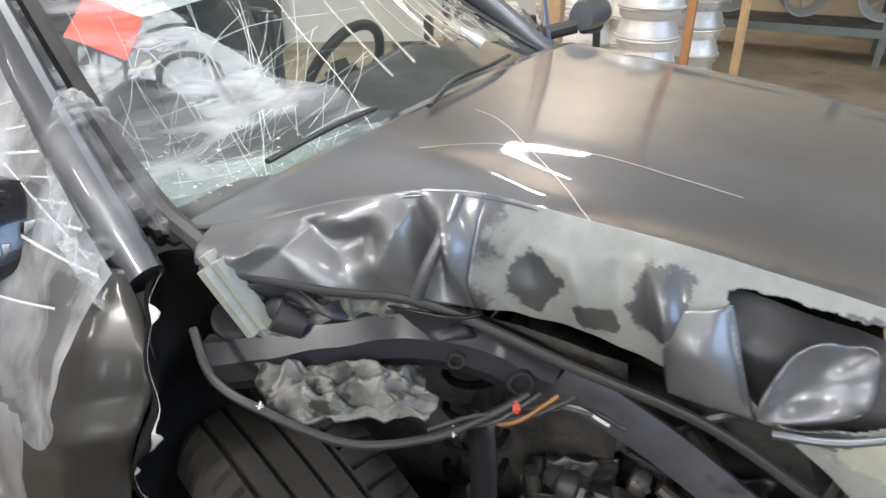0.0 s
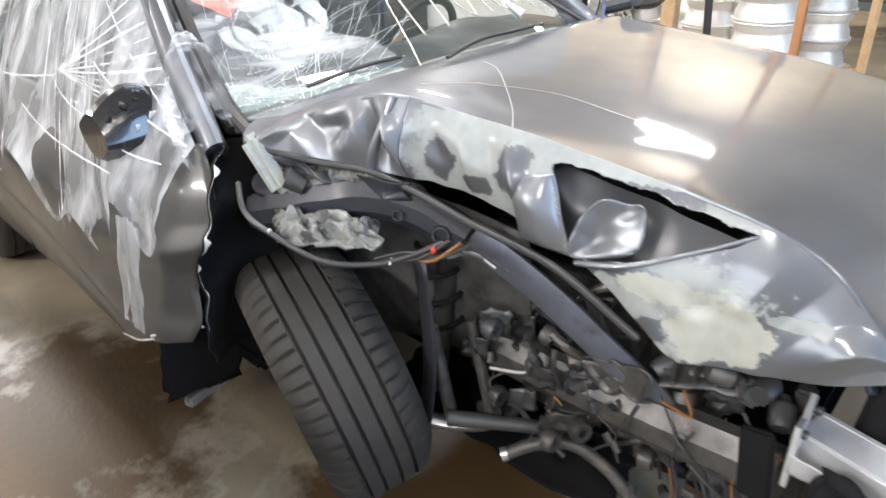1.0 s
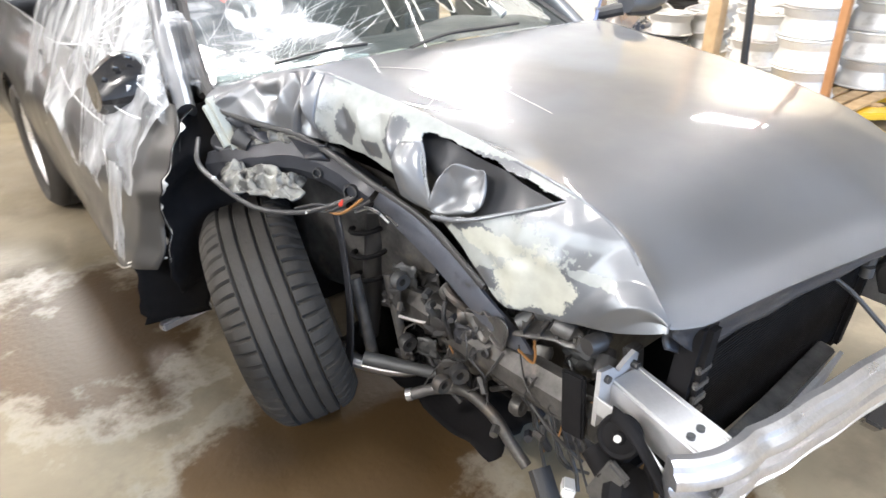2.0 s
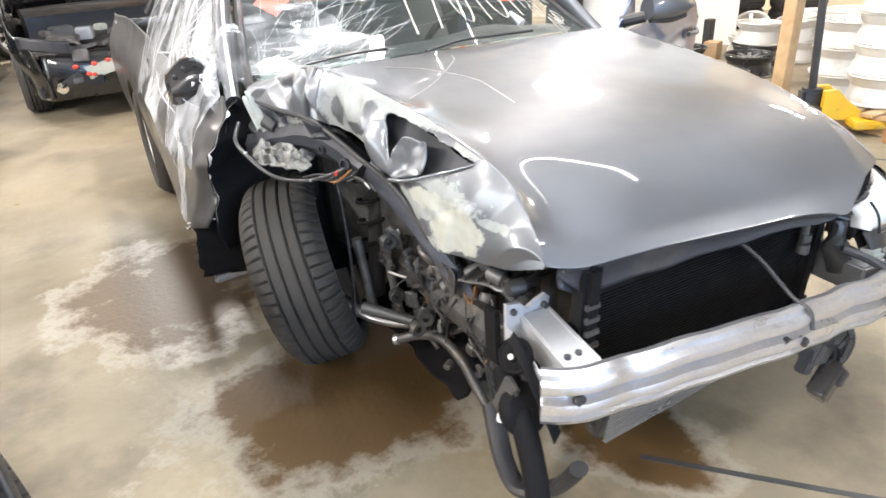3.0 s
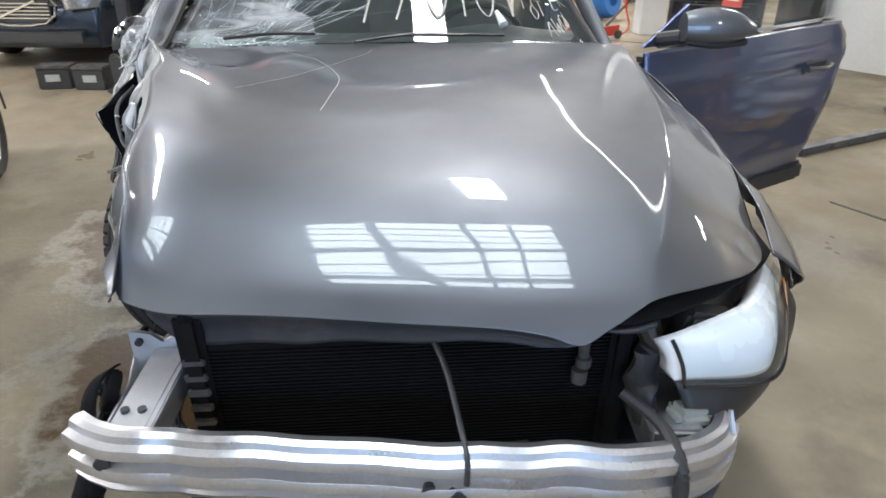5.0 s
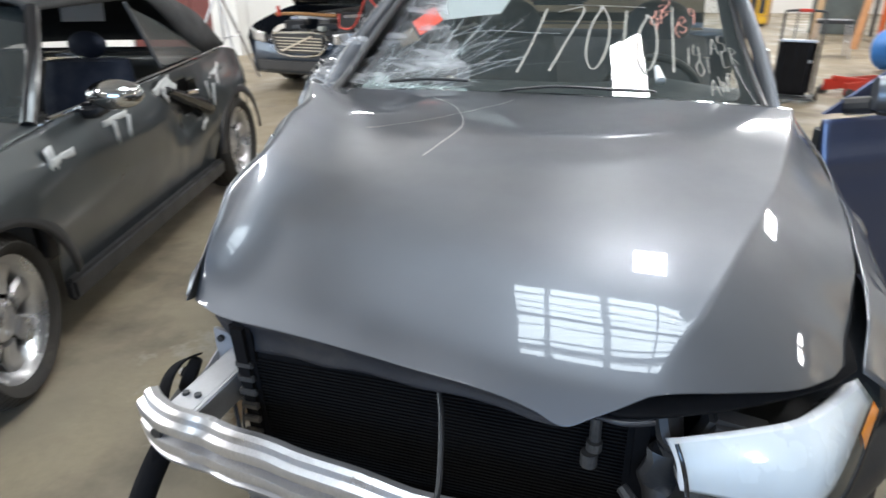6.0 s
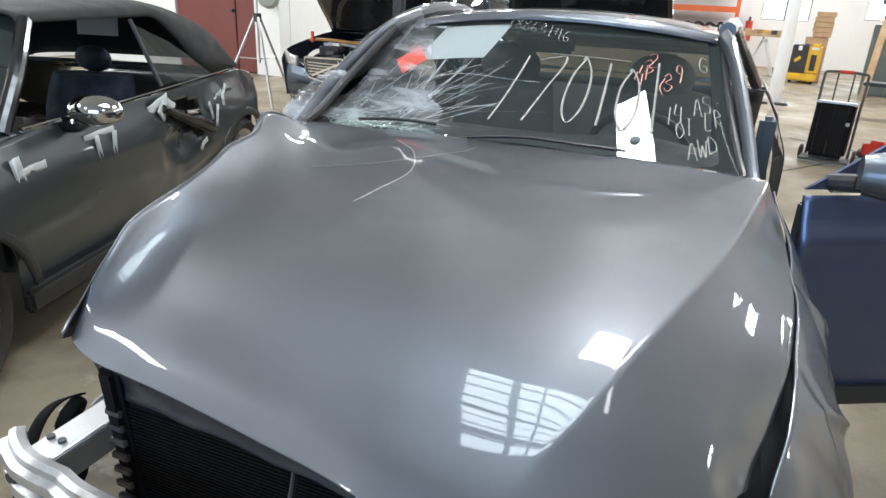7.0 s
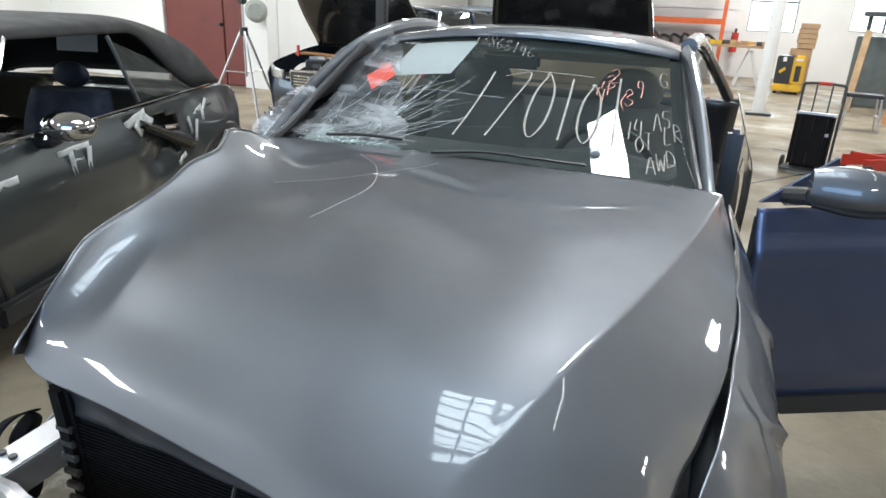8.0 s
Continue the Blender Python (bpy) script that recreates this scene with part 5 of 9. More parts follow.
for k in range(13):
    t = k / 12
    x = -0.115 + 0.245 * t
    h = 0.075 * (0.55 + 0.45 * math.sin(math.pi * min(1, 0.18 + 0.82 * t))) * (1 - 0.35 * max(0, t - 0.8) / 0.2)
    d = 0.062 * (0.5 + 0.5 * math.sin(math.pi * (0.12 + 0.76 * t)))
    loops.append([m @ V((x, d * math.sin(a) - 0.02, 0.004 + h * (math.cos(a) if math.cos(a) > 0 else 0.62 * math.cos(a)))) for a in (2 * math.pi * q / 20 for q in range(20))])
rings(b, loops)
part("mirror", b, PAINT, door, "grey door mirror housing")
b = B()
tube(b, [m @ V((-0.10, -0.03, -0.032)), m @ V((0.0, -0.045, -0.042)), m @ V((0.11, -0.025, -0.036))], 0.018, n=10, flat=0.7)
tube(b, [m @ V((-0.10, 0.0, -0.02)), m @ V((-0.16, 0.09, -0.045))], 0.026, n=10)
part("mirror_foot", b, BLACK, door, "black mirror foot")
b = B()
tube(b, [DOOR @ V((0.98, -0.10, 0.80)), DOOR @ V((1.06, -0.125, 0.80)), DOOR @ V((1.15, -0.10, 0.805))], 0.013, n=8)
box(b, (1.065, -0.075, 0.80), (0.17, 0.02, 0.06), bev=0.008, m=DOOR)
part("door_handle", b, PAINT, door, "grey pull handle")

# front of the wreck: bumper beam, crash cans, radiator, headlight ----------------
def beam_loop(p, side):
    """Section of the aluminium beam: two ridges with a groove between."""
    prof = [(-0.012, 0.056), (0.004, 0.060), (0.016, 0.056), (0.020, 0.044), (0.034, 0.040), (0.037, 0.030), (0.036, 0.020), (0.016, 0.012), (0.014, 0.000), (0.034, -0.008), (0.037, -0.018), (0.036, -0.030), (0.022, -0.036), (0.022, -0.044), (0.032, -0.050), (0.028, -0.060), (0.0, -0.062), (-0.012, -0.060)]
    return [p + side * q + V((0, 0, z)) for q, z in prof]


line = smooth_line([(-0.578, 0.105, 0.540), (-0.535, 0.078, 0.540), (-0.44, 0.052, 0.540), (-0.2, 0.025, 0.535), (0.05, 0.0, 0.522), (0.3, -0.015, 0.508), (0.48, 0.0, 0.497), (0.56, 0.035, 0.492), (0.60, 0.085, 0.490)], 10)
loops = []
for i, p in enumerate(line):
    d = (line[min(i + 1, len(line) - 1)] - line[max(0, i - 1)]).normalized()
    side = V((d.y, -d.x, 0)).normalized()
    q = V(p)
    q.z += 0.004 * bumpy(p, 12, 1) - 0.006 * math.exp(-((p.x + 0.40) / 0.03) ** 2)
    dent = 0.02 * math.exp(-((p.x - 0.25) / 0.09) ** 2) + 0.014 * math.exp(-((p.x + 0.40) / 0.025) ** 2) + 0.010 * bumpy((p.x, 0, 0), 9, 3)
    loops.append(beam_loop(q - side * dent * 0.5, side))
b = rings(B(), loops)
bar = part("bumper_beam", b, ALU, car, "bare aluminium bumper beam, scuffed and twisted", smooth=30)
for x, y, z, nm in ((-0.525, 0.036, 0.540, "hole"), (0.075, -0.037, 0.502, "hole"), (0.035, -0.035, 0.508, "hole")):
    b = cyl(B(), (x, y, z), (x, y + 0.012, z), 0.013 if nm == "hole" else 0.01, n=14)
    part("hole_plug", b, BLACK, bar, "dark hole in the beam")
b = B()
box(b, (0.085, -0.042, 0.497), (0.022, 0.012, 0.022), (0, 45, 0), bev=0.003)
part("clip", b, BLACK, bar)

b = B()
beam(b, (-0.487, 0.070, 0.547), (-0.462, 0.292, 0.570), 0.072, 0.078, bev=0.005)
beam(b, (-0.447, 0.070, 0.583), (-0.424, 0.292, 0.604), 0.014, 0.014, bev=0.003)
can = part("crash_can", b, CAST_ALU, car, "aluminium crash box behind the beam")
b = B()
prism(b, [(-0.540, 0.520), (-0.500, 0.512), (-0.495, 0.600), (-0.420, 0.590), (-0.412, 0.628), (-0.425, 0.640), (-0.455, 0.632), (-0.480, 0.620), (-0.500, 0.641), (-0.540, 0.650)], 0.010, Matrix(((1, 0, 0, 0), (0.06, 0, -1, 0.326), (0, 1, 0, 0), (0, 0, 0, 1))))
part("flange", b, CAST_ALU, can, "bolted flange plate with a bent rim")
b = B()
sheet(b, lambda u, v: V((-0.542 + 0.012 * math.sin(3 * u) - 0.012 * (1 - u), 0.125 + 0.165 * u, 0.525 + 0.03 * u + (0.018 + 0.022 * u) * v + 0.006 * bumpy((u * 3, v * 2, 0), 2.0, 3))), 16, 8)
part("side_plate", b, CAST_ALU, can, "bent side plate of the crash box", smooth=30, solid=0.004)
for x, z in ((-0.522, 0.627), (-0.432, 0.615)):
    part("bolt", cyl(B(), (x, 0.296, z), (x, 0.276, z), 0.008, n=10), BLACK, can)
for x in (-0.500, -0.470):
    part("bolt", cyl(B(), (x, 0.115, 0.597), (x, 0.115, 0.588), 0.008, n=10), STEEL_DARK, can)
b = B()
box(b, (0.505, 0.13, 0.50), (0.10, 0.18, 0.085), (0, 0, -4), bev=0.006)
part("crash_can", b, ALU, car, "aluminium crash box behind the beam")
b = B()
box(b, (0.535, 0.085, 0.545), (0.075, 0.06, 0.035), (0, 8, 10), bev=0.012)
part("foam_block", b, PALE, car, "pale grey foam remnant at the beam's end")

# radiator, shroud and coolers
b = B()
box(b, (0.02, 0.215, 0.53), (0.82, 0.035, 0.42), (4, 0, 0), bev=0.004)
rad = part("radiator", b, MATT_BLACK, car, "black radiator with fine horizontal fins")
b = B()
for i in range(38):
    z = 0.335 + i * 0.0088
    box(b, (0.02, 0.193 - (z - 0.53) * 0.07, z), (0.76, 0.006, 0.0028))
tagged(part("fin_pack", b, MATT_BLACK, rad, smooth=0), kind="stuff")
for x in (-0.385, 0.425):
    part("end_tank", box(B(), (x, 0.205, 0.53), (0.05, 0.06, 0.45), (4, 0, 0), bev=0.012), MATT_BLACK, rad)
b = B()
for i in range(9):
    box(b, (-0.385, 0.172, 0.37 + 0.035 * i), (0.042, 0.012, 0.016), bev=0.003)
part("tank_rib", b, GRIME, rad)


SHROUD_LOW = [(-0.44, 0.690), (-0.39, 0.662), (-0.33, 0.652), (-0.305, 0.656), (-0.275, 0.682), (-0.15, 0.688), (0.0, 0.697), (0.15, 0.712), (0.30, 0.728), (0.40, 0.742), (0.44, 0.75)]


def shroud(u, v):
    x = -0.44 + 0.88 * u
    low = curve_y(SHROUD_LOW, x) + 0.004 * bumpy((x, 0, 0), 14, 2)
    y = curve_y(LIP, x) + 0.012 + 0.030 * v + 0.022 * math.sin(math.pi * v)
    return V((x, y + 0.006, 0.752 + (low - 0.752) * v))


b = B()
sheet(b, shroud, 70, 12)
part("radiator_shroud", b, SHROUD, car, "dark satin plastic shroud under the hood lip", solid=0.006)
b = B()
sheet(b, lambda u, v: V((-0.43 + 1.2 * u, curve_y(LIP, -0.43 + 1.2 * u) + 0.03 + 0.16 * v, 0.758 + 0.03 * v)), 40, 4)
part("lock_carrier", b, MATT_BLACK, car, solid=0.01)
b = B()
box(b, (-0.06, 0.165, 0.345), (0.64, 0.045, 0.115), (14, 0, 3), bev=0.004)
cooler = part("lower_cooler", b, GRIME, car, "bent finned cooler hanging below the beam")
b = B()
for i in range(10):
    box(b, (-0.06, 0.136 - 0.0022 * i, 0.295 + i * 0.0115), (0.63, 0.010, 0.004), (14, 0, 3))
tagged(part("fin_pack", b, ALU, cooler, smooth=0), kind="stuff")
b = B()
tube(b, [(0.05, 0.16, 0.70), (0.075, 0.10, 0.66), (0.095, 0.02, 0.592), (0.10, -0.03, 0.572), (0.098, -0.046, 0.53)], 0.0055, n=8)
part("cable", b, BLACK, car, "black cable hanging over the beam")
b = B()
tube(b, [(0.40, 0.09, 0.60), (0.46, 0.03, 0.565), (0.475, -0.03, 0.53), (0.478, -0.045, 0.47)], 0.011, n=8, taper=1.3)
part("strap", b, BLACK, car, "black rubber strap over the beam")
b = B()
cyl(b, (0.345, 0.165, 0.68), (0.345, 0.165, 0.60), 0.011, n=10)
cyl(b, (0.345, 0.16, 0.63), (0.345, 0.16, 0.612), 0.015, n=10)
cyl(b, (0.338, 0.157, 0.606), (0.338, 0.157, 0.578), 0.016, n=12)
part("pipe_fitting", b, GRIME, car, "small grimy pipe fitting")
b = B()
tube(b, [(0.455, 0.19, 0.74), (0.47, 0.15, 0.66), (0.455, 0.14, 0.58), (0.47, 0.12, 0.50)], 0.036, n=10, flat=0.6)
part("air_duct", b, BLACK, car, "black air duct beside the radiator")
b = B()
box(b, (0.56, 0.17, 0.665), (0.11, 0.05, 0.13), (10, 15, 10), bev=0.01)
box(b, (0.60, 0.20, 0.58), (0.16, 0.08, 0.06), (0, 10, 20), bev=0.01)
part("headlight_bracket", b, BLACK, car, "broken black headlight bracket")

# headlight: reflector bowl behind a clear cover
def lamp_point(u, v):
    """u from the inner tip to the rear outer tip, v from lower rim to upper rim."""
    top = [(0.0, V((0.475, 0.085, 0.715))), (0.5, V((0.625, 0.150, 0.735))), (1.0, V((0.800, 0.345, 0.722)))]
    low = [(0.0, V((0.500, 0.060, 0.635))), (0.5, V((0.680, 0.110, 0.605))), (1.0, V((0.828, 0.330, 0.690)))]
    t = V([curve_y([(k, p[i]) for k, p in top], u) for i in range(3)])
    l = V([curve_y([(k, p[i]) for k, p in low], u) for i in range(3)])
    p = l.lerp(t, v)
    out = V((0.45, -0.8, 0.25)) * (0.028 * math.sin(math.pi * v) * math.sin(math.pi * min(1, u * 0.9 + 0.1)))
    out.x += 0.022 * math.sin(math.pi * u)
    return p + out


b = B()
sheet(b, lambda u, v: lamp_point(u, v) + V((-0.010, 0.016, -0.004)), 30, 12)
lampo = part("headlight", b, HEADLIGHT, car, "bright silvery headlight with a clear cover", smooth=70, solid=0.05, offset=-1)
b = B()
sheet(b, lamp_point, 30, 12)
cover = part("headlight_cover", b, GLASS, lampo, smooth=70)
cover.visible_shadow = False
b = B()
sheet(b, lambda u, v: lamp_point(0.80 + 0.16 * u, 0.15 + 0.35 * v) + V((0.003, -0.002, 0)), 8, 4)
part("side_marker", b, AMBER, lampo, "amber side marker")
b = B()
tube(b, [lamp_point(u / 10, 0.0) + V((0, -0.002, -0.004)) for u in range(11)], 0.004, n=8)
tube(b, [lamp_point(0.0, v / 4) for v in range(5)], 0.004, n=8)
part("lamp_rim", b, BLACK_GLOSS, lampo)
b = B()
sheet(b, lambda u, v: V((0.50 + 0.37 * u, 0.10 + 0.02 * u + 0.28 * u * u, 0.615 + 0.03 * u - (0.20 - 0.05 * u) * v)) + V((0.03, -0.03, 0)) * math.sin(math.pi * v), 20, 10)
part("bumper_remnant", b, BLACK, car, "curved dark plastic left under the headlight", solid=0.006)
b = B()
tube(b, [(0.60, 0.06, 0.57), (0.605, 0.03, 0.50), (0.59, 0.05, 0.45), (0.64, 0.10, 0.40)], 0.005, n=6)
part("wire", b, ALU, car, "bent bare wire")

# hanging parts below the beam
m = pose(0.385, 0.04, 0.205, 12, 42, 20)
b = B()
box(b, (0, 0, 0), (0.115, 0.055, 0.115), bev=0.008, m=m)
mod = part("hanging_box", b, BLACK_GLOSS, car, "black plastic housing hanging on its wires")
b = B()
box(b, (0.02, -0.03, 0.03), (0.05, 0.012, 0.05), bev=0.004, m=m)
part("connector", b, BLACK, mod)
b = B()
box(b, (0.335, 0.06, 0.32), (0.09, 0.06, 0.08), (10, 20, 10), bev=0.01)
box(b, (0.42, 0.05, 0.30), (0.07, 0.05, 0.10), (5, -25, 0), bev=0.01)
part("bracket", b, BLACK, car, "broken black bracket below the beam")
b = B()
box(b, (0.295, 0.055, 0.30), (0.05, 0.03, 0.075), (0, 30, 0), bev=0.005)
part("blue_clip", b, SMOKED, car)
for pts in (((0.43, 0.06, 0.42), (0.45, 0.03, 0.33), (0.44, 0.03, 0.27), (0.40, 0.04, 0.24)), ((0.40, 0.06, 0.42), (0.41, 0.02, 0.36), (0.40, 0.02, 0.29))):
    part("wire", tube(B(), pts, 0.007, n=6), BLACK, car)
b = B()
tube(b, [(0.50, 0.04, 0.42), (0.545, 0.02, 0.385), (0.585, 0.04, 0.40), (0.60, 0.06, 0.45)], 0.013, n=10)
part("tow_hook", b, STEEL_DARK, car, "dark curved hook under the beam")
b = B()
tube(b, [(-0.565, 0.26, 0.50), (-0.59, 0.16, 0.45), (-0.612, 0.08, 0.37), (-0.635, 0.02, 0.26), (-0.645, 0.0, 0.15), (-0.60, 0.02, 0.05), (-0.50, 0.08, 0.035)], 0.028, n=14)
part("coolant_hose", b, MATT_BLACK, car, "thick black hose hanging to the floor")
HORN = Matrix.Translation((-0.566, 0.210, 0.566)) @ Matrix.Scale(0.86, 4) @ V((-0.86, -0.30, 0.42)).to_track_quat("Z", "Y").to_matrix().to_4x4()
b = B()
lathe(b, [(0.012, -0.02), (0.044, -0.016), (0.048, -0.008), (0.048, 0.008), (0.043, 0.013), (0.036, 0.010), (0.030, 0.014), (0.016, 0.016), (0.012, 0.022), (0.001, 0.022)], 28, HORN)
hornm = part("horn", b, MATT_BLACK, car, "round black horn")
b = B()
lathe(b, [(0.008, 0.02), (0.008, 0.026), (0.005, 0.028), (0.001, 0.028)], 14, HORN)
part("horn_cap", b, WHITE_PLASTIC, hornm, "pale round cap")
b = B()
sheet(b, lambda u, v: V((-0.562 - 0.018 * math.sin(math.pi * u), 0.235 - 0.17 * u, 0.60 + 0.02 * math.sin(math.pi * u) - 0.16 * u * u)) + V((0.026, 0.014, 0.010)) * (v - 0.5), 16, 3)
part("bracket", b, MATT_BLACK, car, "curved black strap over the horn", solid=0.004)
b = B()
box(b, (-0.60, 0.20, 0.475), (0.020, 0.05, 0.10), (20, 10, 0), bev=0.006)
part("bracket", b, GRIME, car, "bent bracket by the horn")
b = B()
lathe(b, [(0.02, -0.03), (0.055, -0.02), (0.062, 0.0), (0.055, 0.02), (0.02, 0.03), (0.001, 0.03)], 20, pose(-0.575, 0.17, 0.45, 60, 20, 0))
part("rubber_mount", b, MATT_BLACK, car, "grimy rubber mount")

# the torn-open corner: rails, apron, strut, arms, hoses ---------------------------
def plate(pts, thick=0.004, sub=10, wob=0.006, seed=1.0):
    """Bent sheet through four corners, with dents."""
    a, c, d, e = (V(p) for p in pts)
    b = B()
    sheet(b, lambda u, v: a.lerp(c, u).lerp(e.lerp(d, u), v) + V((bumpy((u * 3, v * 3, seed), 1.3, seed), bumpy((u * 3, v * 3, seed), 1.5, seed + 4), bumpy((u * 3, v * 3, seed), 1.4, seed + 8))) * wob, sub, sub)
    return b


def rail(pts, w, h, material, name, label="", dent=0.0):
    line = smooth_line(pts, 8)
    loops = []
    for i, p in enumerate(line):
        d = (line[min(i + 1, len(line) - 1)] - line[max(0, i - 1)]).normalized()
        u = d.cross(V((0, 0, 1))).normalized()
        n = u.cross(d)
        k = 0.62
        sec = [(-w, -h * (1 - k)), (-w * (1 - k), -h), (w * (1 - k), -h), (w, -h * (1 - k)), (w, h * (1 - k)), (w * (1 - k), h), (-w * (1 - k), h), (-w, h * (1 - k))]
        loops.append([p + u * x + n * y + V((bumpy(p + u * x, 14, 1), bumpy(p + n * y, 16, 5), bumpy(p + u * x, 18, 9))) * dent for x, y in sec])
    return part(name, rings(B(), loops), material, car, label, smooth=25)


apron = rail([(-0.79, 1.38, 0.80), (-0.76, 1.29, 0.825), (-0.715, 1.19, 0.855), (-0.665, 1.10, 0.868), (-0.612, 1.0, 0.832), (-0.585, 0.945, 0.795)], 0.031, 0.042, SMOKED, "upper_rail", "blue-grey upper body rail, bent", dent=0.004)
for c, r in (((-0.622, 0.975, 0.816), 0.014), ((-0.66, 1.055, 0.85), 0.009)):
    b = lathe(B(), [(r * 1.5, -0.004), (r * 1.3, 0.006), (r, 0.006), (r * 0.9, -0.01), (0.001, -0.01)], 18, Matrix.Translation(V(c) + V((-0.012, -0.012, 0.0))) @ V((-0.85, -0.5, 0.1)).to_track_quat("Z", "Y").to_matrix().to_4x4())
    part("hole", b, BLACK, apron)
rail([(-0.578, 0.93, 0.80), (-0.555, 0.86, 0.755), (-0.53, 0.76, 0.69), (-0.505, 0.64, 0.60), (-0.485, 0.55, 0.53), (-0.48, 0.50, 0.47)], 0.010, 0.034, BRACE, "diagonal_brace", "blue-grey bent diagonal brace")
low_rail = rail([(-0.47, 1.0, 0.45), (-0.475, 0.75, 0.46), (-0.485, 0.55, 0.475), (-0.49, 0.40, 0.49), (-0.495, 0.30, 0.50)], 0.038, 0.055, GRIME, "lower_rail", "grimy lower chassis rail")
for y, z in ((0.47, 0.505), (0.40, 0.475), (0.61, 0.50)):
    b = lathe(B(), [(0.014, 0.0), (0.010, 0.003), (0.008, -0.006), (0.001, -0.006)], 14, Matrix.Translation((-0.526, y, z)) @ V((-1, -0.05, 0)).to_track_quat("Z", "Y").to_matrix().to_4x4())
    part("hole", b, BLACK, low_rail)
part("inner_fender", plate([(-0.60, 1.38, 0.90), (-0.50, 0.85, 0.80), (-0.44, 0.85, 0.42), (-0.56, 1.40, 0.40)], wob=0.015), GRIME, car, "grimy inner fender wall", solid=0.004)
part("apron_panel", plate([(-0.785, 1.36, 0.955), (-0.66, 1.03, 0.905), (-0.60, 1.02, 0.84), (-0.775, 1.36, 0.80)], wob=0.040, seed=3, sub=40), SMOKED, car, "crumpled dark apron panel", solid=0.003)
part("apron_panel", plate([(-0.70, 1.16, 0.885), (-0.61, 1.05, 0.905), (-0.60, 1.05, 0.885), (-0.71, 1.20, 0.855)], wob=0.05, seed=7, sub=30), RAG, car, "scraped pale metal of the apron", solid=0.003)


def torn_flange(u, v):
    """Crumpled pale flange of the apron, from the pillar foot forward along the rail."""
    a = V((-0.775, 1.30, 0.850)).lerp(V((-0.672, 1.08, 0.905)), u)
    q = (u * 4, v * 2, 0.7)
    p = a + V((0.020, 0.012, 0.042)) * v
    fold = abs((5.3 * u + 0.6 * v + 0.4 * bumpy(q, 1.2, 2)) % 1.0 - 0.5) - 0.25
    return p + V((-0.7, -0.4, 0.5)) * (0.034 * fold + 0.012 * bumpy(q, 2.2, 5)) + V((0, 0, 0.018 * math.sin(math.pi * u)))


b = B()
sheet(b, torn_flange, 80, 14)
part("apron_panel", b, RAG, car, "crumpled scraped flange above the body rail", smooth=18, solid=0.003)
# black tube drawn as the shade in the thin gap below the hood edge
part("seam_strip", tube(B(), [(-0.79, 1.37, 0.965), (-0.735, 1.22, 0.945), (-0.675, 1.085, 0.928), (-0.63, 0.90, 0.865), (-0.60, 0.72, 0.815), (-0.59, 0.55, 0.73)], 0.006, n=8, flat=1.4), BLACK, car, "black strip standing in for the shaded gap under the hood edge")
b = B()
box(b, (-0.775, 1.325, 0.925), (0.048, 0.045, 0.14), (-30, -10, 0), bev=0.014)
st = part("pale_bracket", b, PALE, car, "pale grey-green plastic bracket at the pillar foot")
b = B()
cyl(b, (-0.765, 1.27, 0.905), (-0.745, 1.24, 0.885), 0.024, 0.02, n=14)
part("rubber_cap", b, BLACK, st)


def foil(u, v):
    """Crumpled foil-backed padding lying along the arch."""
    a = V((-0.845, 1.225, 0.80)).lerp(V((-0.735, 1.045, 0.795)), u)
    b_ = V((-0.80, 1.285, 0.835)).lerp(V((-0.675, 1.085, 0.82)), u)
    p = a.lerp(b_, v)
    q = (u * 3.1, v * 2.0, 0.4)
    edge = min(1, 6 * u, 6 * (1 - u), 5 * v, 5 * (1 - v))
    p.z += edge * (0.022 * math.sin(math.pi * v) + sum(h * (abs((a0 * u + c0 * v + 0.5 * bumpy(q, 1.1, a0)) % 1.0 - 0.5) - 0.25) for a0, c0, h in ((2.3, 1.1, 0.045), (-3.1, 2.2, 0.034), (1.2, 3.4, 0.028), (5.2, -2.3, 0.016), (4.1, 5.3, 0.012))))
    p.x += edge * 0.008 * bumpy(q, 2.4, 5) + 0.02 * bumpy(q, 2, 1) * (1 - edge)
    p.y += edge * 0.008 * bumpy(q, 2.7, 7) + 0.02 * bumpy(q, 2, 2) * (1 - edge)
    return p


b = B()
sheet(b, foil, 90, 66)
part("torn_insulation", b, RAG, car, "crumpled pale foil padding on top of the wheel", smooth=14, solid=0.006)
part("rolled_fold", tube(B(), [(-0.650, 1.054, 1.082), (-0.676, 1.062, 1.035), (-0.692, 1.078, 0.985), (-0.690, 1.092, 0.945)], 0.013, n=10, taper=0.8, flat=0.7), PAINT_LIT, hood, "tight upright roll in the hood edge", smooth=60)
b = tube(B(), [(-0.83, 1.36, 0.89), (-0.862, 1.30, 0.855), (-0.855, 1.235, 0.825), (-0.81, 1.13, 0.775), (-0.745, 1.045, 0.768), (-0.69, 0.99, 0.785), (-0.645, 0.945, 0.81)], 0.0062, n=8)
har = part("wiring_harness", b, BLACK, car, "loop of black wiring across the wheel arch")
part("clip", box(B(), (-0.852, 1.232, 0.828), (0.018, 0.010, 0.007), (20, 20, 40), bev=0.004), WHITE_PLASTIC, har, "white clip")
part("clip", box(B(), (-0.722, 1.02, 0.774), (0.020, 0.008, 0.006), (0, -20, 30), bev=0.003), WHITE_PLASTIC, har, "white clip")
part("clip", box(B(), (-0.665, 0.955, 0.80), (0.022, 0.010, 0.010), (0, -20, 30), bev=0.003), RED_PLASTIC, har, "red connector")
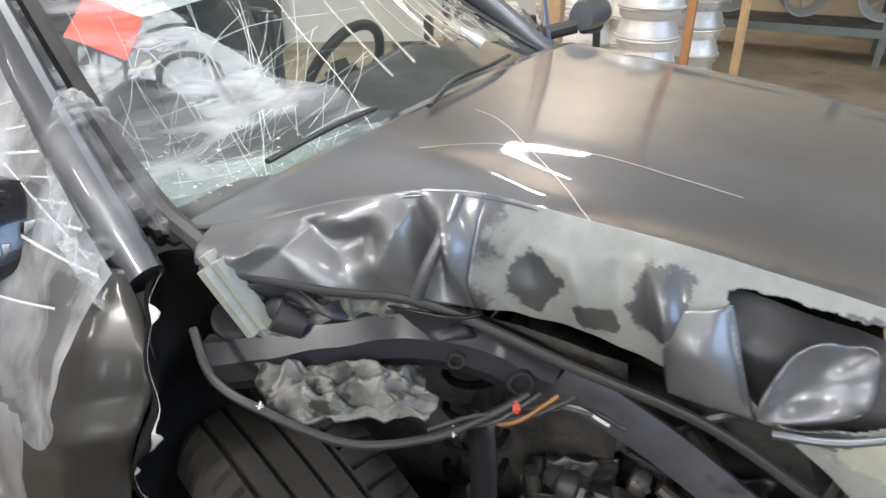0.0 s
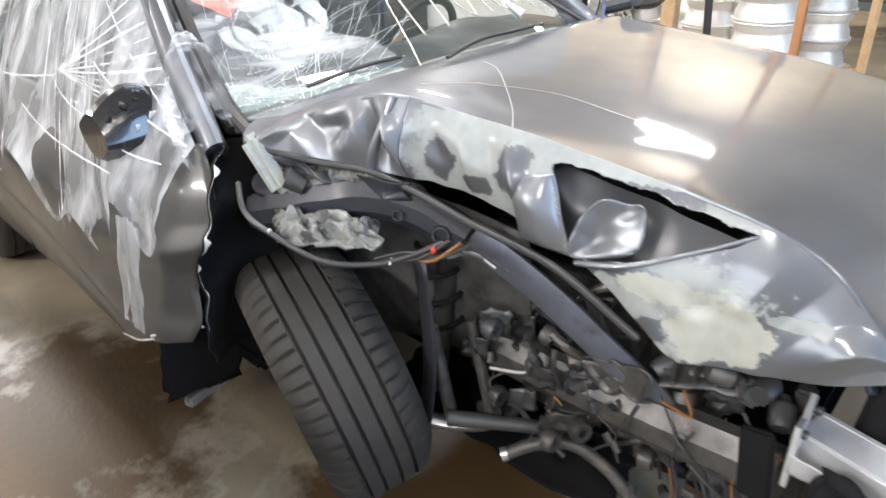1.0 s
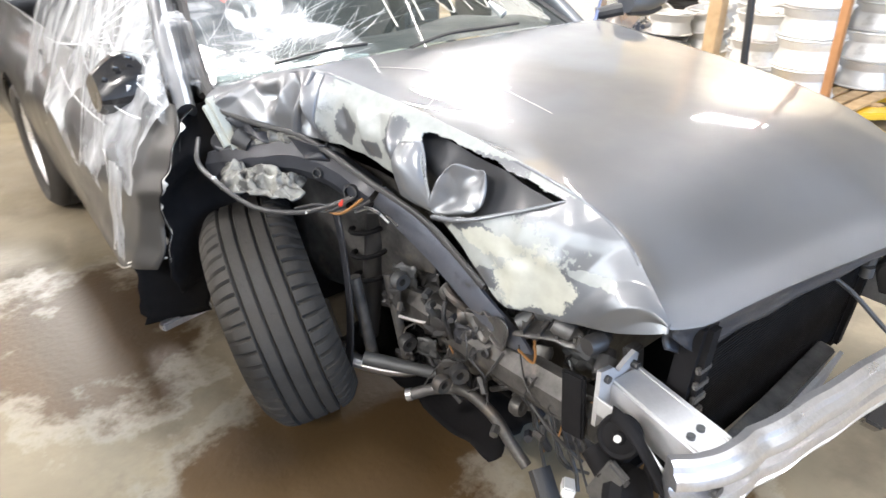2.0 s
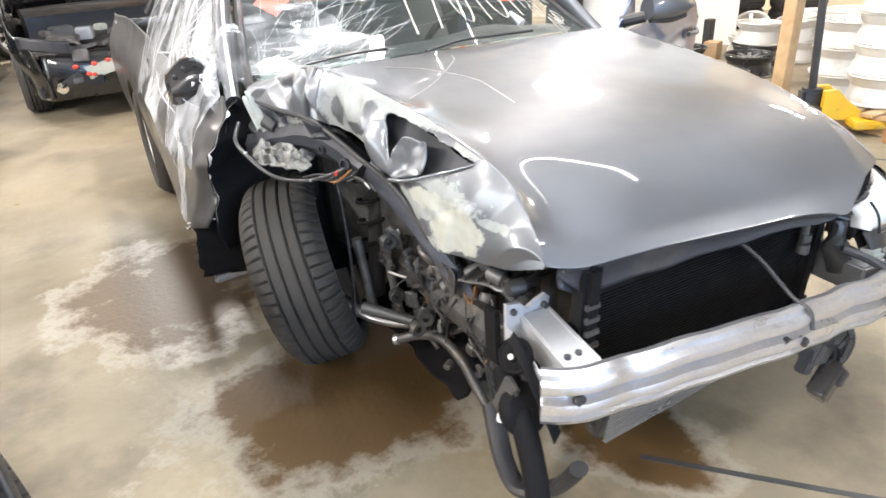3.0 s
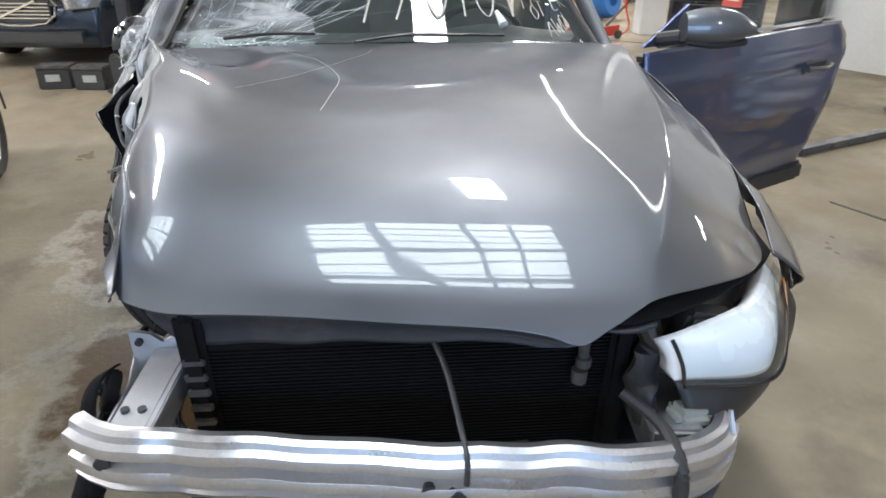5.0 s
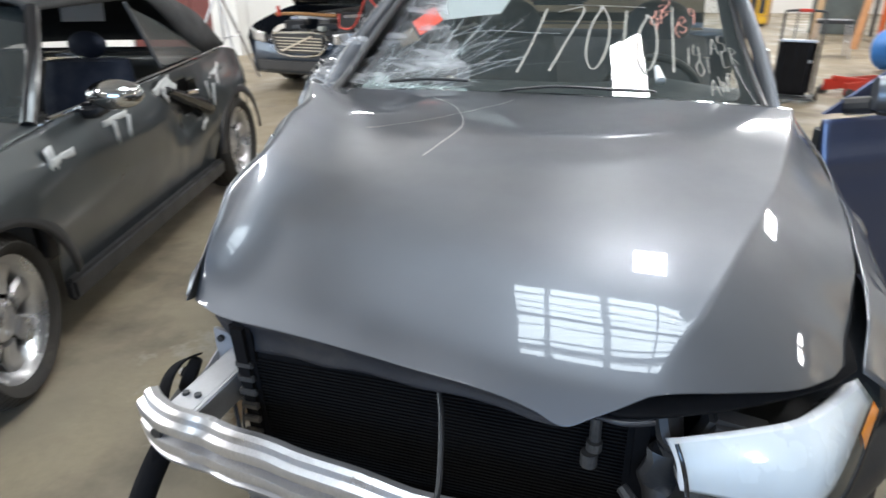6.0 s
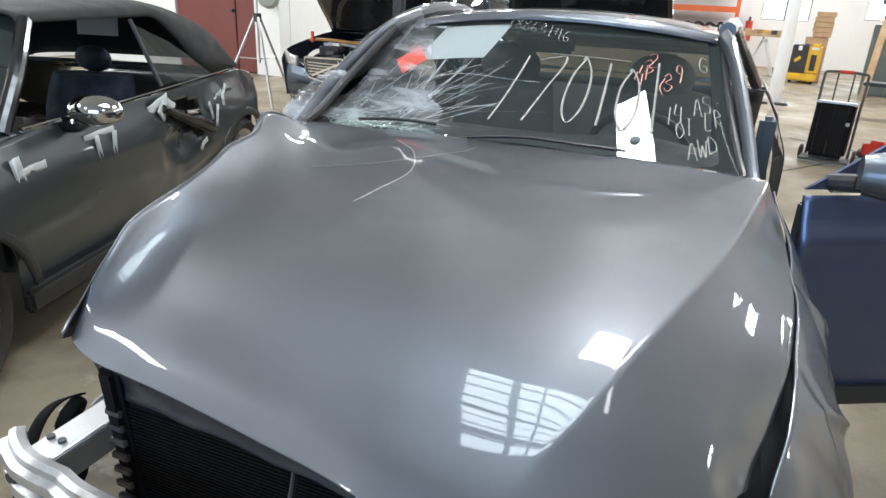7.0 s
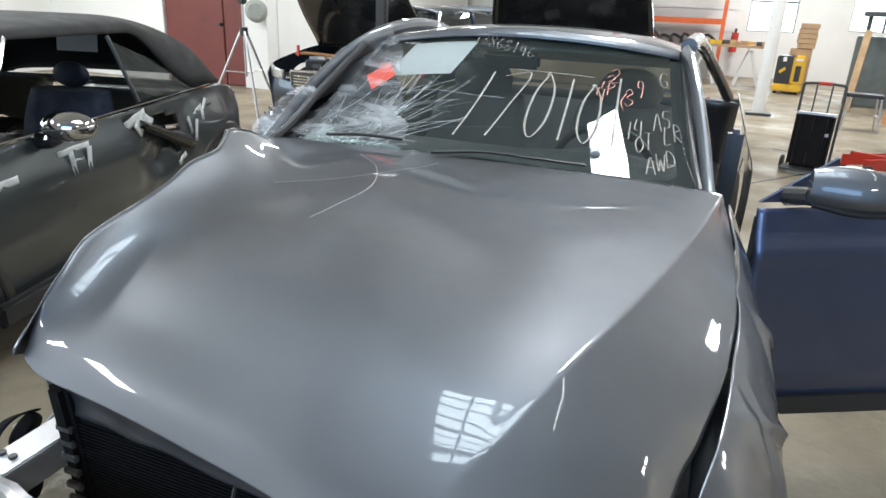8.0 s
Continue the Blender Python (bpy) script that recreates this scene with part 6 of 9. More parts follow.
for k in range(7):
    y0 = 1.05 - 0.022 * k
    pts = [(-0.735 + 0.02 * k + rng.uniform(-0.01, 0.01), y0, 0.775), (-0.70 + 0.015 * k, y0 - 0.05, 0.79 + rng.uniform(-0.02, 0.02)), (-0.655 + 0.008 * k, y0 - 0.10, 0.80 + rng.uniform(-0.03, 0.02))]
    part("wire", tube(B(), pts, 0.0035, n=5), (BLACK, BLACK, COPPER, BLACK, GRIME, ALU, BLACK)[k], har)
# strut, knuckle, arms
b = B()
cyl(b, (-0.52, 1.12, 0.28), (-0.50, 1.05, 0.74), 0.030, n=16)
strut = part("strut", b, BLACK, car, "dark suspension strut")
b = B()
pts = [V((-0.51 + 0.055 * math.cos(t), 1.085 + 0.055 * math.sin(t), 0.46 + 0.0115 * t)) for t in np.linspace(0, 8 * math.pi, 90)]
tube(b, pts, 0.007, n=6, k=1)
part("spring", b, MATT_BLACK, strut, "coil spring")
b = B()
cyl(b, (-0.60, 1.04, 0.54), (-0.58, 1.0, 0.27), 0.017, n=12)
cyl(b, (-0.54, 0.97, 0.56), (-0.52, 0.93, 0.30), 0.014, n=12)
part("link_rod", b, GRIME, car, "grimy vertical link rods")
b = B()
tube(b, [(-0.70, 1.22, 0.31), (-0.60, 1.05, 0.255), (-0.50, 0.95, 0.235), (-0.40, 0.92, 0.25)], 0.026, n=12, flat=0.7)
part("control_arm", b, ALU, car, "cast aluminium control arm")
b = B()
for i in range(8):
    lathe(b, [(0.022, -0.004), (0.032 - 0.001 * i, 0.0), (0.022, 0.004)], 18, Matrix.Translation(V((-0.49 + 0.011 * i, 0.955 - 0.004 * i, 0.245))) @ V((1, -0.35, 0)).to_track_quat("Z", "Y").to_matrix().to_4x4())
part("rubber_boot", b, BLACK, car, "ribbed rubber boot")
b = B()
tube(b, [(-0.575, 0.835, 0.262), (-0.53, 0.79, 0.285), (-0.49, 0.72, 0.30), (-0.465, 0.64, 0.26), (-0.455, 0.58, 0.20), (-0.45, 0.53, 0.16)], 0.0155, n=12)
arm = part("anti_roll_bar", b, GRIME, car, "broken grey bar sticking out under the rail")
part("cut_end", cyl(B(), (-0.585, 0.845, 0.258), (-0.575, 0.835, 0.262), 0.017, n=12), ALU, arm, "bright cut end")
part("brake_hose", tube(B(), [(-0.56, 0.90, 0.47), (-0.52, 0.84, 0.462), (-0.46, 0.77, 0.47)], 0.0045, n=6), ALU, car, "thin bright brake line")
b = B()
sheet(b, lambda u, v: V((-0.655 + 0.012 * v, 1.05 + 0.05 * v - 0.06 * u, 0.13 + 0.62 * u)) + V((0.012 * math.sin(math.pi * u), -0.030 * math.sin(math.pi * u), 0)), 16, 3)
part("dust_shield", b, SMOKED, car, "bent blue-grey splash plate beside the tyre", solid=0.004)
# small brackets, bolts and rods in the gap between wheel and rail
for k in range(74):
    c = V((rng.uniform(-0.56, -0.40), rng.uniform(0.42, 1.0), 0))
    c.z = rng.uniform(0.30, 0.60) - 0.10 * max(0, 0.6 - c.y)
    kind = k % 4
    stuff = rng.choice((GRIME, STEEL_DARK, GRIME, SMOKED, BLACK, BLACK))
    if kind == 0:
        d = V((rng.uniform(-1, 0.2), rng.uniform(-0.6, 0.6), rng.uniform(-0.5, 0.5))).normalized()
        part("bolt", cyl(B(), c, c + d * 0.025, rng.uniform(0.007, 0.012), n=6), stuff, car)
    elif kind == 1:
        part("bracket", plate([c, c + V((0.01, -0.07, 0.02)), c + V((0.02, -0.06, -0.05)), c + V((0.0, 0.01, -0.06))], wob=0.012, seed=20 + k, sub=6), stuff, car, solid=0.004)
    elif kind == 2:
        d = V((rng.uniform(-0.02, 0.06), rng.uniform(-0.14, 0.10), rng.uniform(-0.14, 0.06)))
        part("rod", tube(B(), [c, c + d * 0.5 + V((-0.015, 0, 0.01)), c + d], rng.uniform(0.004, 0.012), n=8), stuff, car)
    else:
        m = Matrix.Translation(c) @ Euler((rng.uniform(0, 3), rng.uniform(0, 3), 0)).to_matrix().to_4x4()
        part("bush", lathe(B(), [(0.010, -0.012), (0.022, -0.014), (0.026, 0.0), (0.022, 0.014), (0.010, 0.012), (0.010, -0.012)], 14, m), stuff, car)
# punched gusset plate that ties the brace to the lower rail
b = B()
ring_c, ring_n = V((-0.508, 0.612, 0.566)), 40


def gusset(u, v):
    """u round the hole, v from its rim out to a bent five-sided outline."""
    a = 2 * math.pi * u
    far = 0.056 + 0.024 * math.cos(2 * a + 0.6) + 0.010 * math.cos(5 * a)
    r = 0.0135 + (far - 0.0135) * v
    y, z = math.cos(a) * r, math.sin(a) * r
    return ring_c + V((0.10 * y - 0.06 * z - 0.012 * step(0.7, 1.0, v), y, z))


sheet(b, gusset, ring_n, 8)
part("gusset_plate", b, GRIME, car, "grimy gusset plate with a punched hole", smooth=30, solid=0.004)
# ribbed bellows, rack end and small hoses by the rail
for a_, c_, r0, nm, stf in (((-0.63, 0.97, 0.33), (-0.50, 0.80, 0.31), 0.020, "track_rod", STEEL_DARK), ((-0.50, 0.80, 0.31), (-0.43, 0.72, 0.305), 0.030, "bellows", BLACK)):
    b = B()
    a_, c_ = V(a_), V(c_)
    if nm == "bellows":
        q = (c_ - a_).to_track_quat("Z", "Y").to_matrix().to_4x4()
        prof = []
        for i in range(17):
            prof.append((r0 * (1.0 if i % 2 else 0.72), (c_ - a_).length * i / 16))
        lathe(b, prof, 18, Matrix.Translation(a_) @ q)
    else:
        cyl(b, a_, c_, r0, r0 * 0.8, n=14)
    part(nm, b, stf, car, "ribbed black bellows" if nm == "bellows" else "dark steering rod")
for k in range(16):
    y0, z0 = 0.30 + 0.038 * k, 0.60 - 0.012 * k + rng.uniform(-0.05, 0.05)
    pts = [(-0.50 + rng.uniform(-0.03, 0.05), y0, z0)]
    for _ in range(3):
        pts.append((pts[-1][0] + rng.uniform(-0.04, 0.03), pts[-1][1] + rng.uniform(-0.05, 0.06), pts[-1][2] - rng.uniform(0.0, 0.06)))
    part("wire", tube(B(), pts, rng.uniform(0.0018, 0.0040), n=5), rng.choice((BLACK, BLACK, BLACK, COPPER, GRIME, STEEL_DARK)), car)
for k in range(7):
    c = V((-0.46 + 0.012 * (k % 3), 0.33 + 0.035 * k, 0.60 + 0.03 * (k % 2)))
    b = lathe(B(), [(0.001, -0.03), (0.018, -0.03), (0.022, -0.02), (0.022, 0.012), (0.014, 0.02), (0.010, 0.034), (0.001, 0.034)], 12, Matrix.Translation(c) @ Euler((0.4 * k, 1.1 + 0.5 * k, 0.3)).to_matrix().to_4x4())
    part("connector", b, rng.choice((BLACK, GRIME, STEEL_DARK)), car)
# oily engine and gearbox lumps seen through the gap
b = B()
box(b, (-0.10, 0.80, 0.52), (0.50, 0.66, 0.36), (0, 0, 0), bev=0.05)
box(b, (-0.36, 0.78, 0.40), (0.14, 0.22, 0.20), (5, 10, 0), bev=0.03)
cyl(b, (-0.37, 0.62, 0.52), (-0.37, 0.74, 0.52), 0.055, n=20)
cyl(b, (-0.39, 0.90, 0.48), (-0.39, 1.02, 0.46), 0.045, n=20)
engine = part("engine", b, GRIME, car, "oily engine seen through the torn corner")
for c, s, r in (((-0.42, 0.70, 0.44), (0.06, 0.12, 0.05), 20), ((-0.43, 0.84, 0.38), (0.07, 0.09, 0.09), -15), ((-0.40, 0.62, 0.36), (0.06, 0.10, 0.07), 30), ((-0.40, 0.52, 0.64), (0.12, 0.09, 0.07), 12), ((-0.30, 0.45, 0.64), (0.14, 0.10, 0.08), -8), ((-0.42, 0.40, 0.60), (0.10, 0.06, 0.05), 25)):
    part("casting", box(B(), c, s, (r, r / 2, r), bev=0.014), rng.choice((GRIME, STEEL_DARK, SMOKED)), engine)
for k in range(14):
    y0 = rng.uniform(0.55, 0.98)
    z0 = rng.uniform(0.32, 0.68)
    pts = [(-0.44 + rng.uniform(-0.05, 0.03), y0, z0)]
    for _ in range(3):
        pts.append((pts[-1][0] + rng.uniform(-0.03, 0.05), pts[-1][1] + rng.uniform(-0.12, 0.10), pts[-1][2] + rng.uniform(-0.09, 0.09)))
    part("hose", tube(B(), pts, rng.uniform(0.004, 0.013), n=7), rng.choice((BLACK, BLACK, GRIME, STEEL_DARK)), engine)
part("grille_tray", plate([(-0.53, 0.52, 0.60), (-0.44, 0.36, 0.61), (-0.36, 0.38, 0.615), (-0.42, 0.56, 0.61)], wob=0.012, seed=11), GRIME, car, "broken grey tray", solid=0.006)
for k in range(5):
    p, q = V((-0.53, 0.52, 0.612)).lerp(V((-0.44, 0.36, 0.622)), (k + 0.5) / 5), V((-0.42, 0.56, 0.622)).lerp(V((-0.36, 0.38, 0.627)), (k + 0.5) / 5)
    part("tray_rib", beam(B(), p, q, 0.006, 0.01), GRIME, car)
part("bracket", box(B(), (-0.545, 0.335, 0.545), (0.014, 0.055, 0.14), (-8, 4, 0), bev=0.004), MATT_BLACK, car, "black upright bracket at the crash box")
part("bracket", box(B(), (-0.40, 0.30, 0.50), (0.04, 0.03, 0.26), (-6, 0, 0), bev=0.006), BLACK, car)
for k in range(9):
    x, y = -0.42 - 0.012 * k, 0.62 - 0.035 * k
    pts = [(x, y, 0.52), (x - 0.02, y - 0.03, 0.43 + rng.uniform(-0.03, 0.03)), (x - 0.01 + rng.uniform(-0.03, 0.03), y - 0.07, 0.34), (x + rng.uniform(-0.03, 0.05), y - 0.09, 0.26 + rng.uniform(-0.05, 0.05))]
    part("wire", tube(B(), pts, rng.uniform(0.003, 0.006), n=5), (BLACK, COPPER, BLACK, BLACK, GRIME, BLACK, BLACK, BLACK, BLACK)[k], car)
part("connector", box(B(), (-0.50, 0.36, 0.262), (0.045, 0.03, 0.028), (10, 10, 40), bev=0.004), WHITE_PLASTIC, car, "white plug hanging on torn wires")
part("connector", box(B(), (-0.555, 0.17, 0.42), (0.028, 0.02, 0.045), (20, 20, 20), bev=0.004), WHITE_PLASTIC, car, "white plug hanging on torn wires")
b = B()
tube(b, [(-0.46, 0.48, 0.20), (-0.50, 0.36, 0.10), (-0.50, 0.28, 0.07), (-0.45, 0.20, 0.12), (-0.43, 0.14, 0.22)], 0.03, n=10, flat=0.7)
part("torn_duct", b, BLACK, car, "torn black duct touching the floor")
b = B()
box(b, (0, 2.98, 0.19), (1.45, 2.7, 0.05), bev=0.02)
# front slab added to keep light off the floor under the engine
box(b, (0.19, 0.87, 0.22), (1.08, 1.1, 0.05), bev=0.02)
part("underbody", b, MATT_BLACK, car, "dark underbody")
b = B()
# sagging black sheet, added only to deepen the shadow below the engine
sheet(b, lambda u, v: V((-0.15 - (0.34 + 0.025 * bumpy((0, v * 5, 1), 1.6, 2)) * u, 0.62 + 0.72 * v + 0.04 * bumpy((u * 4, 0, 2), 1.5, 6), 0.20 - 0.07 * u * u + 0.025 * bumpy((u * 2, v * 3, 0), 1.4, 4))), 24, 36)
part("splash_tray", b, MATT_BLACK, car, "ragged black sheet added under the engine to shade the floor", smooth=50, solid=0.004)
b = B()
sheet(b, lambda u, v: V((-0.72 + 1.46 * u, 1.42, 0.25 + 0.70 * v)), 8, 4)
part("bulkhead", b, MATT_BLACK, car, solid=0.01)
b = B()
sheet(b, lambda u, v: V((-0.75 + 1.5 * u, 1.37 + 0.10 * (2 * u - 1) ** 2 + 0.06 * v, 0.955 + 0.012 * v)), 20, 3)
part("cowl", b, BLACK, car, "black cowl panel below the windshield", solid=0.01)

# wipers
for pts in (((-0.12, 1.40, 1.015), (0.05, 1.43, 1.03), (0.22, 1.425, 1.03), (0.38, 1.44, 1.025)), ((-0.55, 1.46, 1.02), (-0.40, 1.45, 1.035), (-0.25, 1.45, 1.035))):
    part("wiper", tube(B(), pts, 0.008, n=6, flat=0.7), BLACK, car, "black wiper lying on the glass")

# interior seen through the glass
b = B()
sheet(b, lambda u, v: V((-0.70 + 1.4 * u, 1.47 + 0.42 * v, 0.965 + 0.015 * math.sin(math.pi * v) - 0.20 * step(0.75, 1.0, v) + 0.03 * math.exp(-((u - 0.77) / 0.12) ** 2) * step(0.3, 0.8, v))), 30, 12)
part("dashboard", b, DASH, car, "dark grey dashboard", solid=0.02)
b = B()
rim = [V((0.36 + 0.185 * math.cos(t), 1.99 - 0.075 * math.sin(t), 0.90 + 0.17 * math.sin(t))) for t in np.linspace(0, 2 * math.pi, 40)]
tube(b, rim, 0.016, n=10, k=1)
sw = part("steering_wheel", b, BLACK, car, "black steering wheel")
b = B()
box(b, (0.36, 1.98, 0.90), (0.15, 0.05, 0.13), (-25, 0, 0), bev=0.03)
box(b, (0.36, 1.985, 0.905), (0.34, 0.02, 0.03), (-25, 0, 0), bev=0.008)
part("hub", b, BLACK, sw)


def car_seat(x, y, parent):
    b = B()
    loops = []
    for k in range(9):
        t = k / 8
        w = 0.25 * (0.75 + 0.3 * math.sin(math.pi * (0.15 + 0.7 * t)))
        yy, zz = y + 0.16 * t, 0.45 + 0.62 * t
        loops.append([V((x + w * math.cos(a), yy + 0.07 * math.sin(a), zz + 0.02 * math.sin(a))) for a in (2 * math.pi * q / 18 for q in range(18))])
    rings(b, loops)
    box(b, (x, y - 0.22, 0.42), (0.50, 0.5, 0.16), (6, 0, 0), bev=0.05)
    s = part("front_seat", b, CLOTH, parent, "grey front seat with a rounded headrest", smooth=60)
    part("headrest", ball(B(), (x, y + 0.19, 1.135), (0.30, 0.13, 0.21), 18), CLOTH, s)


car_seat(-0.35, 2.42, car)
car_seat(0.36, 2.42, car)
b = B()
box(b, (0, 3.28, 0.72), (1.2, 0.16, 0.55), (-14, 0, 0), bev=0.06)
part("rear_seat", b, CLOTH, car)
b = B()
sheet(b, lambda u, v: V((-0.54 + 1.08 * u, 2.04 + 1.1 * v, 1.325 + 0.02 * math.sin(math.pi * v) - 0.11 * v * v)), 8, 8)
part("headliner", b, PALE, car, "pale headliner", solid=0.01)
part("rear_view_mirror", box(B(), (-0.02, 1.93, 1.285), (0.22, 0.03, 0.06), (10, 0, 0), bev=0.012), BLACK, car, "black inside mirror")
b = B()
sheet(b, lambda u, v: V((-0.72 - 0.05 * v, 1.60 + 0.60 * u, 0.50 + 0.42 * v)), 4, 4)
part("door_card", b, DASH, car, solid=0.02)

# clear stretch film over the crushed side --------------------------------------
def film(name, f, nu, nv, label, amp=0.02, freq=7.0, seed=0.0, material=FILM):
    b = B()

    def g(u, v):
        p = f(u, v)
        a = bumpy((u * freq, v * freq * 0.35, seed), 1.0, seed) * amp + bumpy((u * freq * 3.1, v * freq * 0.8, seed), 1.0, seed + 3) * amp * 0.5
        return p + V((-1.0, -0.35, 0.3)) * a

    sheet(b, g, nu, nv)
    ob = part(name, b, material, car, label, smooth=25)
    return ob


FILM_TOP = [(0.0, -0.838, 1.475, 0.955), (0.28, -0.722, 1.90, 1.29), (0.5, -0.650, 2.25, 1.375), (1.0, -0.665, 2.95, 1.345)]
FILM_LOW = [(0.0, -0.965, 1.50, 0.755), (0.2, -0.985, 1.66, 0.72), (0.6, -0.985, 2.2, 0.70), (1.0, -0.97, 2.95, 0.78)]


def film_edge(table, u):
    return V([curve_y([(r[0], r[k]) for r in table], u) for k in (1, 2, 3)])


def side_film(u, v):
    p = film_edge(FILM_TOP, u).lerp(film_edge(FILM_LOW, u), v)
    p.x -= 0.030 * math.sin(math.pi * v) + 0.012
    p.z -= 0.11 * v * v * math.sin(19 * u + 1.3) * math.sin(7 * u)
    return p


film("stretch_film", side_film, 110, 70, "crinkled clear stretch film wrapped over the door and pillar", 0.014, 7.0, 1.0)
film("stretch_film", lambda u, v: shield_point((0.36 - 0.27 * v + 0.03 * bumpy((0, v * 3, 0), 2.5, 5)) * u, 0.10 + 0.86 * v - 0.05 * u * math.sin(9 * u)) + V((-0.02 * (1 - u), -0.010, 0.016 + 0.01 * math.sin(math.pi * u))), 60, 60, "stretch film pulled across the corner of the windshield", 0.006, 10.0, 4.0, FILM_CLEAR)


def pillar_bag(u, v):
    """Film bulging round the foot of the bent pillar."""
    t = u * 0.46
    c = V((-0.815 + 0.135 * t / 0.72, 1.455 + 0.46 * t, 0.94 + 0.37 * t))
    a = radians(215 - 170 * v)
    r = (0.072 + 0.02 * math.sin(math.pi * v)) * (0.55 + 0.45 * math.sin(math.pi * min(1, 0.25 + 0.75 * u)))
    r += 0.022 * (abs(bumpy((u * 5, v * 3, 2), 2.0, 3)) - 0.2)
    return c + V((math.cos(a) * r, -0.25 * math.sin(a) * r, math.sin(a) * r))


b = B()
sheet(b, pillar_bag, 40, 30)
part("stretch_film", b, FILM_CLEAR, car, "stretch film bulging round the pillar's foot", smooth=30)
film("film_tail", lambda u, v: V((-0.990 - 0.045 * v, 1.54 + 0.11 * u + 0.02 * v, 0.80 - 0.27 * v - 0.02 * abs(u - 0.5))), 14, 30, "loose tail of stretch film hanging on the door", 0.010, 5.0, 7.0, FILM_TAIL)
film("film_tail", lambda u, v: V((-0.975 - 0.02 * v, 1.95 + 0.16 * u - 0.05 * v, 0.78 - 0.16 * v)), 14, 24, "", 0.012, 5.0, 9.0, FILM_CLEAR)
b = B()
for k in range(20):
    u0 = rng.uniform(0.25, 0.97)
    v0, v1 = rng.uniform(0, 0.3), rng.uniform(0.5, 1.0)
    lean = rng.uniform(-0.03, 0.05)
    pts = [side_film(min(1, max(0, u0 + lean * t)), v0 + (v1 - v0) * t) + V((-0.004, 0, 0.002)) for t in (0, 0.25, 0.5, 0.75, 1)]
    tube(b, pts, rng.uniform(0.0004, 0.0012), n=5)
tagged(part("film_crease", b, FILM, car, "tight white folds in the stretch film"), kind="stuff")
# long taut folds: a fan from the mirror to the pillar, and gathered bands across the door
folds = [((0.47, 0.50), (0.205 - 0.021 * k, 0.0), 0.0005 + 0.0003 * (k % 3)) for k in range(10)]
folds += [((0.80, 0.58), (0.50, 0.52), 0.0012), ((0.62, 0.70), (0.17, 0.78), 0.0012), ((0.34, 0.10), (0.02, 0.04), 0.0010), ((0.30, 0.36), (0.005, 0.04), 0.0012), ((0.50, 0.52), (0.22, 0.58), 0.0009), ((0.22, 0.58), (0.03, 0.30), 0.0009)]
b = B()
for k, (p, q, r) in enumerate(folds):
    p, q = side_film(*p) + V((-0.016, -0.004, 0.004)), side_film(*q) + V((-0.010, -0.004, 0.004))
    pts = [p.lerp(q, t) + V((-0.018 * math.sin(math.pi * t), 0, -0.006 * math.sin(math.pi * t))) for t in (0, 0.25, 0.5, 0.75, 1)]
    tube(b, pts, r, n=6, k=3, flat=2.2)
tagged(part("film_fold", b, FILM_FOLD, car, "gathered white folds drawn across the stretch film", smooth=60), kind="stuff")
b = B()
loops = []
for k in range(9):
    t = k / 8
    loops.append([V((-0.825 - 0.15 * t, 1.66 + 0.07 * math.sin(a) + 0.03 * t, 0.985 - 0.02 * t + 0.085 * (0.5 + 0.5 * math.sin(math.pi * (0.1 + 0.85 * t))) * (math.cos(a) + 0.15 * math.cos(3 * a + 1)))) for a in (2 * math.pi * q / 16 for q in range(16))])
rings(b, loops)
broken = part("mirror", b, BLACK_GLOSS, car, "dark broken mirror under the film", smooth=20)
for k in range(7):
    c = V((-0.850 - 0.017 * k, 1.588 + 0.006 * k, 0.955 + 0.024 * ((k * 2) % 5)))
    d = V((-1, 0.2, 0.4 * (-1) ** k)).normalized() * (0.012 + 0.004 * (k % 3))
    part("glass_shard", plate([c, c + d, c + d * 0.8 + V((0.001, 0.0, 0.016)), c + V((0.003, 0.0, 0.011))], wob=0.002, seed=40 + k, sub=3), ALU if k % 2 else BLACK_GLOSS, broken, "small shard of mirror glass", solid=0.0015)


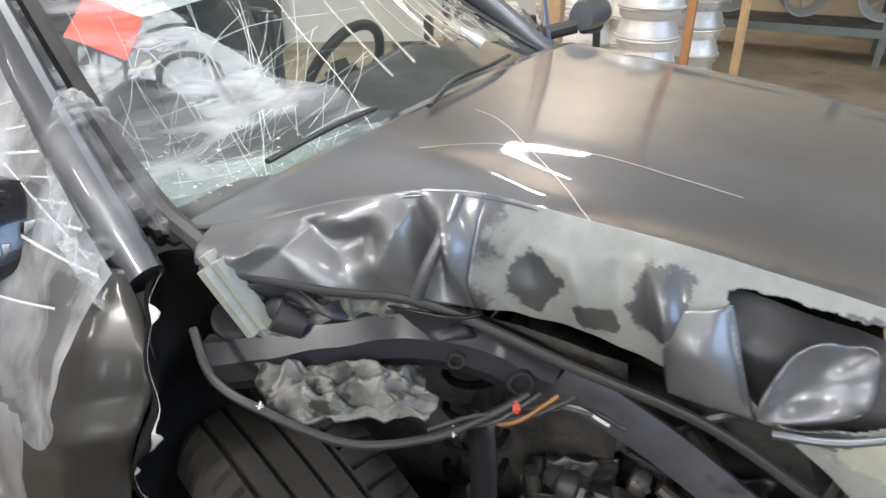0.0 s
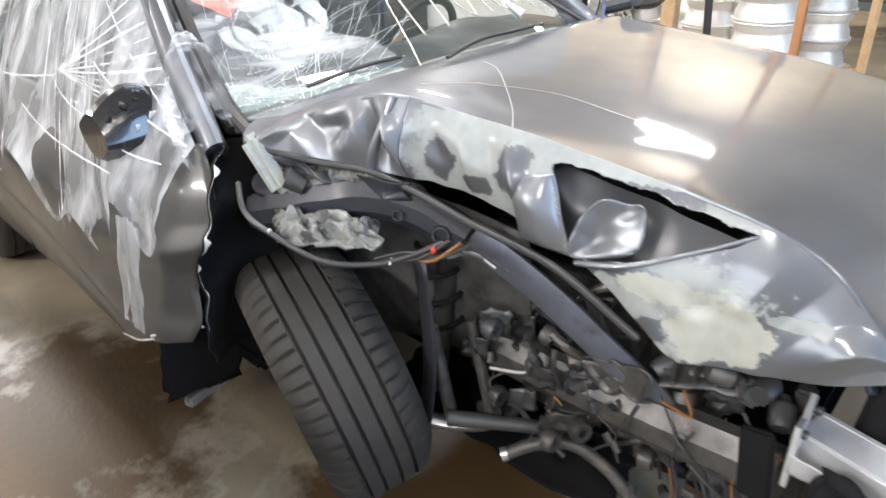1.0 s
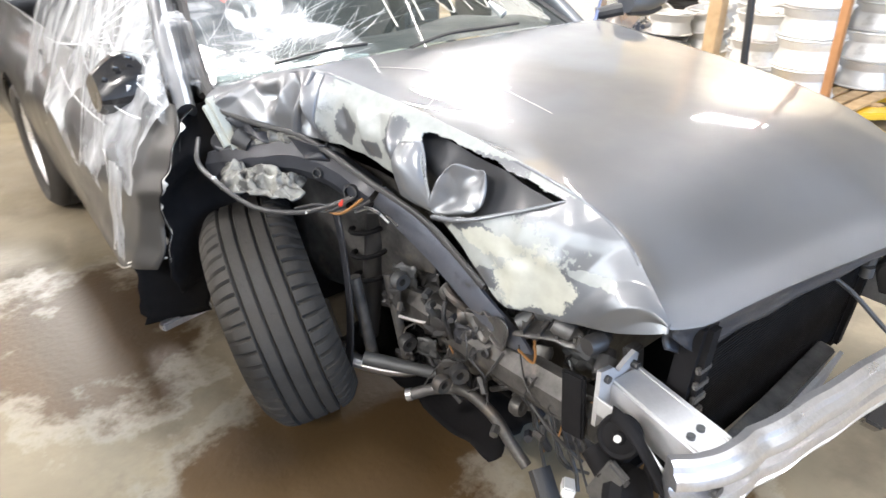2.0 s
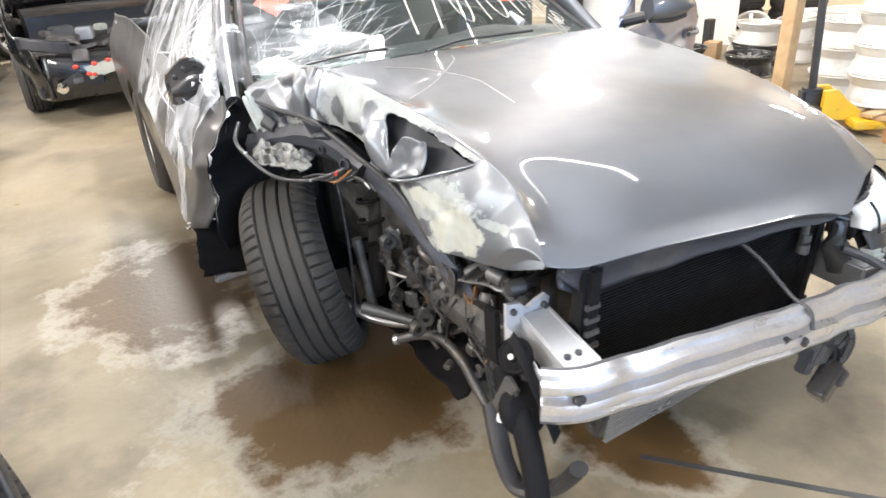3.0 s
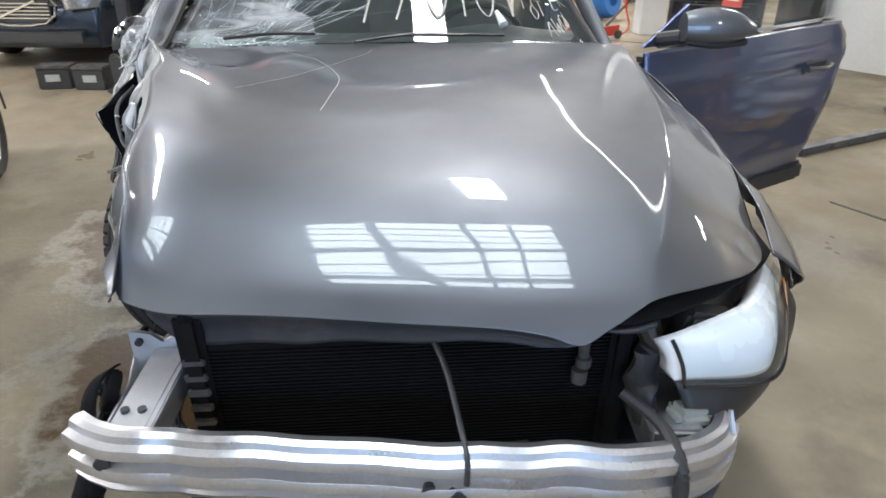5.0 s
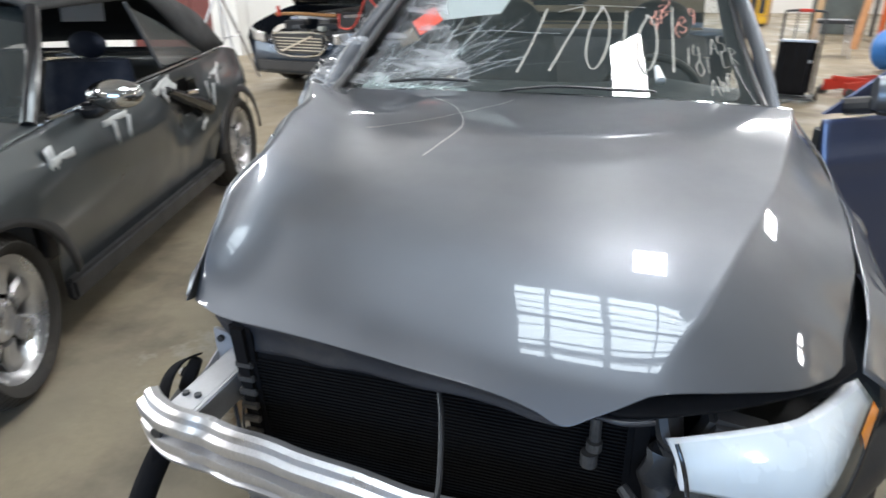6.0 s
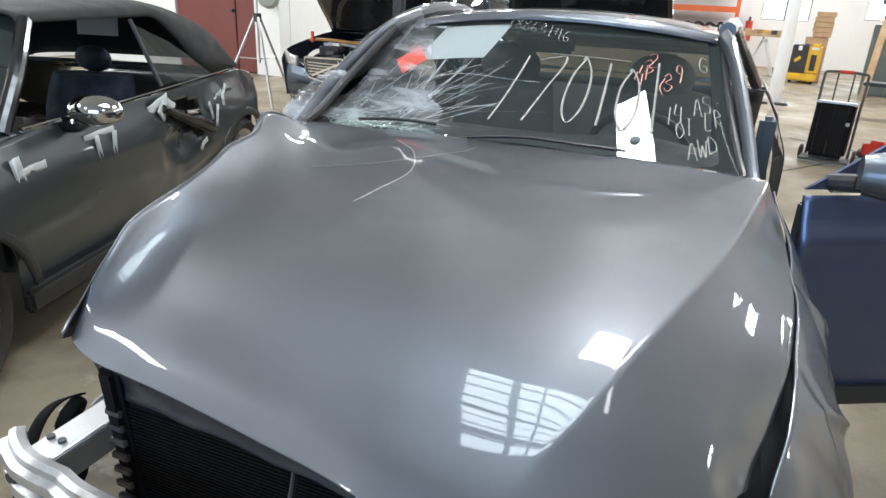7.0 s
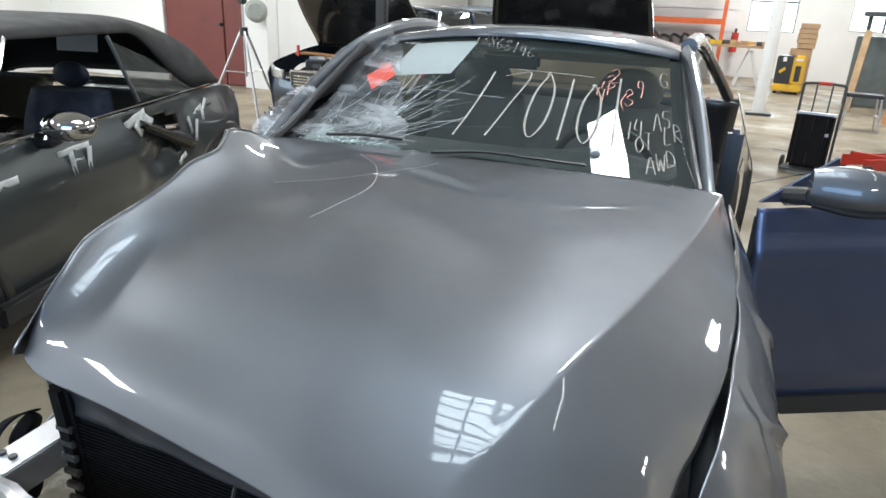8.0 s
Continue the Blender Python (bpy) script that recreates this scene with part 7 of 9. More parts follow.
# ---------------------------------------------------------------- other cars
def car_kit(e, m, L, W, belt, roof, plan, arches, paint, wheel_r=0.31, hood_to=1.15, cabin=(1.1, 3.3), sill=0.22, track=None, hood_open=None, top_mat=None, front=True, glass=None, rim_spokes=7, hood_mat=None):
    """A car body in its own frame: nose at y=0, tail at y=L. belt, roof, plan: tables over y of ledge height, roof height, half width."""
    half = W / 2
    top_mat, glass = top_mat or paint, glass or DARK_GLASS

    def hw(y, z):
        k = curve_y(plan, y) * half
        return k * (1 - 0.07 * step(0.62, 0.28, z) - 0.05 * step(0.70, 1.0, z)) + 0.008 * math.exp(-((z - 0.62) / 0.05) ** 2)

    def side(sgn, name, label=""):
        b = B()

        def f(u, v):
            y = 0.04 + (L - 0.08) * u
            lo = sill
            for a in arches:
                lo = max(lo, arch_low(y, a, wheel_r + 0.045, sill, wheel_r))
            z = lo + (curve_y(belt, y) - lo) * v
            return m @ V((sgn * hw(y, z), y, z))

        sheet(b, f, 90, 18)
        return part(name, b, paint, e, label, smooth=50, solid=0.004)

    body = side(1, "side_panel")
    side(-1, "side_panel")
    b = B()
    sheet(b, lambda u, v: m @ V(((2 * u - 1) * hw(0.02, 0.5), 0.03 + 0.05 * (2 * u - 1) ** 2 - 0.05 * math.sin(math.pi * v) * (1 - 0.4 * (2 * u - 1) ** 2), sill + (curve_y(belt, 0) - sill) * v)), 24, 12)
    part("front_bumper", b, paint, e, smooth=50, solid=0.01)
    b = B()
    sheet(b, lambda u, v: m @ V(((2 * u - 1) * hw(L, 0.5), L - 0.03 + 0.05 * math.sin(math.pi * v) - 0.05 * (2 * u - 1) ** 2, sill + (curve_y(belt, L) - sill) * v)), 16, 8)
    part("rear_bumper", b, paint, e, smooth=50, solid=0.01)
    b = B()
    hinge = V((0, hood_to, curve_y(belt, hood_to) + 0.02))
    tilt = Matrix.Translation(hinge) @ Matrix.Rotation(radians(-(hood_open or 0)), 4, "X") @ Matrix.Translation(-hinge)

    def hood_f(u, v):
        y = 0.03 + (hood_to - 0.03) * v
        s = 2 * u - 1
        return m @ (tilt @ V((s * hw(y, 0.9) * 0.96, y + 0.06 * s * s * (1 - v), curve_y(belt, y) + 0.045 * (1 - s * s) - 0.01)))

    sheet(b, hood_f, 24, 16)
    part("hood", b, hood_mat or paint, e, "raised hood" if hood_open else "", smooth=60, solid=0.02)
    if hood_open:
        b = B()
        sheet(b, lambda u, v: m @ V(((2 * u - 1) * hw(0.5, 0.8) * 0.9, 0.08 + (hood_to - 0.1) * v, 0.60 + 0.06 * bumpy((u * 5, v * 5, L), 1.5))), 24, 16)
        eng = part("engine_bay", b, BLACK, e, "dark cluttered engine bay")
        for _ in range(16):
            c = m @ V((rng.uniform(-0.55, 0.55), rng.uniform(0.15, hood_to - 0.2), rng.uniform(0.64, 0.74)))
            part("engine_part", box(B(), c, (rng.uniform(0.08, 0.25), rng.uniform(0.06, 0.18), rng.uniform(0.04, 0.12)), (0, 0, rng.uniform(-40, 40)), bev=0.01), rng.choice((BLACK, GRIME, ALU, STEEL_DARK, PALE)), eng)
    # cabin
    c0, c1 = cabin
    b = B()

    def roof_f(u, v):
        y = c0 + 0.50 + (c1 - c0 - 0.95) * v
        s = 2 * u - 1
        return m @ V((s * half * 0.70, y, curve_y(roof, y) - 0.05 * s * s - 0.03 * s ** 6))

    sheet(b, roof_f, 20, 20)
    part("roof", b, top_mat, e, smooth=60, solid=0.03, offset=-1)
    ya, yb = c0 + 0.50, c1 - 0.45
    b = B()
    sheet(b, lambda u, v: m @ V(((2 * u - 1) * half * (0.86 - 0.17 * v), c0 + 0.06 * (2 * u - 1) ** 2 + 0.50 * v, curve_y(belt, c0) + (curve_y(roof, ya) - 0.07 - curve_y(belt, c0)) * v)), 12, 6)
    part("windshield", b, glass, e)
    b = B()
    sheet(b, lambda u, v: m @ V(((2 * u - 1) * half * (0.86 - 0.17 * v), c1 - 0.45 * v, curve_y(belt, c1) + (curve_y(roof, yb) - 0.07 - curve_y(belt, c1)) * v)), 12, 6)
    part("rear_window", b, glass, e)
    for sgn in (1, -1):
        for (y0, y1) in ((c0, ya), (c1, yb), ((ya + yb) / 2 + 0.1, (ya + yb) / 2 + 0.1)):
            b = B()
            tube(b, [m @ V((sgn * half * 0.90, y0, curve_y(belt, y0))), m @ V((sgn * half * 0.71, y1, curve_y(roof, y1) - 0.075))], 0.035, n=8, k=2)
            part("pillar", b, top_mat, e)
        b = B()
        sheet(b, lambda u, v: m @ V((sgn * half * (0.895 - 0.18 * v), c0 + 0.05 + 0.45 * v + (c1 - c0 - 0.1 - 0.87 * v) * u, curve_y(belt, (c0 + c1) / 2) + (curve_y(roof, 2) - 0.085 - curve_y(belt, (c0 + c1) / 2)) * v)), 12, 6)
        part("side_window", b, glass, e)
    b = B()
    box(b, (0, L / 2, sill + 0.06), (W * 0.86, L * 0.92, 0.1), m=m)
    box(b, (0, (c0 + c1) / 2, 0.55), (W * 0.78, (c1 - c0) * 0.8, 0.5), m=m)
    part("underbody", b, BLACK, e)
    tr = track or half - 0.10
    for a in arches:
        road_wheel(e, m @ pose(tr, a, wheel_r, 0, 90, 0), wheel_r, wheel_r * 0.68, 0.2, rim_spokes)
        road_wheel(e, m @ pose(-tr, a, wheel_r, 0, -90, 0), wheel_r, wheel_r * 0.68, 0.2, rim_spokes)
    return body


def slab(b, m, c, s, rot=(0, 0, 0), bev=0.006):
    return box(b, c, s, rot, bev, m)


# dark grey convertible with a black canvas top -------------------------------------
MINI = pose(-2.265, -0.24, 0, 0, 0, 15.4)
MINI_UP = MINI @ Matrix.Diagonal((1, 1, 0.94, 1))
mini = thing("small_convertible", MINI.translation + V((-0.5, 1.8, 0)), "dark grey small convertible, black canvas top up, door side torn", "car")
mbelt = [(0, 0.62), (0.12, 0.74), (0.5, 0.86), (1.1, 0.925), (1.4, 0.945), (2.6, 0.965), (3.1, 0.975), (3.45, 0.93), (3.7, 0.80)]
mplan = [(0, 0.80), (0.25, 0.93), (0.7, 1.0), (2.0, 1.0), (3.1, 1.0), (3.5, 0.93), (3.7, 0.84)]


def mini_hw(y, z):
    return 0.845 * curve_y(mplan, y) * (1 - 0.08 * step(0.60, 0.25, z) - 0.07 * step(0.72, 1.0, z)) + 0.03 * math.exp(-((y - 0.66) / 0.34) ** 2 - ((z - 0.55) / 0.2) ** 2) + 0.03 * math.exp(-((y - 3.12) / 0.34) ** 2 - ((z - 0.55) / 0.2) ** 2)


for sgn in (1, -1):
    b = B()

    def f(u, v, sgn=sgn):
        y = 0.05 + 3.6 * u
        lo = max(arch_low(y, 0.66, 0.365, 0.26, 0.308), arch_low(y, 3.12, 0.365, 0.26, 0.308))
        z = lo + (curve_y(mbelt, y) - lo) * v
        x = mini_hw(y, z)
        if sgn > 0:
            x -= 0.06 * math.exp(-((y - 2.35) / 0.22) ** 2 - ((z - 0.66) / 0.16) ** 2) + 0.012 * bumpy((y, z, 0), 7, 2) * step(1.8, 2.3, y) * step(3.0, 2.6, y)
        return MINI_UP @ V((sgn * x, y, z))

    sheet(b, f, 130, 30)
    if sgn > 0:
        inv = MINI_UP.inverted()
        gone = [q for q in b.faces if (lambda c: 2.03 < c.y < 2.56 and 0.90 - 0.52 * (c.y - 2.03) + 0.02 * bumpy(c, 14) < c.z < 0.92 - 0.10 * (c.y - 2.03) + 0.02 * bumpy(c, 17))(inv @ q.calc_center_median())]
        bmesh.ops.delete(b, geom=gone, context="FACES")
    part("side_panel", b, MINI_PAINT, mini, "dusty dark paint, torn open behind the door" if sgn > 0 else "", smooth=50, solid=0.004)
b = B()
sheet(b, lambda u, v: MINI_UP @ V((0.70, 2.12 + 0.62 * u, 0.52 + 0.42 * v)), 6, 6)
part("door_cavity", b, BLACK, mini)
b = B()
sheet(b, lambda u, v: MINI_UP @ V((0.80 + 0.05 * math.sin(math.pi * v) + 0.03 * u, 2.16 + 0.42 * u + 0.10 * v * u, 0.90 - 0.14 * u - 0.15 * v * (0.35 + 0.65 * u))), 14, 10)
part("torn_panel", b, BLACK_GLOSS, mini, "torn black panel standing out of the door", solid=0.006)
b = B()
sheet(b, lambda u, v: MINI_UP @ V(((2 * u - 1) * mini_hw(0.06 + 1.1 * v, 0.9) * 0.98, 0.05 + 0.10 * (2 * u - 1) ** 2 * (1 - v) + 1.12 * v, curve_y(mbelt, 0.06 + 1.1 * v) + 0.05 * (1 - (2 * u - 1) ** 2))), 24, 20)
part("hood", b, MINI_PAINT, mini, smooth=60, solid=0.01)
b = B()
sheet(b, lambda u, v: MINI_UP @ V(((2 * u - 1) * 0.68, 0.03 + 0.10 * (2 * u - 1) ** 2, 0.24 + 0.42 * v)), 14, 8)
part("front_bumper", b, MINI_PAINT, mini, smooth=60, solid=0.02)
b = B()
sheet(b, lambda u, v: MINI_UP @ V(((2 * u - 1) * 0.70, 3.66 - 0.10 * (2 * u - 1) ** 2 + 0.03 * math.sin(math.pi * v), 0.26 + 0.58 * v)), 14, 8)
sheet(b, lambda u, v: MINI_UP @ V(((2 * u - 1) * 0.74, 3.12 + 0.52 * v - 0.06 * (2 * u - 1) ** 2, 0.975 - 0.12 * v * v)), 14, 8)
part("tail", b, MINI_PAINT, mini, smooth=60, solid=0.02)


def canvas(u, v):
    """Soft top: v from the windshield header to the tail, u round from side to side."""
    a = math.pi * u
    y = 1.50 + 1.80 * v
    base = 1.335 - (0.36 * step(0.55, 0.80, v))
    crown = curve_y([(0, 1.395), (0.25, 1.412), (0.55, 1.418), (0.75, 1.408), (0.86, 1.340), (0.93, 1.20), (1.0, 1.01)], v)
    c, s = math.cos(a), math.sin(a)
    x = math.copysign(abs(c) ** 0.55, c) * (0.60 + 0.14 * step(0.52, 0.82, v) * (1 - s ** 2))
    z = base + (crown - base) * s ** 0.55
    return MINI_UP @ V((x, y + 0.10 * step(0.7, 1.0, v) * s, z))


b = B()
sheet(b, canvas, 44, 44)
part("canvas_top", b, SOFT_TOP, mini, "black canvas roof", smooth=60, solid=0.015)
for sgn in (1, -1):
    b = B()
    tube(b, [MINI_UP @ V((sgn * 0.755, 1.12, 0.935)), MINI_UP @ V((sgn * 0.70, 1.33, 1.16)), MINI_UP @ V((sgn * 0.62, 1.52, 1.345))], 0.030, n=10)
    part("windshield_pillar", b, BLACK_GLOSS, mini, "black windshield pillar")
    b = B()
    tube(b, [MINI_UP @ V((sgn * 0.66, 2.22, 1.33)), MINI_UP @ V((sgn * 0.765, 2.27, 0.975))], 0.011, n=8, k=2)
    part("quarter_bar", b, STEEL_DARK, mini)
    b = B()
    sheet(b, lambda u, v: MINI_UP @ V((sgn * (0.765 - 0.10 * v), 2.27 - 0.05 * v + (0.60 - 0.20 * v) * u, 0.98 + 0.33 * v * (1 - 0.4 * u))), 8, 6)
    part("quarter_window", b, DARK_GLASS, mini)
    b = B()
    tube(b, [MINI_UP @ V((sgn * 0.79, 1.18, 0.945)), MINI_UP @ V((sgn * 0.80, 2.0, 0.958)), MINI_UP @ V((sgn * 0.80, 3.05, 0.985))], 0.010, n=8)
    part("belt_strip", b, CHROME, mini, "thin chrome belt line")
b = B()
sheet(b, lambda u, v: MINI_UP @ V(((2 * u - 1) * (0.73 - 0.13 * v), 1.05 + 0.09 * (2 * u - 1) ** 2 + 0.44 * v, 0.945 + 0.41 * v)), 14, 8)
ms = part("windshield", b, DARK_GLASS, mini, "dark windshield with white hand-painted notes")
for k in range(9):
    u0, v0 = 0.55 + 0.13 * (k % 3), 0.25 + 0.22 * (k // 3)
    b = B()
    pts = [(u0 + rng.uniform(-0.05, 0.05), v0 + rng.uniform(-0.08, 0.08)) for _ in range(5)]
    tube(b, [MINI_UP @ V(((2 * u - 1) * (0.73 - 0.13 * v), 1.05 + 0.09 * (2 * u - 1) ** 2 + 0.44 * v - 0.006, 0.95 + 0.41 * v)) for u, v in pts], 0.004, n=5, k=3)
    part("marking", b, CHALK, ms)
b = B()
box(b, (0, 2.0, 0.45), (1.25, 1.6, 0.35), m=MINI_UP, bev=0.03)
box(b, (0, 1.35, 0.86), (1.25, 0.25, 0.16), m=MINI_UP, bev=0.03)
part("cabin_interior", b, BLACK, mini)
for x in (0.36, -0.36):
    b = B()
    loops = []
    for k in range(10):
        t = k / 9
        w = 0.235 * (0.80 + 0.28 * math.sin(math.pi * (0.1 + 0.75 * t)))
        loops.append([MINI_UP @ V((x + math.copysign(abs(math.cos(a)) ** 0.6, math.cos(a)) * w, 2.18 + 0.13 * t + 0.085 * math.sin(a), 0.56 + 0.46 * t)) for a in (2 * math.pi * q / 20 for q in range(20))])
    rings(b, loops)
    st2 = part("seat", b, CLOTH_BLUE, mini, "dark blue seat", smooth=60)
    part("headrest", ball(B(), MINI_UP @ V((x, 2.33, 1.10)), (0.24, 0.11, 0.14), 18), CLOTH_BLUE, st2, smooth=60)
road_wheel(mini, MINI @ pose(0.745, 0.66, 0.308, 0, 90, 8), 0.308, 0.222, 0.205, 7, True, spoke_w=0.085)
road_wheel(mini, MINI @ pose(0.745, 3.12, 0.308, 0, 90, 0), 0.308, 0.222, 0.205, 7, spoke_w=0.085)
road_wheel(mini, MINI @ pose(-0.745, 0.66, 0.308, 0, -90, 0), 0.308, 0.222, 0.205, 7)
road_wheel(mini, MINI @ pose(-0.745, 3.12, 0.308, 0, -90, 0), 0.308, 0.222, 0.205, 7)
for cy in (0.66, 3.12):
    b = B()
    for r0, r1 in ((0.362, 0.415),):
        sheet(b, lambda u, v: MINI_UP @ V((mini_hw(cy, 0.5) + 0.006 - 0.012 * v, cy - (r0 + (r1 - r0) * v) * math.cos(math.pi * (0.03 + 0.94 * u)), 0.308 + (r0 + (r1 - r0) * v) * math.sin(math.pi * (0.03 + 0.94 * u)))), 28, 3)
    part("arch_trim", b, BLACK, mini, "black plastic wheel-arch trim", solid=0.012)
b = B()
box(b, (0.815, 1.89, 0.255), (0.05, 1.75, 0.10), (0, 0, 0), 0.015, MINI_UP)
part("sill_trim", b, BLACK, mini, "black sill trim")
b = B()
ball(b, MINI_UP @ V((0.94, 1.43, 0.995)), (0.235, 0.16, 0.125), 22, (0, 0, 15.4))
mmir = part("door_mirror", b, CHROME, mini, "chrome door mirror", smooth=80)
b = B()
tube(b, [MINI_UP @ V((0.80, 1.42, 0.925)), MINI_UP @ V((0.86, 1.41, 0.93)), MINI_UP @ V((0.91, 1.42, 0.96))], 0.035, n=10, taper=0.8)
part("mirror_foot", b, BLACK_GLOSS, mmir)
b = B()
box(b, (0.835, 1.02, 0.70), (0.02, 0.17, 0.045), (18, 0, 3), 0.008, MINI_UP)
part("side_scuttle", b, CHROME, mini, "chrome side scuttle")
b = B()
tube(b, [MINI_UP @ V((0.845, 2.36, 0.82)), MINI_UP @ V((0.865, 2.44, 0.815)), MINI_UP @ V((0.845, 2.50, 0.81))], 0.012, n=8)
part("door_handle", b, CHROME, mini)
b = B()
lathe(b, [(0.075, 0.0), (0.08, 0.004), (0.075, 0.008), (0.001, 0.008)], 28, MINI_UP @ pose(0.815, 2.98, 0.80, 0, 88, 0))
part("fuel_flap", b, MINI_PAINT, mini, "round fuel flap")
for (y, z, w, h, r) in ((1.14, 0.80, 0.16, 0.035, 4), (1.07, 0.80, 0.05, 0.13, 12), (1.60, 0.85, 0.22, 0.03, 2), (1.56, 0.79, 0.03, 0.12, 8), (1.68, 0.79, 0.03, 0.12, -6), (2.14, 0.90, 0.20, 0.05, 15), (2.16, 0.86, 0.08, 0.09, 40), (2.25, 0.88, 0.10, 0.05, -30), (2.80, 0.85, 0.12, 0.03, 25), (2.84, 0.80, 0.03, 0.14, 10), (2.72, 0.74, 0.03, 0.14, -12), (2.66, 0.78, 0.025, 0.12, 20), (2.90, 0.87, 0.03, 0.10, -35), (2.52, 0.60, 0.10, 0.03, 30)):
    b = B()
    sheet(b, lambda u, v: MINI_UP @ (Matrix.Translation((mini_hw(y, z) + 0.006, y, z)) @ Matrix.Rotation(radians(r), 4, "X") @ V((0.004 * math.sin(9 * u), (u - 0.5) * w, (v - 0.5) * h))), 6, 3)
    part("tape", b, TAPE, mini, "whitish scrap of tape", solid=0.002)
b = B()
sheet(b, lambda u, v: MINI_UP @ V((0.0 + 0.26 * u, 2.75 + 0.02 * v, 1.19 + 0.13 * v)), 4, 4)
part("paper", b, PAPER, mini, "white paper seen through the cabin")

# navy saloon with raised hood --------------------------------------------------------
NAVY = pose(-3.49, 6.085, 0, 0, 0, -6.9)
navy = thing("navy_saloon", NAVY.translation + V((0.7, 2.2, 0)), "dark navy saloon with its hood raised, parked nose out", "car")
nbelt = [(0, 0.60), (0.15, 0.70), (0.6, 0.80), (1.2, 0.90), (2.5, 0.95), (3.8, 0.97), (4.6, 0.90)]
nroof = [(1.2, 1.40), (2.2, 1.46), (3.2, 1.42), (4.0, 1.2)]
nplan = [(0, 0.80), (0.3, 0.94), (0.8, 1.0), (3.8, 1.0), (4.4, 0.92), (4.7, 0.82)]
car_kit(navy, NAVY, 4.7, 1.84, nbelt, nroof, nplan, (0.92, 3.65), NAVY_PAINT, 0.32, 1.15, (1.15, 3.7), hood_open=62, hood_mat=BLACK_PAINT)
b = B()
for i in range(5):
    slab(b, NAVY, (0, -0.035, 0.50 + 0.033 * i), (0.62, 0.02, 0.012))
g = part("grille", b, CHROME, navy, "chrome-barred grille")
b = B()
tube(b, [NAVY @ V(p) for p in ((-0.34, -0.035, 0.68), (0.34, -0.035, 0.68), (0.26, -0.045, 0.46), (-0.26, -0.045, 0.46), (-0.34, -0.035, 0.68))], 0.014, n=8, k=3)
part("grille_frame", b, CHROME, g)
b = B()
beam(b, NAVY @ V((-0.22, -0.05, 0.49)), NAVY @ V((0.20, -0.05, 0.66)), 0.03, 0.02)
part("badge_bar", b, CHROME, g)
b = B()
slab(b, NAVY, (0, -0.028, 0.57), (0.64, 0.012, 0.22))
part("grille_back", b, BLACK, g)
for sgn in (1, -1):
    b = B()
    sheet(b, lambda u, v: NAVY @ V((sgn * (0.46 + 0.36 * u), -0.02 + 0.20 * u * u, 0.575 + 0.02 * u + (0.105 + 0.02 * u) * v)), 10, 6)
    part("headlight", b, ALLOY, navy, "clear headlight", solid=0.03)
b = B()
slab(b, NAVY, (0, -0.05, 0.33), (1.2, 0.03, 0.12), bev=0.02)
part("lower_grille", b, BLACK, navy)
b = B()
for k in range(12):
    c = NAVY @ V((rng.uniform(-0.6, 0.6), rng.uniform(0.15, 0.7), 0.80 + rng.uniform(0, 0.05)))
    box(b, c, (rng.uniform(0.05, 0.3), rng.uniform(0.03, 0.1), 0.03), (0, 0, rng.uniform(-60, 60)), bev=0.006)
tagged(part("loose_tools", b, ALU, navy, "loose parts lying in the engine bay"), kind="stuff")
b = B()
tube(b, [NAVY @ V((-0.45, 0.2, 0.86)), NAVY @ V((-0.1, 0.1, 0.88)), NAVY @ V((0.4, 0.15, 0.86))], 0.02, n=8)
part("trim_piece", b, COPPER, navy, "tan trim piece across the engine bay")
b = B()
box(b, NAVY @ V((-0.35, 0.12, 0.90)), (0.03, 0.03, 0.12), bev=0.005)
part("red_clamp", b, RED_PLASTIC, navy, "red clamp")

# black wreck, nose open --------------------------------------------------------------
WRECK = pose(-0.72, 5.80, 0, 0, 0, 3)
wreck = thing("black_wreck", WRECK.translation + V((0, 2.2, 0)), "black car with stripped nose and raised black hood", "car")
car_kit(wreck, WRECK, 4.6, 1.82, nbelt, nroof, nplan, (0.90, 3.6), BLACK_PAINT, 0.32, 1.15, (1.15, 3.7), hood_open=66)
for sgn in (1, -1):
    b = B()
    sheet(b, lambda u, v: WRECK @ V((sgn * (0.48 + 0.36 * u), -0.05 + 0.24 * u * u, 0.60 + 0.06 * u + 0.10 * v)), 10, 6)
    part("headlight", b, SMOKED, wreck, "clear headlight", solid=0.03)
    b = B()
    lathe(b, [(0.05, 0), (0.045, 0.012), (0.001, 0.02)], 16, WRECK @ pose(sgn * 0.62, -0.06, 0.34, 95, 0, 0))
    part("fog_lamp", b, CHROME, wreck)
for k in range(26):
    c = WRECK @ V((rng.uniform(-0.7, 0.7), rng.uniform(-0.08, 0.0), rng.uniform(0.36, 0.70)))
    b = box(B(), c, (rng.uniform(0.06, 0.28), 0.04, rng.uniform(0.02, 0.10)), (rng.uniform(-20, 20), rng.uniform(-30, 30), rng.uniform(-20, 20)), bev=0.008)
    part("nose_part", b, rng.choice((BLACK, BLACK_GLOSS, GRIME, STEEL_DARK, ALU)), wreck)
for k in range(5):
    c = WRECK @ V((rng.uniform(-0.5, -0.1), -0.10, rng.uniform(0.42, 0.58)))
    part("red_lens", ball(B(), c, (0.05, 0.03, 0.04), 8), RED_PLASTIC, wreck, "red broken lens")
b = B()
slab(b, WRECK, (-0.25, -0.10, 0.47), (0.32, 0.012, 0.11), (0, -12, 0))
part("blank_plate", b, PALE, wreck, "blank grey plate")

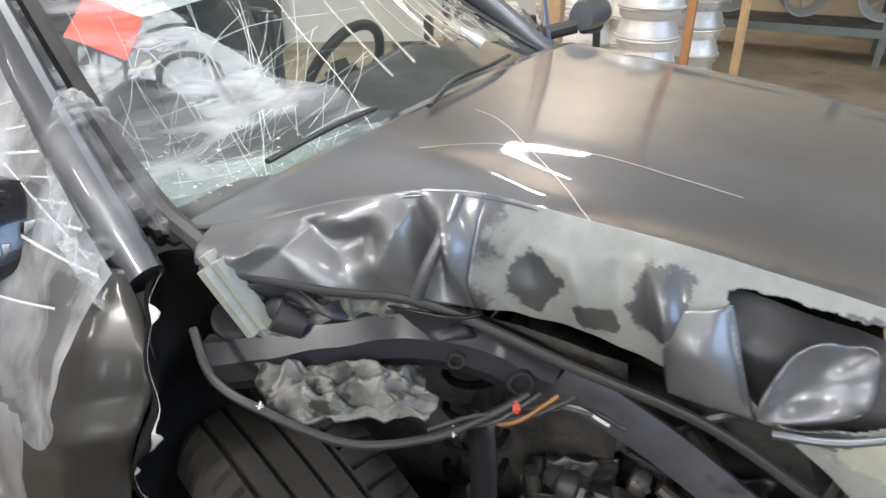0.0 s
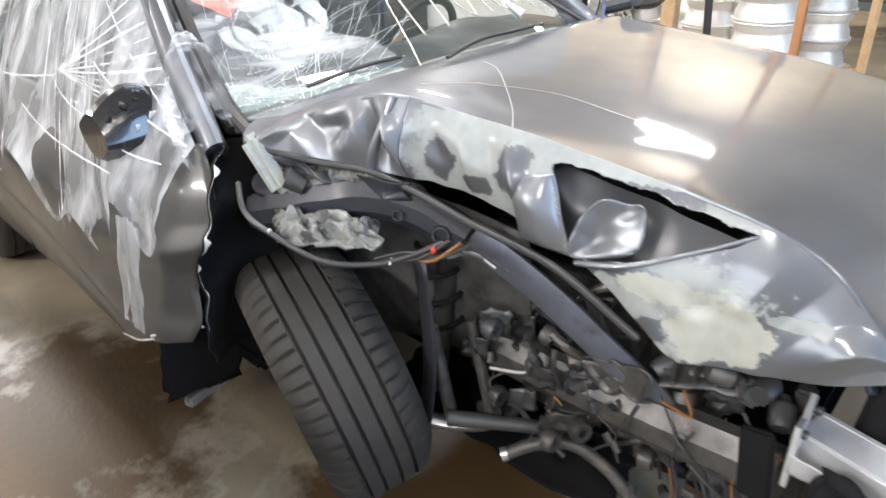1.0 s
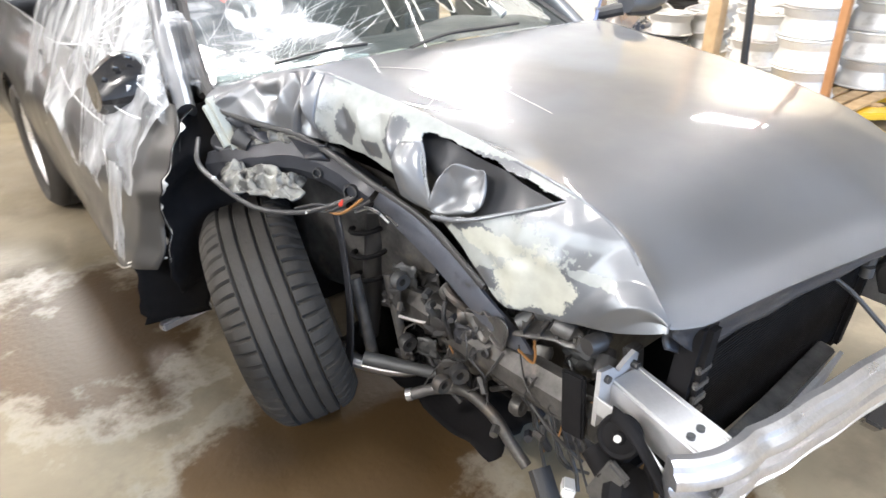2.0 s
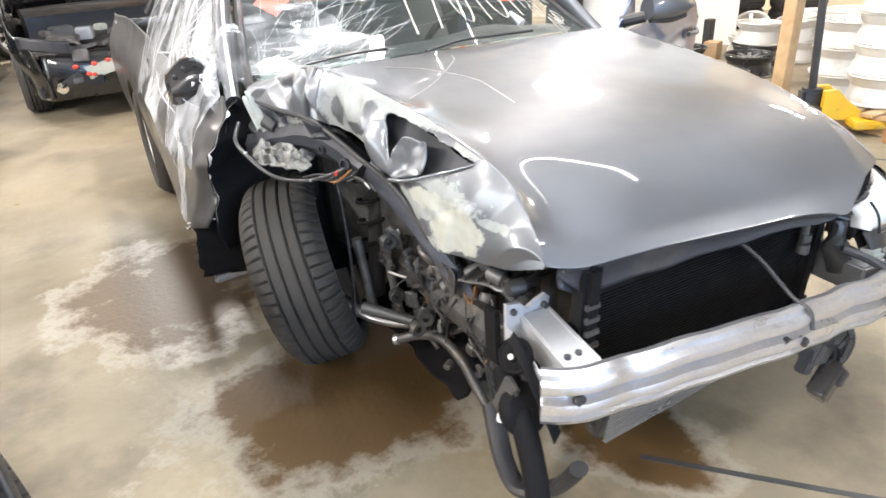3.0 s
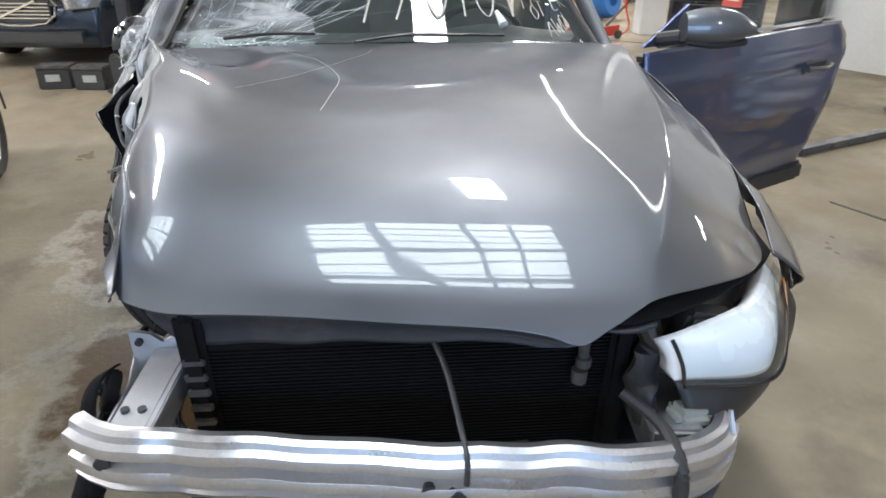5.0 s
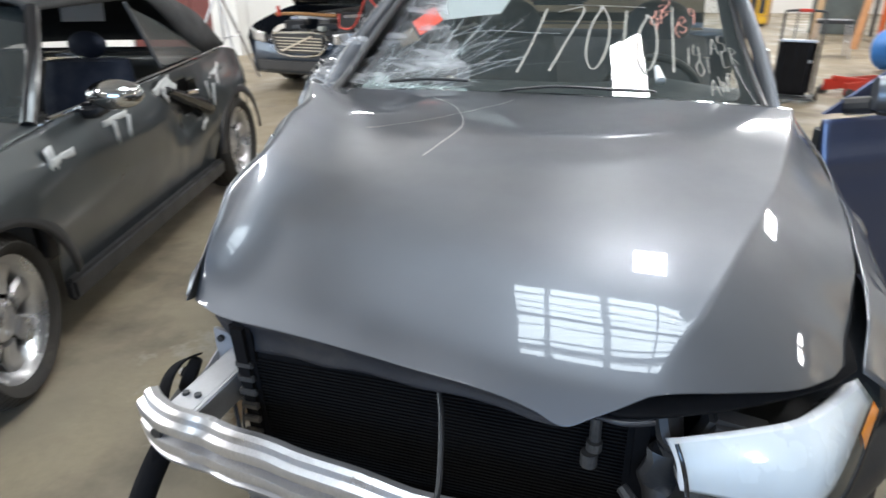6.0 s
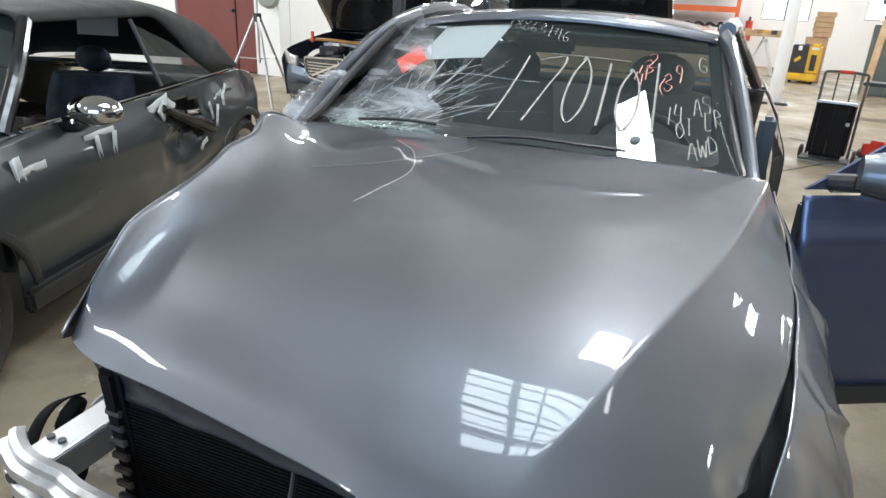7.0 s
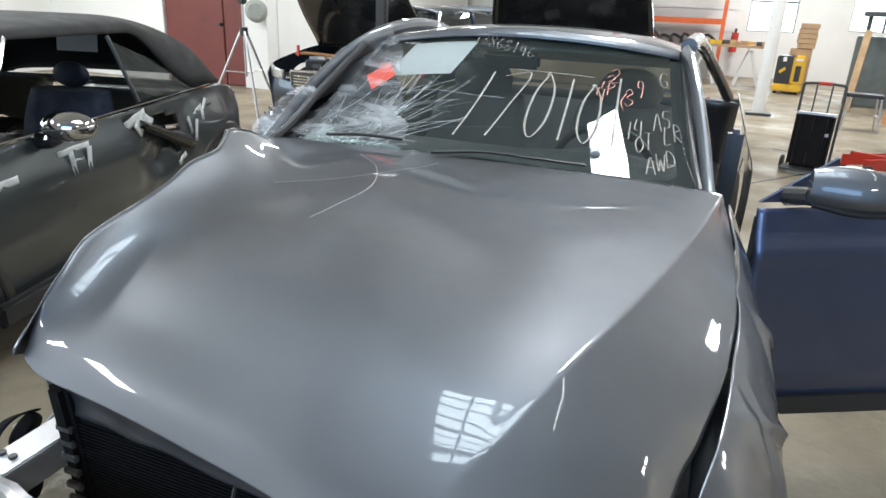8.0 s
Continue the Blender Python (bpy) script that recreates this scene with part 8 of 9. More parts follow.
# two more cars at the back ------------------------------------------------------------
SILV = pose(-5.1, 9.6, 0, 0, 0, -58)
silv = thing("silver_blue_hatchback", SILV.translation + V((1.6, 1.2, 0)), "silver-blue hatchback parked at the back", "car")
car_kit(silv, SILV, 4.2, 1.76, nbelt, [(1.2, 1.42), (2.2, 1.48), (3.2, 1.45), (4.0, 1.3)], nplan, (0.85, 3.35), SILVER_PAINT, 0.31, 1.1, (1.1, 3.8), glass=GLASS)
WAG = pose(-3.1, 13.0, 0, 0, 0, -25)
wag = thing("dark_estate_car", WAG.translation + V((0.9, 2, 0)), "dark green-grey estate car by the far doors", "car")
car_kit(wag, WAG, 4.5, 1.78, nbelt, [(1.2, 1.42), (2.2, 1.50), (3.6, 1.46), (4.3, 1.3)], nplan, (0.9, 3.5), MINI_PAINT, 0.31, 1.1, (1.1, 4.2))

# ---------------------------------------------------------------- things on the hall floor
def loose_rim(at, label, material=ALLOY_DULL, r=0.225, w=0.20, spokes=10, tilt=(0, 0, 0), group="stacked alloy rims"):
    e = thing("alloy_wheel", at, label, "alloy wheel", group)
    m = Matrix.Translation(at) @ Euler([radians(a) for a in tilt]).to_matrix().to_4x4() @ Matrix.Translation((0, 0, w / 2))
    b = B()
    lathe(b, [(r, -w / 2), (r + 0.004, -w / 2 + 0.008), (r - 0.012, -w / 2 + 0.018), (r - 0.018, -w * 0.22), (r - 0.034, -w * 0.05), (r - 0.036, w * 0.12), (r - 0.018, w * 0.25), (r - 0.012, w / 2 - 0.018), (r + 0.004, w / 2 - 0.008), (r, w / 2), (r - 0.016, w / 2 - 0.004), (r - 0.026, w * 0.28), (r - 0.046, w * 0.1), (r - 0.030, -w * 0.25), (r - 0.012, -w / 2), (r, -w / 2)], 36, m)
    part("barrel", b, material, e)
    b = B()
    lathe(b, [(0.001, w * 0.36), (0.03, w * 0.36), (0.07, w * 0.33), (0.075, w * 0.2), (0.001, w * 0.2)], 18, m)
    for i in range(spokes):
        q = m @ pose(0, 0, 0, 0, 0, 360 * i / spokes)
        loops = []
        for t in (0.0, 0.5, 1.0):
            x, hw, z = 0.06 + (r - 0.085) * t, 0.016 + 0.006 * t, w * (0.33 + 0.06 * t)
            loops.append([q @ V((x, -hw, z)), q @ V((x, hw, z)), q @ V((x, hw * 0.6, z - 0.025)), q @ V((x, -hw * 0.6, z - 0.025))])
        rings(b, loops)
    part("spoke_face", b, material, e)
    return e


proto = loose_rim((3.62, 1.78, 0.14), "dusty silver alloy rim in a tall stack")
proto2 = loose_rim((4.06, 2.34, 0.0), "dusty silver alloy rim in a tall stack", spokes=7)
STACKS = [(3.62, 1.78, 7, 0.14), (4.06, 2.34, 3, 0.0), (4.24, 1.58, 5, 0.14), (4.12, 2.0, 5, 0.0), (4.55, 2.62, 3, 0.0), (4.60, 2.15, 4, 0.0), (4.95, 2.85, 2, 0.0)]
for i, (x, y, n, z0) in enumerate(STACKS):
    for k in range(n):
        if k == 0 and i < 2:
            continue
        src = proto if (i + k) % 2 else proto2
        copy_thing(src, pose(x + rng.uniform(-0.012, 0.012), y + rng.uniform(-0.012, 0.012), z0 + 0.202 * k, 0, 0, rng.uniform(0, 360)))
for (x, y, z, tx, ty) in ((5.05, 3.95, 0.0, 0, 0), (5.25, 3.75, 0.0, 0, 0), (5.75, 4.45, 0.05, -62, 20), (5.15, 3.45, 0.0, 0, 0), (5.15, 3.45, 0.21, 5, 8), (5.6, 3.6, 0.0, 0, 0), (5.6, 3.6, 0.21, 0, 0), (5.7, 3.2, 0.0, 0, 0)):
    copy_thing(proto2, pose(x, y, z, tx, ty, rng.uniform(0, 360)))
black_proto = loose_rim((4.13, 4.0, 0.0), "black alloy rim lying on the floor", BLACK_RIM, 0.225, 0.19, 10, group="black rims on the floor")
copy_thing(black_proto, pose(4.26, 3.33, 0, 0, 0, 40))
copy_thing(black_proto, pose(4.72, 3.62, 0.0, 0, 0, 10))
copy_thing(proto2, pose(4.74, 3.62, 0.192, 2, 1, 40))


def loose_tyre(at, tilt=(0, 0, 0)):
    e = thing("tyre", at, "worn black tyre in a heap by the wall", "tyre", "heaped tyres")
    m = Matrix.Translation(at) @ Euler([radians(a) for a in tilt]).to_matrix().to_4x4() @ Matrix.Translation((0, 0, 0.11))
    part("casing", place(grooved_tyre(0.33, 0.20, 0.21, n=60, detail=False), m), RUBBER, e)
    return e


ty = loose_tyre((6.5, 5.3, 0.0))
for (x, y, z, tx) in ((6.5, 5.3, 0.22, 0), (6.75, 5.2, 0.44, 0), (6.95, 4.75, 0.0, 0), (6.95, 4.75, 0.22, 0), (7.0, 4.9, 0.44, 14), (6.3, 5.85, 0.0, 0), (6.3, 5.85, 0.22, 0)):
    copy_thing(ty, pose(x, y, z, tx, 0, rng.uniform(0, 90)))

pal = thing("pallet", (3.85, 1.65, 0), "worn wooden pallet under the rim stacks", "pallet")
for y in (1.4, 1.52, 1.65, 1.78, 1.9):
    part("board", box(B(), (3.85, y, 0.122), (1.15, 0.095, 0.02), (0, 0, rng.uniform(-0.6, 0.6)), bev=0.003), WOOD, pal)
for x in (3.35, 3.85, 4.35):
    part("bearer", box(B(), (x, 1.65, 0.066), (0.09, 0.7, 0.088), bev=0.004), WOOD, pal)
    part("skid", box(B(), (x, 1.65, 0.011), (0.095, 0.7, 0.02), bev=0.003), WOOD, pal)


def post(x, y, w, high, material, label, lean=(0, 0)):
    b = B()
    beam(b, (x, y, 0), (x + lean[0], y + lean[1], high), w, w, bev=0.004)
    return alone("wooden_post", b, material, label, "post")


post(3.21, 1.44, 0.05, 2.6, WOOD_ORANGE, "orange-brown stained upright wooden post", (-0.05, 0.0))
post(4.14, 1.22, 0.05, 2.6, WOOD, "pale wooden upright beside the rim stacks", (-0.05, 0.02))
post(3.42, 2.40, 0.10, 2.6, WOOD, "pale pine post behind the pallet jack", (0.02, 0.0))

# pallet jack
jack = thing("pallet_jack", (3.10, 1.98, 0), "yellow hand pallet jack with black drawbar handle", "pallet jack")
m = pose(3.18, 2.0, 0, 0, 0, -38)
b = B()
box(b, (0.0, -0.02, 0.17), (0.15, 0.12, 0.20), (0, 0, 0), 0.02, m)
part("pump", b, BLACK, jack)
b = B()
tube(b, [m @ V((0, -0.02, 0.22)), m @ V((-0.02, 0.02, 0.75)), m @ V((-0.03, 0.05, 1.12))], 0.026, n=10, k=3)
dr = part("drawbar", b, BLACK, jack)
b = B()
tube(b, [m @ V((-0.03, 0.05, 1.10)), m @ V((-0.15, 0.05, 1.20)), m @ V((-0.17, 0.06, 1.34)), m @ V((-0.03, 0.07, 1.36)), m @ V((0.12, 0.06, 1.34)), m @ V((0.10, 0.05, 1.20)), m @ V((-0.03, 0.05, 1.10))], 0.013, n=8)
part("handle_loop", b, BLACK, dr)
b = B()
prism(b, [(0.04, 0.08), (0.33, 0.08), (0.32, 0.11), (0.18, 0.22), (0.12, 0.28), (0.04, 0.27)], 0.05, m @ pose(0, 0.06, 0, 90, 0, 0) @ pose(0, 0, 0, 0, 0, 0))
prism(b, [(0.04, 0.08), (0.33, 0.08), (0.32, 0.11), (0.18, 0.22), (0.12, 0.28), (0.04, 0.27)], 0.05, m @ pose(0, -0.10, 0, 90, 0, 0))
part("chassis", b, YELLOW, jack, "yellow painted frame")
for yy in (0.20, -0.22):
    b = B()
    box(b, (0.75, yy, 0.075), (1.1, 0.16, 0.05), (0, 0, 0), 0.01, m)
    part("fork", b, YELLOW, jack)
for yy in (0.11, -0.11):
    b = B()
    lathe(b, [(0.03, -0.03), (0.085, -0.03), (0.09, -0.02), (0.09, 0.02), (0.085, 0.03), (0.03, 0.03)], 24, m @ pose(-0.02, yy, 0.09, 90, 0, 0))
    w_ = part("wheel", b, RUBBER, jack)
    part("wheel_hub", cyl(B(), m @ V((-0.02, yy - 0.034, 0.09)), m @ V((-0.02, yy + 0.034, 0.09)), 0.045, n=16), GRIME, w_)

# shelving with rims along the east wall
sh = thing("wheel_rack", (6.5, -0.4, 0), "long grey steel rack filled with alloy rims", "rack")
for y in (-4.0, -1.9, 0.2, 2.3):
    for x in (6.15, 6.85):
        part("upright", beam(B(), (x, y, 0), (x, y, 2.4), 0.06, 0.06), RACK_GREY, sh)
for z in (0.30, 0.72, 1.25, 1.8):
    for x in (6.13, 6.87):
        part("rack_beam", box(B(), (x, -0.85, z), (0.05, 6.3, 0.075)), RACK_GREY, sh)
    part("deck", box(B(), (6.5, -0.85, z + 0.03), (0.68, 6.3, 0.012)), STEEL_DARK, sh)
for z in (0.34, 0.76, 1.29):
    for k in range(9):
        y = -3.7 + 0.66 * k + rng.uniform(-0.08, 0.08)
        lie = rng.random() < 0.45
        src = rng.choice((proto, proto2, proto2, black_proto))
        if lie:
            copy_thing(src, pose(6.5 + rng.uniform(-0.08, 0.08), y, z + 0.003, 0, 0, rng.uniform(0, 360)))
        else:
            copy_thing(src, pose(6.52, y, z + 0.225, 78, 0, rng.uniform(-25, 25) + 90))
b = B()
box(b, (7.85, -0.5, 1.2), (0.06, 9.0, 2.4))
setting("wall_boarding", b, WALL_TAN, "yellowed boards behind the rack", "boarding")

# carton, flat bars and odds by the partition
b = B()
box(b, (4.58, 4.02, 0.09), (0.16, 0.14, 0.18), (0, 0, 20), bev=0.004)
alone("carton", b, CARDBOARD, "small brown cardboard box on the floor", "box")
b = B()
box(b, (4.66, 4.16, 0.19), (0.10, 0.08, 0.38), (0, 0, 15), bev=0.006)
alone("black_can", b, BLACK, "black plastic canister behind the carton", "canister")
b = B()
beam(b, (2.6, 3.05, 0.03), (4.2, 3.72, 0.03), 0.06, 0.05)
alone("steel_bar", b, NAVY_PAINT, "dark blue steel bar lying on the floor", "bar")

# black cabinet with red tag, behind the open door
cab = thing("tool_cabinet", (3.75, 6.9, 0), "black tool cabinet with a red tag hung on it", "cabinet")
CM = pose(3.75, 6.9, 0, 0, 0, -28)
part("body", box(B(), (0, 0, 0.62), (1.0, 0.5, 1.16), bev=0.01, m=CM), BLACK, cab)
for k in range(7):
    part("drawer", box(B(), (0, -0.255, 0.14 + 0.155 * k), (0.92, 0.02, 0.14), bev=0.006, m=CM), BLACK_GLOSS, cab)
    part("pull", box(B(), (0, -0.272, 0.185 + 0.155 * k), (0.7, 0.012, 0.012), m=CM), STEEL_DARK, cab)
part("red_tag", box(B(), (0.167, -0.277, 0.61), (0.20, 0.01, 0.24), (0, 4, 0), m=CM), RED_CARD, cab, "red card tag")
for k in range(3):
    part("tag_bar", box(B(), (0.167, -0.285, 0.56 + 0.05 * k), (0.12, 0.004, 0.012), (0, 4, 0), m=CM), PAPER, cab)
b = B()
cyl(b, (4.15, 5.9, 0), (4.15, 5.9, 0.78), 0.22, n=26)
alone("drum", b, RUBBER, "dark dusty drum beside the partition", "drum")
b = B()
box(b, (3.40, 8.0, 2.6), (0.34, 0.28, 5.2), bev=0.01)
setting("column_2", b, WHITE_STEEL, "white painted square column", "column")

# reel, fan, floor jack near the column
reel = thing("hose_reel", (3.0, 7.75, 0.6), "red hose reel beside the white column", "hose reel")
part("drum_cover", lathe(B(), [(0.001, -0.07), (0.20, -0.07), (0.25, -0.05), (0.25, 0.05), (0.20, 0.07), (0.001, 0.07)], 30, pose(3.06, 7.78, 0.72, 80, 0, 55)), RED_PLASTIC, reel)
part("hose", tube(B(), [(3.0, 7.75, 0.68), (2.96, 7.7, 0.4), (3.02, 7.68, 0.12), (2.85, 7.6, 0.02)], 0.012, n=8), RED_PLASTIC, reel)
fan = thing("drum_blower", (3.2, 9.3, 0), "blue plastic blower standing on the floor", "blower")
part("housing", lathe(B(), [(0.10, -0.13), (0.22, -0.13), (0.25, -0.09), (0.25, 0.09), (0.22, 0.13), (0.10, 0.13), (0.10, -0.13)], 32, pose(3.2, 9.3, 0.27, 80, 0, 40)), BLUE, fan)
part("inlet_grille", lathe(B(), [(0.001, 0.0), (0.10, 0.0), (0.10, 0.01), (0.001, 0.01)], 20, pose(3.12, 9.2, 0.27, 80, 0, 40)), BLACK, fan)
fj = thing("floor_jack", (2.5, 7.5, 0), "low red floor jack", "jack")
FJ = pose(2.5, 7.55, 0, 0, 0, 35)
for yy in (-0.14, 0.14):
    part("side_plate", box(B(), (0, yy, 0.10), (0.75, 0.02, 0.12), bev=0.006, m=FJ), RED_PLASTIC, fj)
part("lift_arm", box(B(), (-0.15, 0, 0.16), (0.5, 0.08, 0.05), (0, 8, 0), 0.01, FJ), RED_PLASTIC, fj)
for xx in (-0.33, 0.33):
    for yy in (-0.17, 0.17):
        part("caster", lathe(B(), [(0.001, -0.02), (0.05, -0.02), (0.05, 0.02), (0.001, 0.02)], 18, FJ @ pose(xx, yy, 0.05, 90, 0, 0)), STEEL_DARK, fj)
part("handle", tube(B(), [FJ @ V((0.3, 0, 0.14)), FJ @ V((0.9, 0.02, 0.5))], 0.016, n=8, k=2), STEEL_DARK, fj)

# steel column, case on a trolley, stool
col = thing("column_1", (1.47, 11.45, 0), "white painted round steel column, chipped at its foot", "column", kind="structure")
part("shaft", cyl(B(), (1.47, 11.45, 0.02), (1.47, 11.45, HIGH), 0.098, n=28), WHITE_STEEL, col)
part("base_plate", box(B(), (1.47, 11.45, 0.02), (0.38, 0.38, 0.04), bev=0.006), STEEL_DARK, col)
case = thing("trolley_case", (1.72, 6.95, 0), "black hard case standing on a folding luggage trolley", "case")
CS = pose(1.72, 6.98, 0, 0, 0, -14)
part("case_body", box(B(), (0, 0, 0.34), (0.34, 0.22, 0.54), (-4, 0, 0), 0.03, CS), MATT_BLACK, case)
part("case_rim", box(B(), (0, -0.003, 0.605), (0.35, 0.23, 0.02), (-4, 0, 0), 0.006, CS), ALU, case)
for k in range(3):
    part("strap", box(B(), (-0.12 + 0.12 * k, -0.117, 0.35), (0.012, 0.008, 0.48), (-4, 0, 0), m=CS), BLACK_GLOSS, case)
part("case_lock", box(B(), (0.14, -0.12, 0.42), (0.03, 0.01, 0.03), m=CS), ALU, case)
b = B()
tube(b, [CS @ V(p) for p in ((-0.19, 0.12, 0.03), (-0.19, 0.15, 0.50), (-0.19, 0.16, 0.82), (-0.15, 0.16, 0.88), (0.15, 0.16, 0.88), (0.19, 0.16, 0.82), (0.19, 0.15, 0.50), (0.19, 0.12, 0.03))], 0.013, n=8, k=3)
tf = part("trolley_frame", b, STEEL_DARK, case)
for x in (-0.07, 0.07):
    part("rod", tube(B(), [CS @ V((x, 0.155, 0.55)), CS @ V((x, 0.16, 0.87))], 0.008, n=6, k=1), STEEL_DARK, tf)
part("grip", tube(B(), [CS @ V((-0.06, 0.16, 0.885)), CS @ V((0.06, 0.16, 0.885))], 0.018, n=8, k=1), RED_PLASTIC, tf)
for x in (-0.24, 0.24):
    part("wheel", lathe(B(), [(0.001, -0.015), (0.065, -0.015), (0.07, 0.0), (0.065, 0.015), (0.001, 0.015)], 20, CS @ pose(x, 0.12, 0.07, 0, 90, 0)), RUBBER, tf)
part("toe_plate", box(B(), (0, -0.02, 0.045), (0.44, 0.26, 0.02), m=CS), STEEL_DARK, tf)
st_ = thing("stool", (2.75, 10.6, 0), "low dark stool with metal legs", "stool")
part("seat", box(B(), (2.75, 10.6, 0.50), (0.48, 0.34, 0.05), (0, 0, -10), 0.012), BLACK, st_)
for x in (-0.2, 0.2):
    for y in (-0.13, 0.13):
        part("leg", tube(B(), [(2.75 + x, 10.6 + y, 0.48), (2.75 + x * 1.2, 10.6 + y * 1.2, 0.0)], 0.014, n=8, k=1), ALU, st_)
    part("rail", tube(B(), [(2.75 + x * 1.1, 10.6 - 0.15, 0.22), (2.75 + x * 1.1, 10.6 + 0.15, 0.22)], 0.010, n=6, k=1), ALU, st_)

# yellow powered truck
tr = thing("pallet_truck", (2.4, 15.5, 0), "yellow and black electric pallet truck", "truck")
TM = pose(2.18, 15.5, 0, 0, 0, -8) @ Matrix.Diagonal((0.66, 0.9, 0.92, 1))
part("chassis", box(B(), (0, 0, 0.14), (0.85, 0.7, 0.16), bev=0.03, m=TM), YELLOW, tr)
part("battery_box", box(B(), (-0.17, 0.02, 0.52), (0.46, 0.6, 0.62), bev=0.02, m=TM), BLACK, tr)
part("motor_cover", box(B(), (0.24, 0.02, 0.52), (0.36, 0.62, 0.66), bev=0.05, m=TM), YELLOW, tr)
part("panel_slot", box(B(), (0.24, -0.296, 0.46), (0.16, 0.012, 0.34), bev=0.01, m=TM), BLACK, tr)
part("mark", box(B(), (0.24, -0.30, 0.76), (0.20, 0.008, 0.05), m=TM), WHITE_PLASTIC, tr)
part("mark", box(B(), (-0.18, -0.29, 0.76), (0.10, 0.008, 0.10), m=TM), PAPER, tr)
part("mark", box(B(), (-0.2, -0.29, 0.52), (0.18, 0.008, 0.07), (0, -30, 0), m=TM), YELLOW, tr)
for x in (-0.3, 0.3):
    part("wheel", lathe(B(), [(0.001, -0.04), (0.09, -0.04), (0.09, 0.04), (0.001, 0.04)], 20, TM @ pose(x, -0.2, 0.09, 0, 90, 0)), RUBBER, tr)
alone("crate", box(B(), (2.35, 15.9, 0.45), (0.4, 0.3, 0.9), bev=0.01), CARDBOARD, "tall brown crate behind the electric truck", "crate")
for k in range(5):
    alone("flat_carton", box(B(), (2.42 + rng.uniform(-0.02, 0.02), 15.9, 0.957 + 0.100 * k), (0.34, 0.34, 0.097), (0, 0, rng.uniform(-6, 6)), bev=0.008), CARDBOARD, "flat brown carton in a stack on the crate", "carton", "stacked cartons")

# trestle bench, rack, extinguisher
bench = thing("trestle_bench", (0.95, 16.6, 0), "plank bench on two white trestles with clutter", "bench")
part("bench_top", box(B(), (0.95, 16.6, 0.86), (1.9, 0.7, 0.05), bev=0.006), WOOD, bench)
for x in (0.45, 1.40):
    for s in (-1, 1):
        for y in (16.35, 16.85):
            part("trestle_leg", beam(B(), (x, y, 0.83), (x + s * 0.26, y, 0.0), 0.05, 0.06), WHITE_STEEL, bench)
    part("trestle_beam", box(B(), (x, 16.6, 0.81), (0.09, 0.7, 0.06)), WHITE_STEEL, bench)
for k in range(14):
    b = box(B(), (0.15 + 0.12 * k, 16.5 + rng.uniform(-0.2, 0.2), 0.91 + rng.uniform(0, 0.02)), (rng.uniform(0.08, 0.25), rng.uniform(0.06, 0.2), rng.uniform(0.03, 0.12)), (0, 0, rng.uniform(-40, 40)), bev=0.006)
    for v in b.verts:
        v.co.z = max(v.co.z, 0.887)
    alone("bench_item", b, rng.choice((WOOD, CARDBOARD, STEEL_DARK, YELLOW, PAPER)), "small item lying on the trestle bench", "clutter")
rack = thing("pallet_rack", (-0.1, 17.9, 0), "orange steel pallet rack with black parts on it", "rack")
for x in (-1.6, 0.72):
    for y in (17.5, 18.3):
        part("upright", beam(B(), (x, y, 0), (x, y, 3.6), 0.09, 0.08), ORANGE, rack)
    for z in (0.5, 1.2, 1.9, 2.6):
        part("lacing", beam(B(), (x, 17.5, z), (x, 18.3, z + 0.55), 0.03, 0.03), ORANGE, rack)
for z in (1.35, 2.4):
    for y in (17.48, 18.32):
        part("load_beam", box(B(), (-0.44, y, z), (2.3, 0.05, 0.13)), ORANGE, rack)
    part("deck", box(B(), (-0.44, 17.9, z + 0.05), (2.3, 0.8, 0.03)), WOOD, rack)
for k in range(8):
    b = B()
    x = -1.35 + 0.26 * k
    pts = [(x + rng.uniform(-0.1, 0.1), 17.7 + rng.uniform(-0.1, 0.2), z) for z in (0.80, 0.95, 0.92, 0.80)]
    tube(b, [(x - 0.15, 17.7, 0.80), (x - 0.1, 17.72, 0.95 + 0.1 * rng.random()), (x + 0.1, 17.7, 0.93), (x + 0.18, 17.72, 0.79)], 0.035, n=8)
    alone("black_part", b, BLACK, "black moulded car part on a shelf", "car part")
b = B()
box(b, (-0.44, 17.75, 0.38), (2.0, 0.6, 0.76), bev=0.01)
alone("shelf_crate", b, WALL_GREY, "grey crate under the rack's parts", "crate")
ex = thing("fire_extinguisher", (1.05, 18.6, 0.5), "red fire extinguisher on a bracket", "extinguisher")
part("cylinder", cyl(B(), (1.05, 18.7, 0.62), (1.05, 18.7, 1.10), 0.085, n=20), RED_PLASTIC, ex)
part("valve", cyl(B(), (1.05, 18.7, 1.10), (1.05, 18.7, 1.2), 0.03, n=10), BLACK, ex)
part("bracket", box(B(), (1.05, 18.83, 0.85), (0.06, 0.3, 0.3)), STEEL_DARK, ex)

# grey cabinet, leaning boards, red rack, coats on the east side
b = B()
box(b, (3.55, 14.2, 0.62), (0.95, 0.6, 1.24), (0, 0, -12), bev=0.015)
alone("steel_cabinet", b, RACK_GREY, "plain grey steel cabinet", "cabinet")
b = B()
box(b, (3.55, 13.6, 1.62), (1.1, 0.5, 0.08), (0, 0, -12), bev=0.01)
for x in (3.1, 4.0):
    beam(b, (x, 13.6, 0), (x, 13.6, 1.6), 0.06, 0.06)
alone("machine_table", b, STEEL_DARK, "steel machine table on legs", "table")
b = B()
box(b, (3.45, 13.55, 1.72), (0.4, 0.3, 0.1), bev=0.01)
alone("machine_cover", b, WHITE_STEEL, "white metal cover on the machine table", "cover")
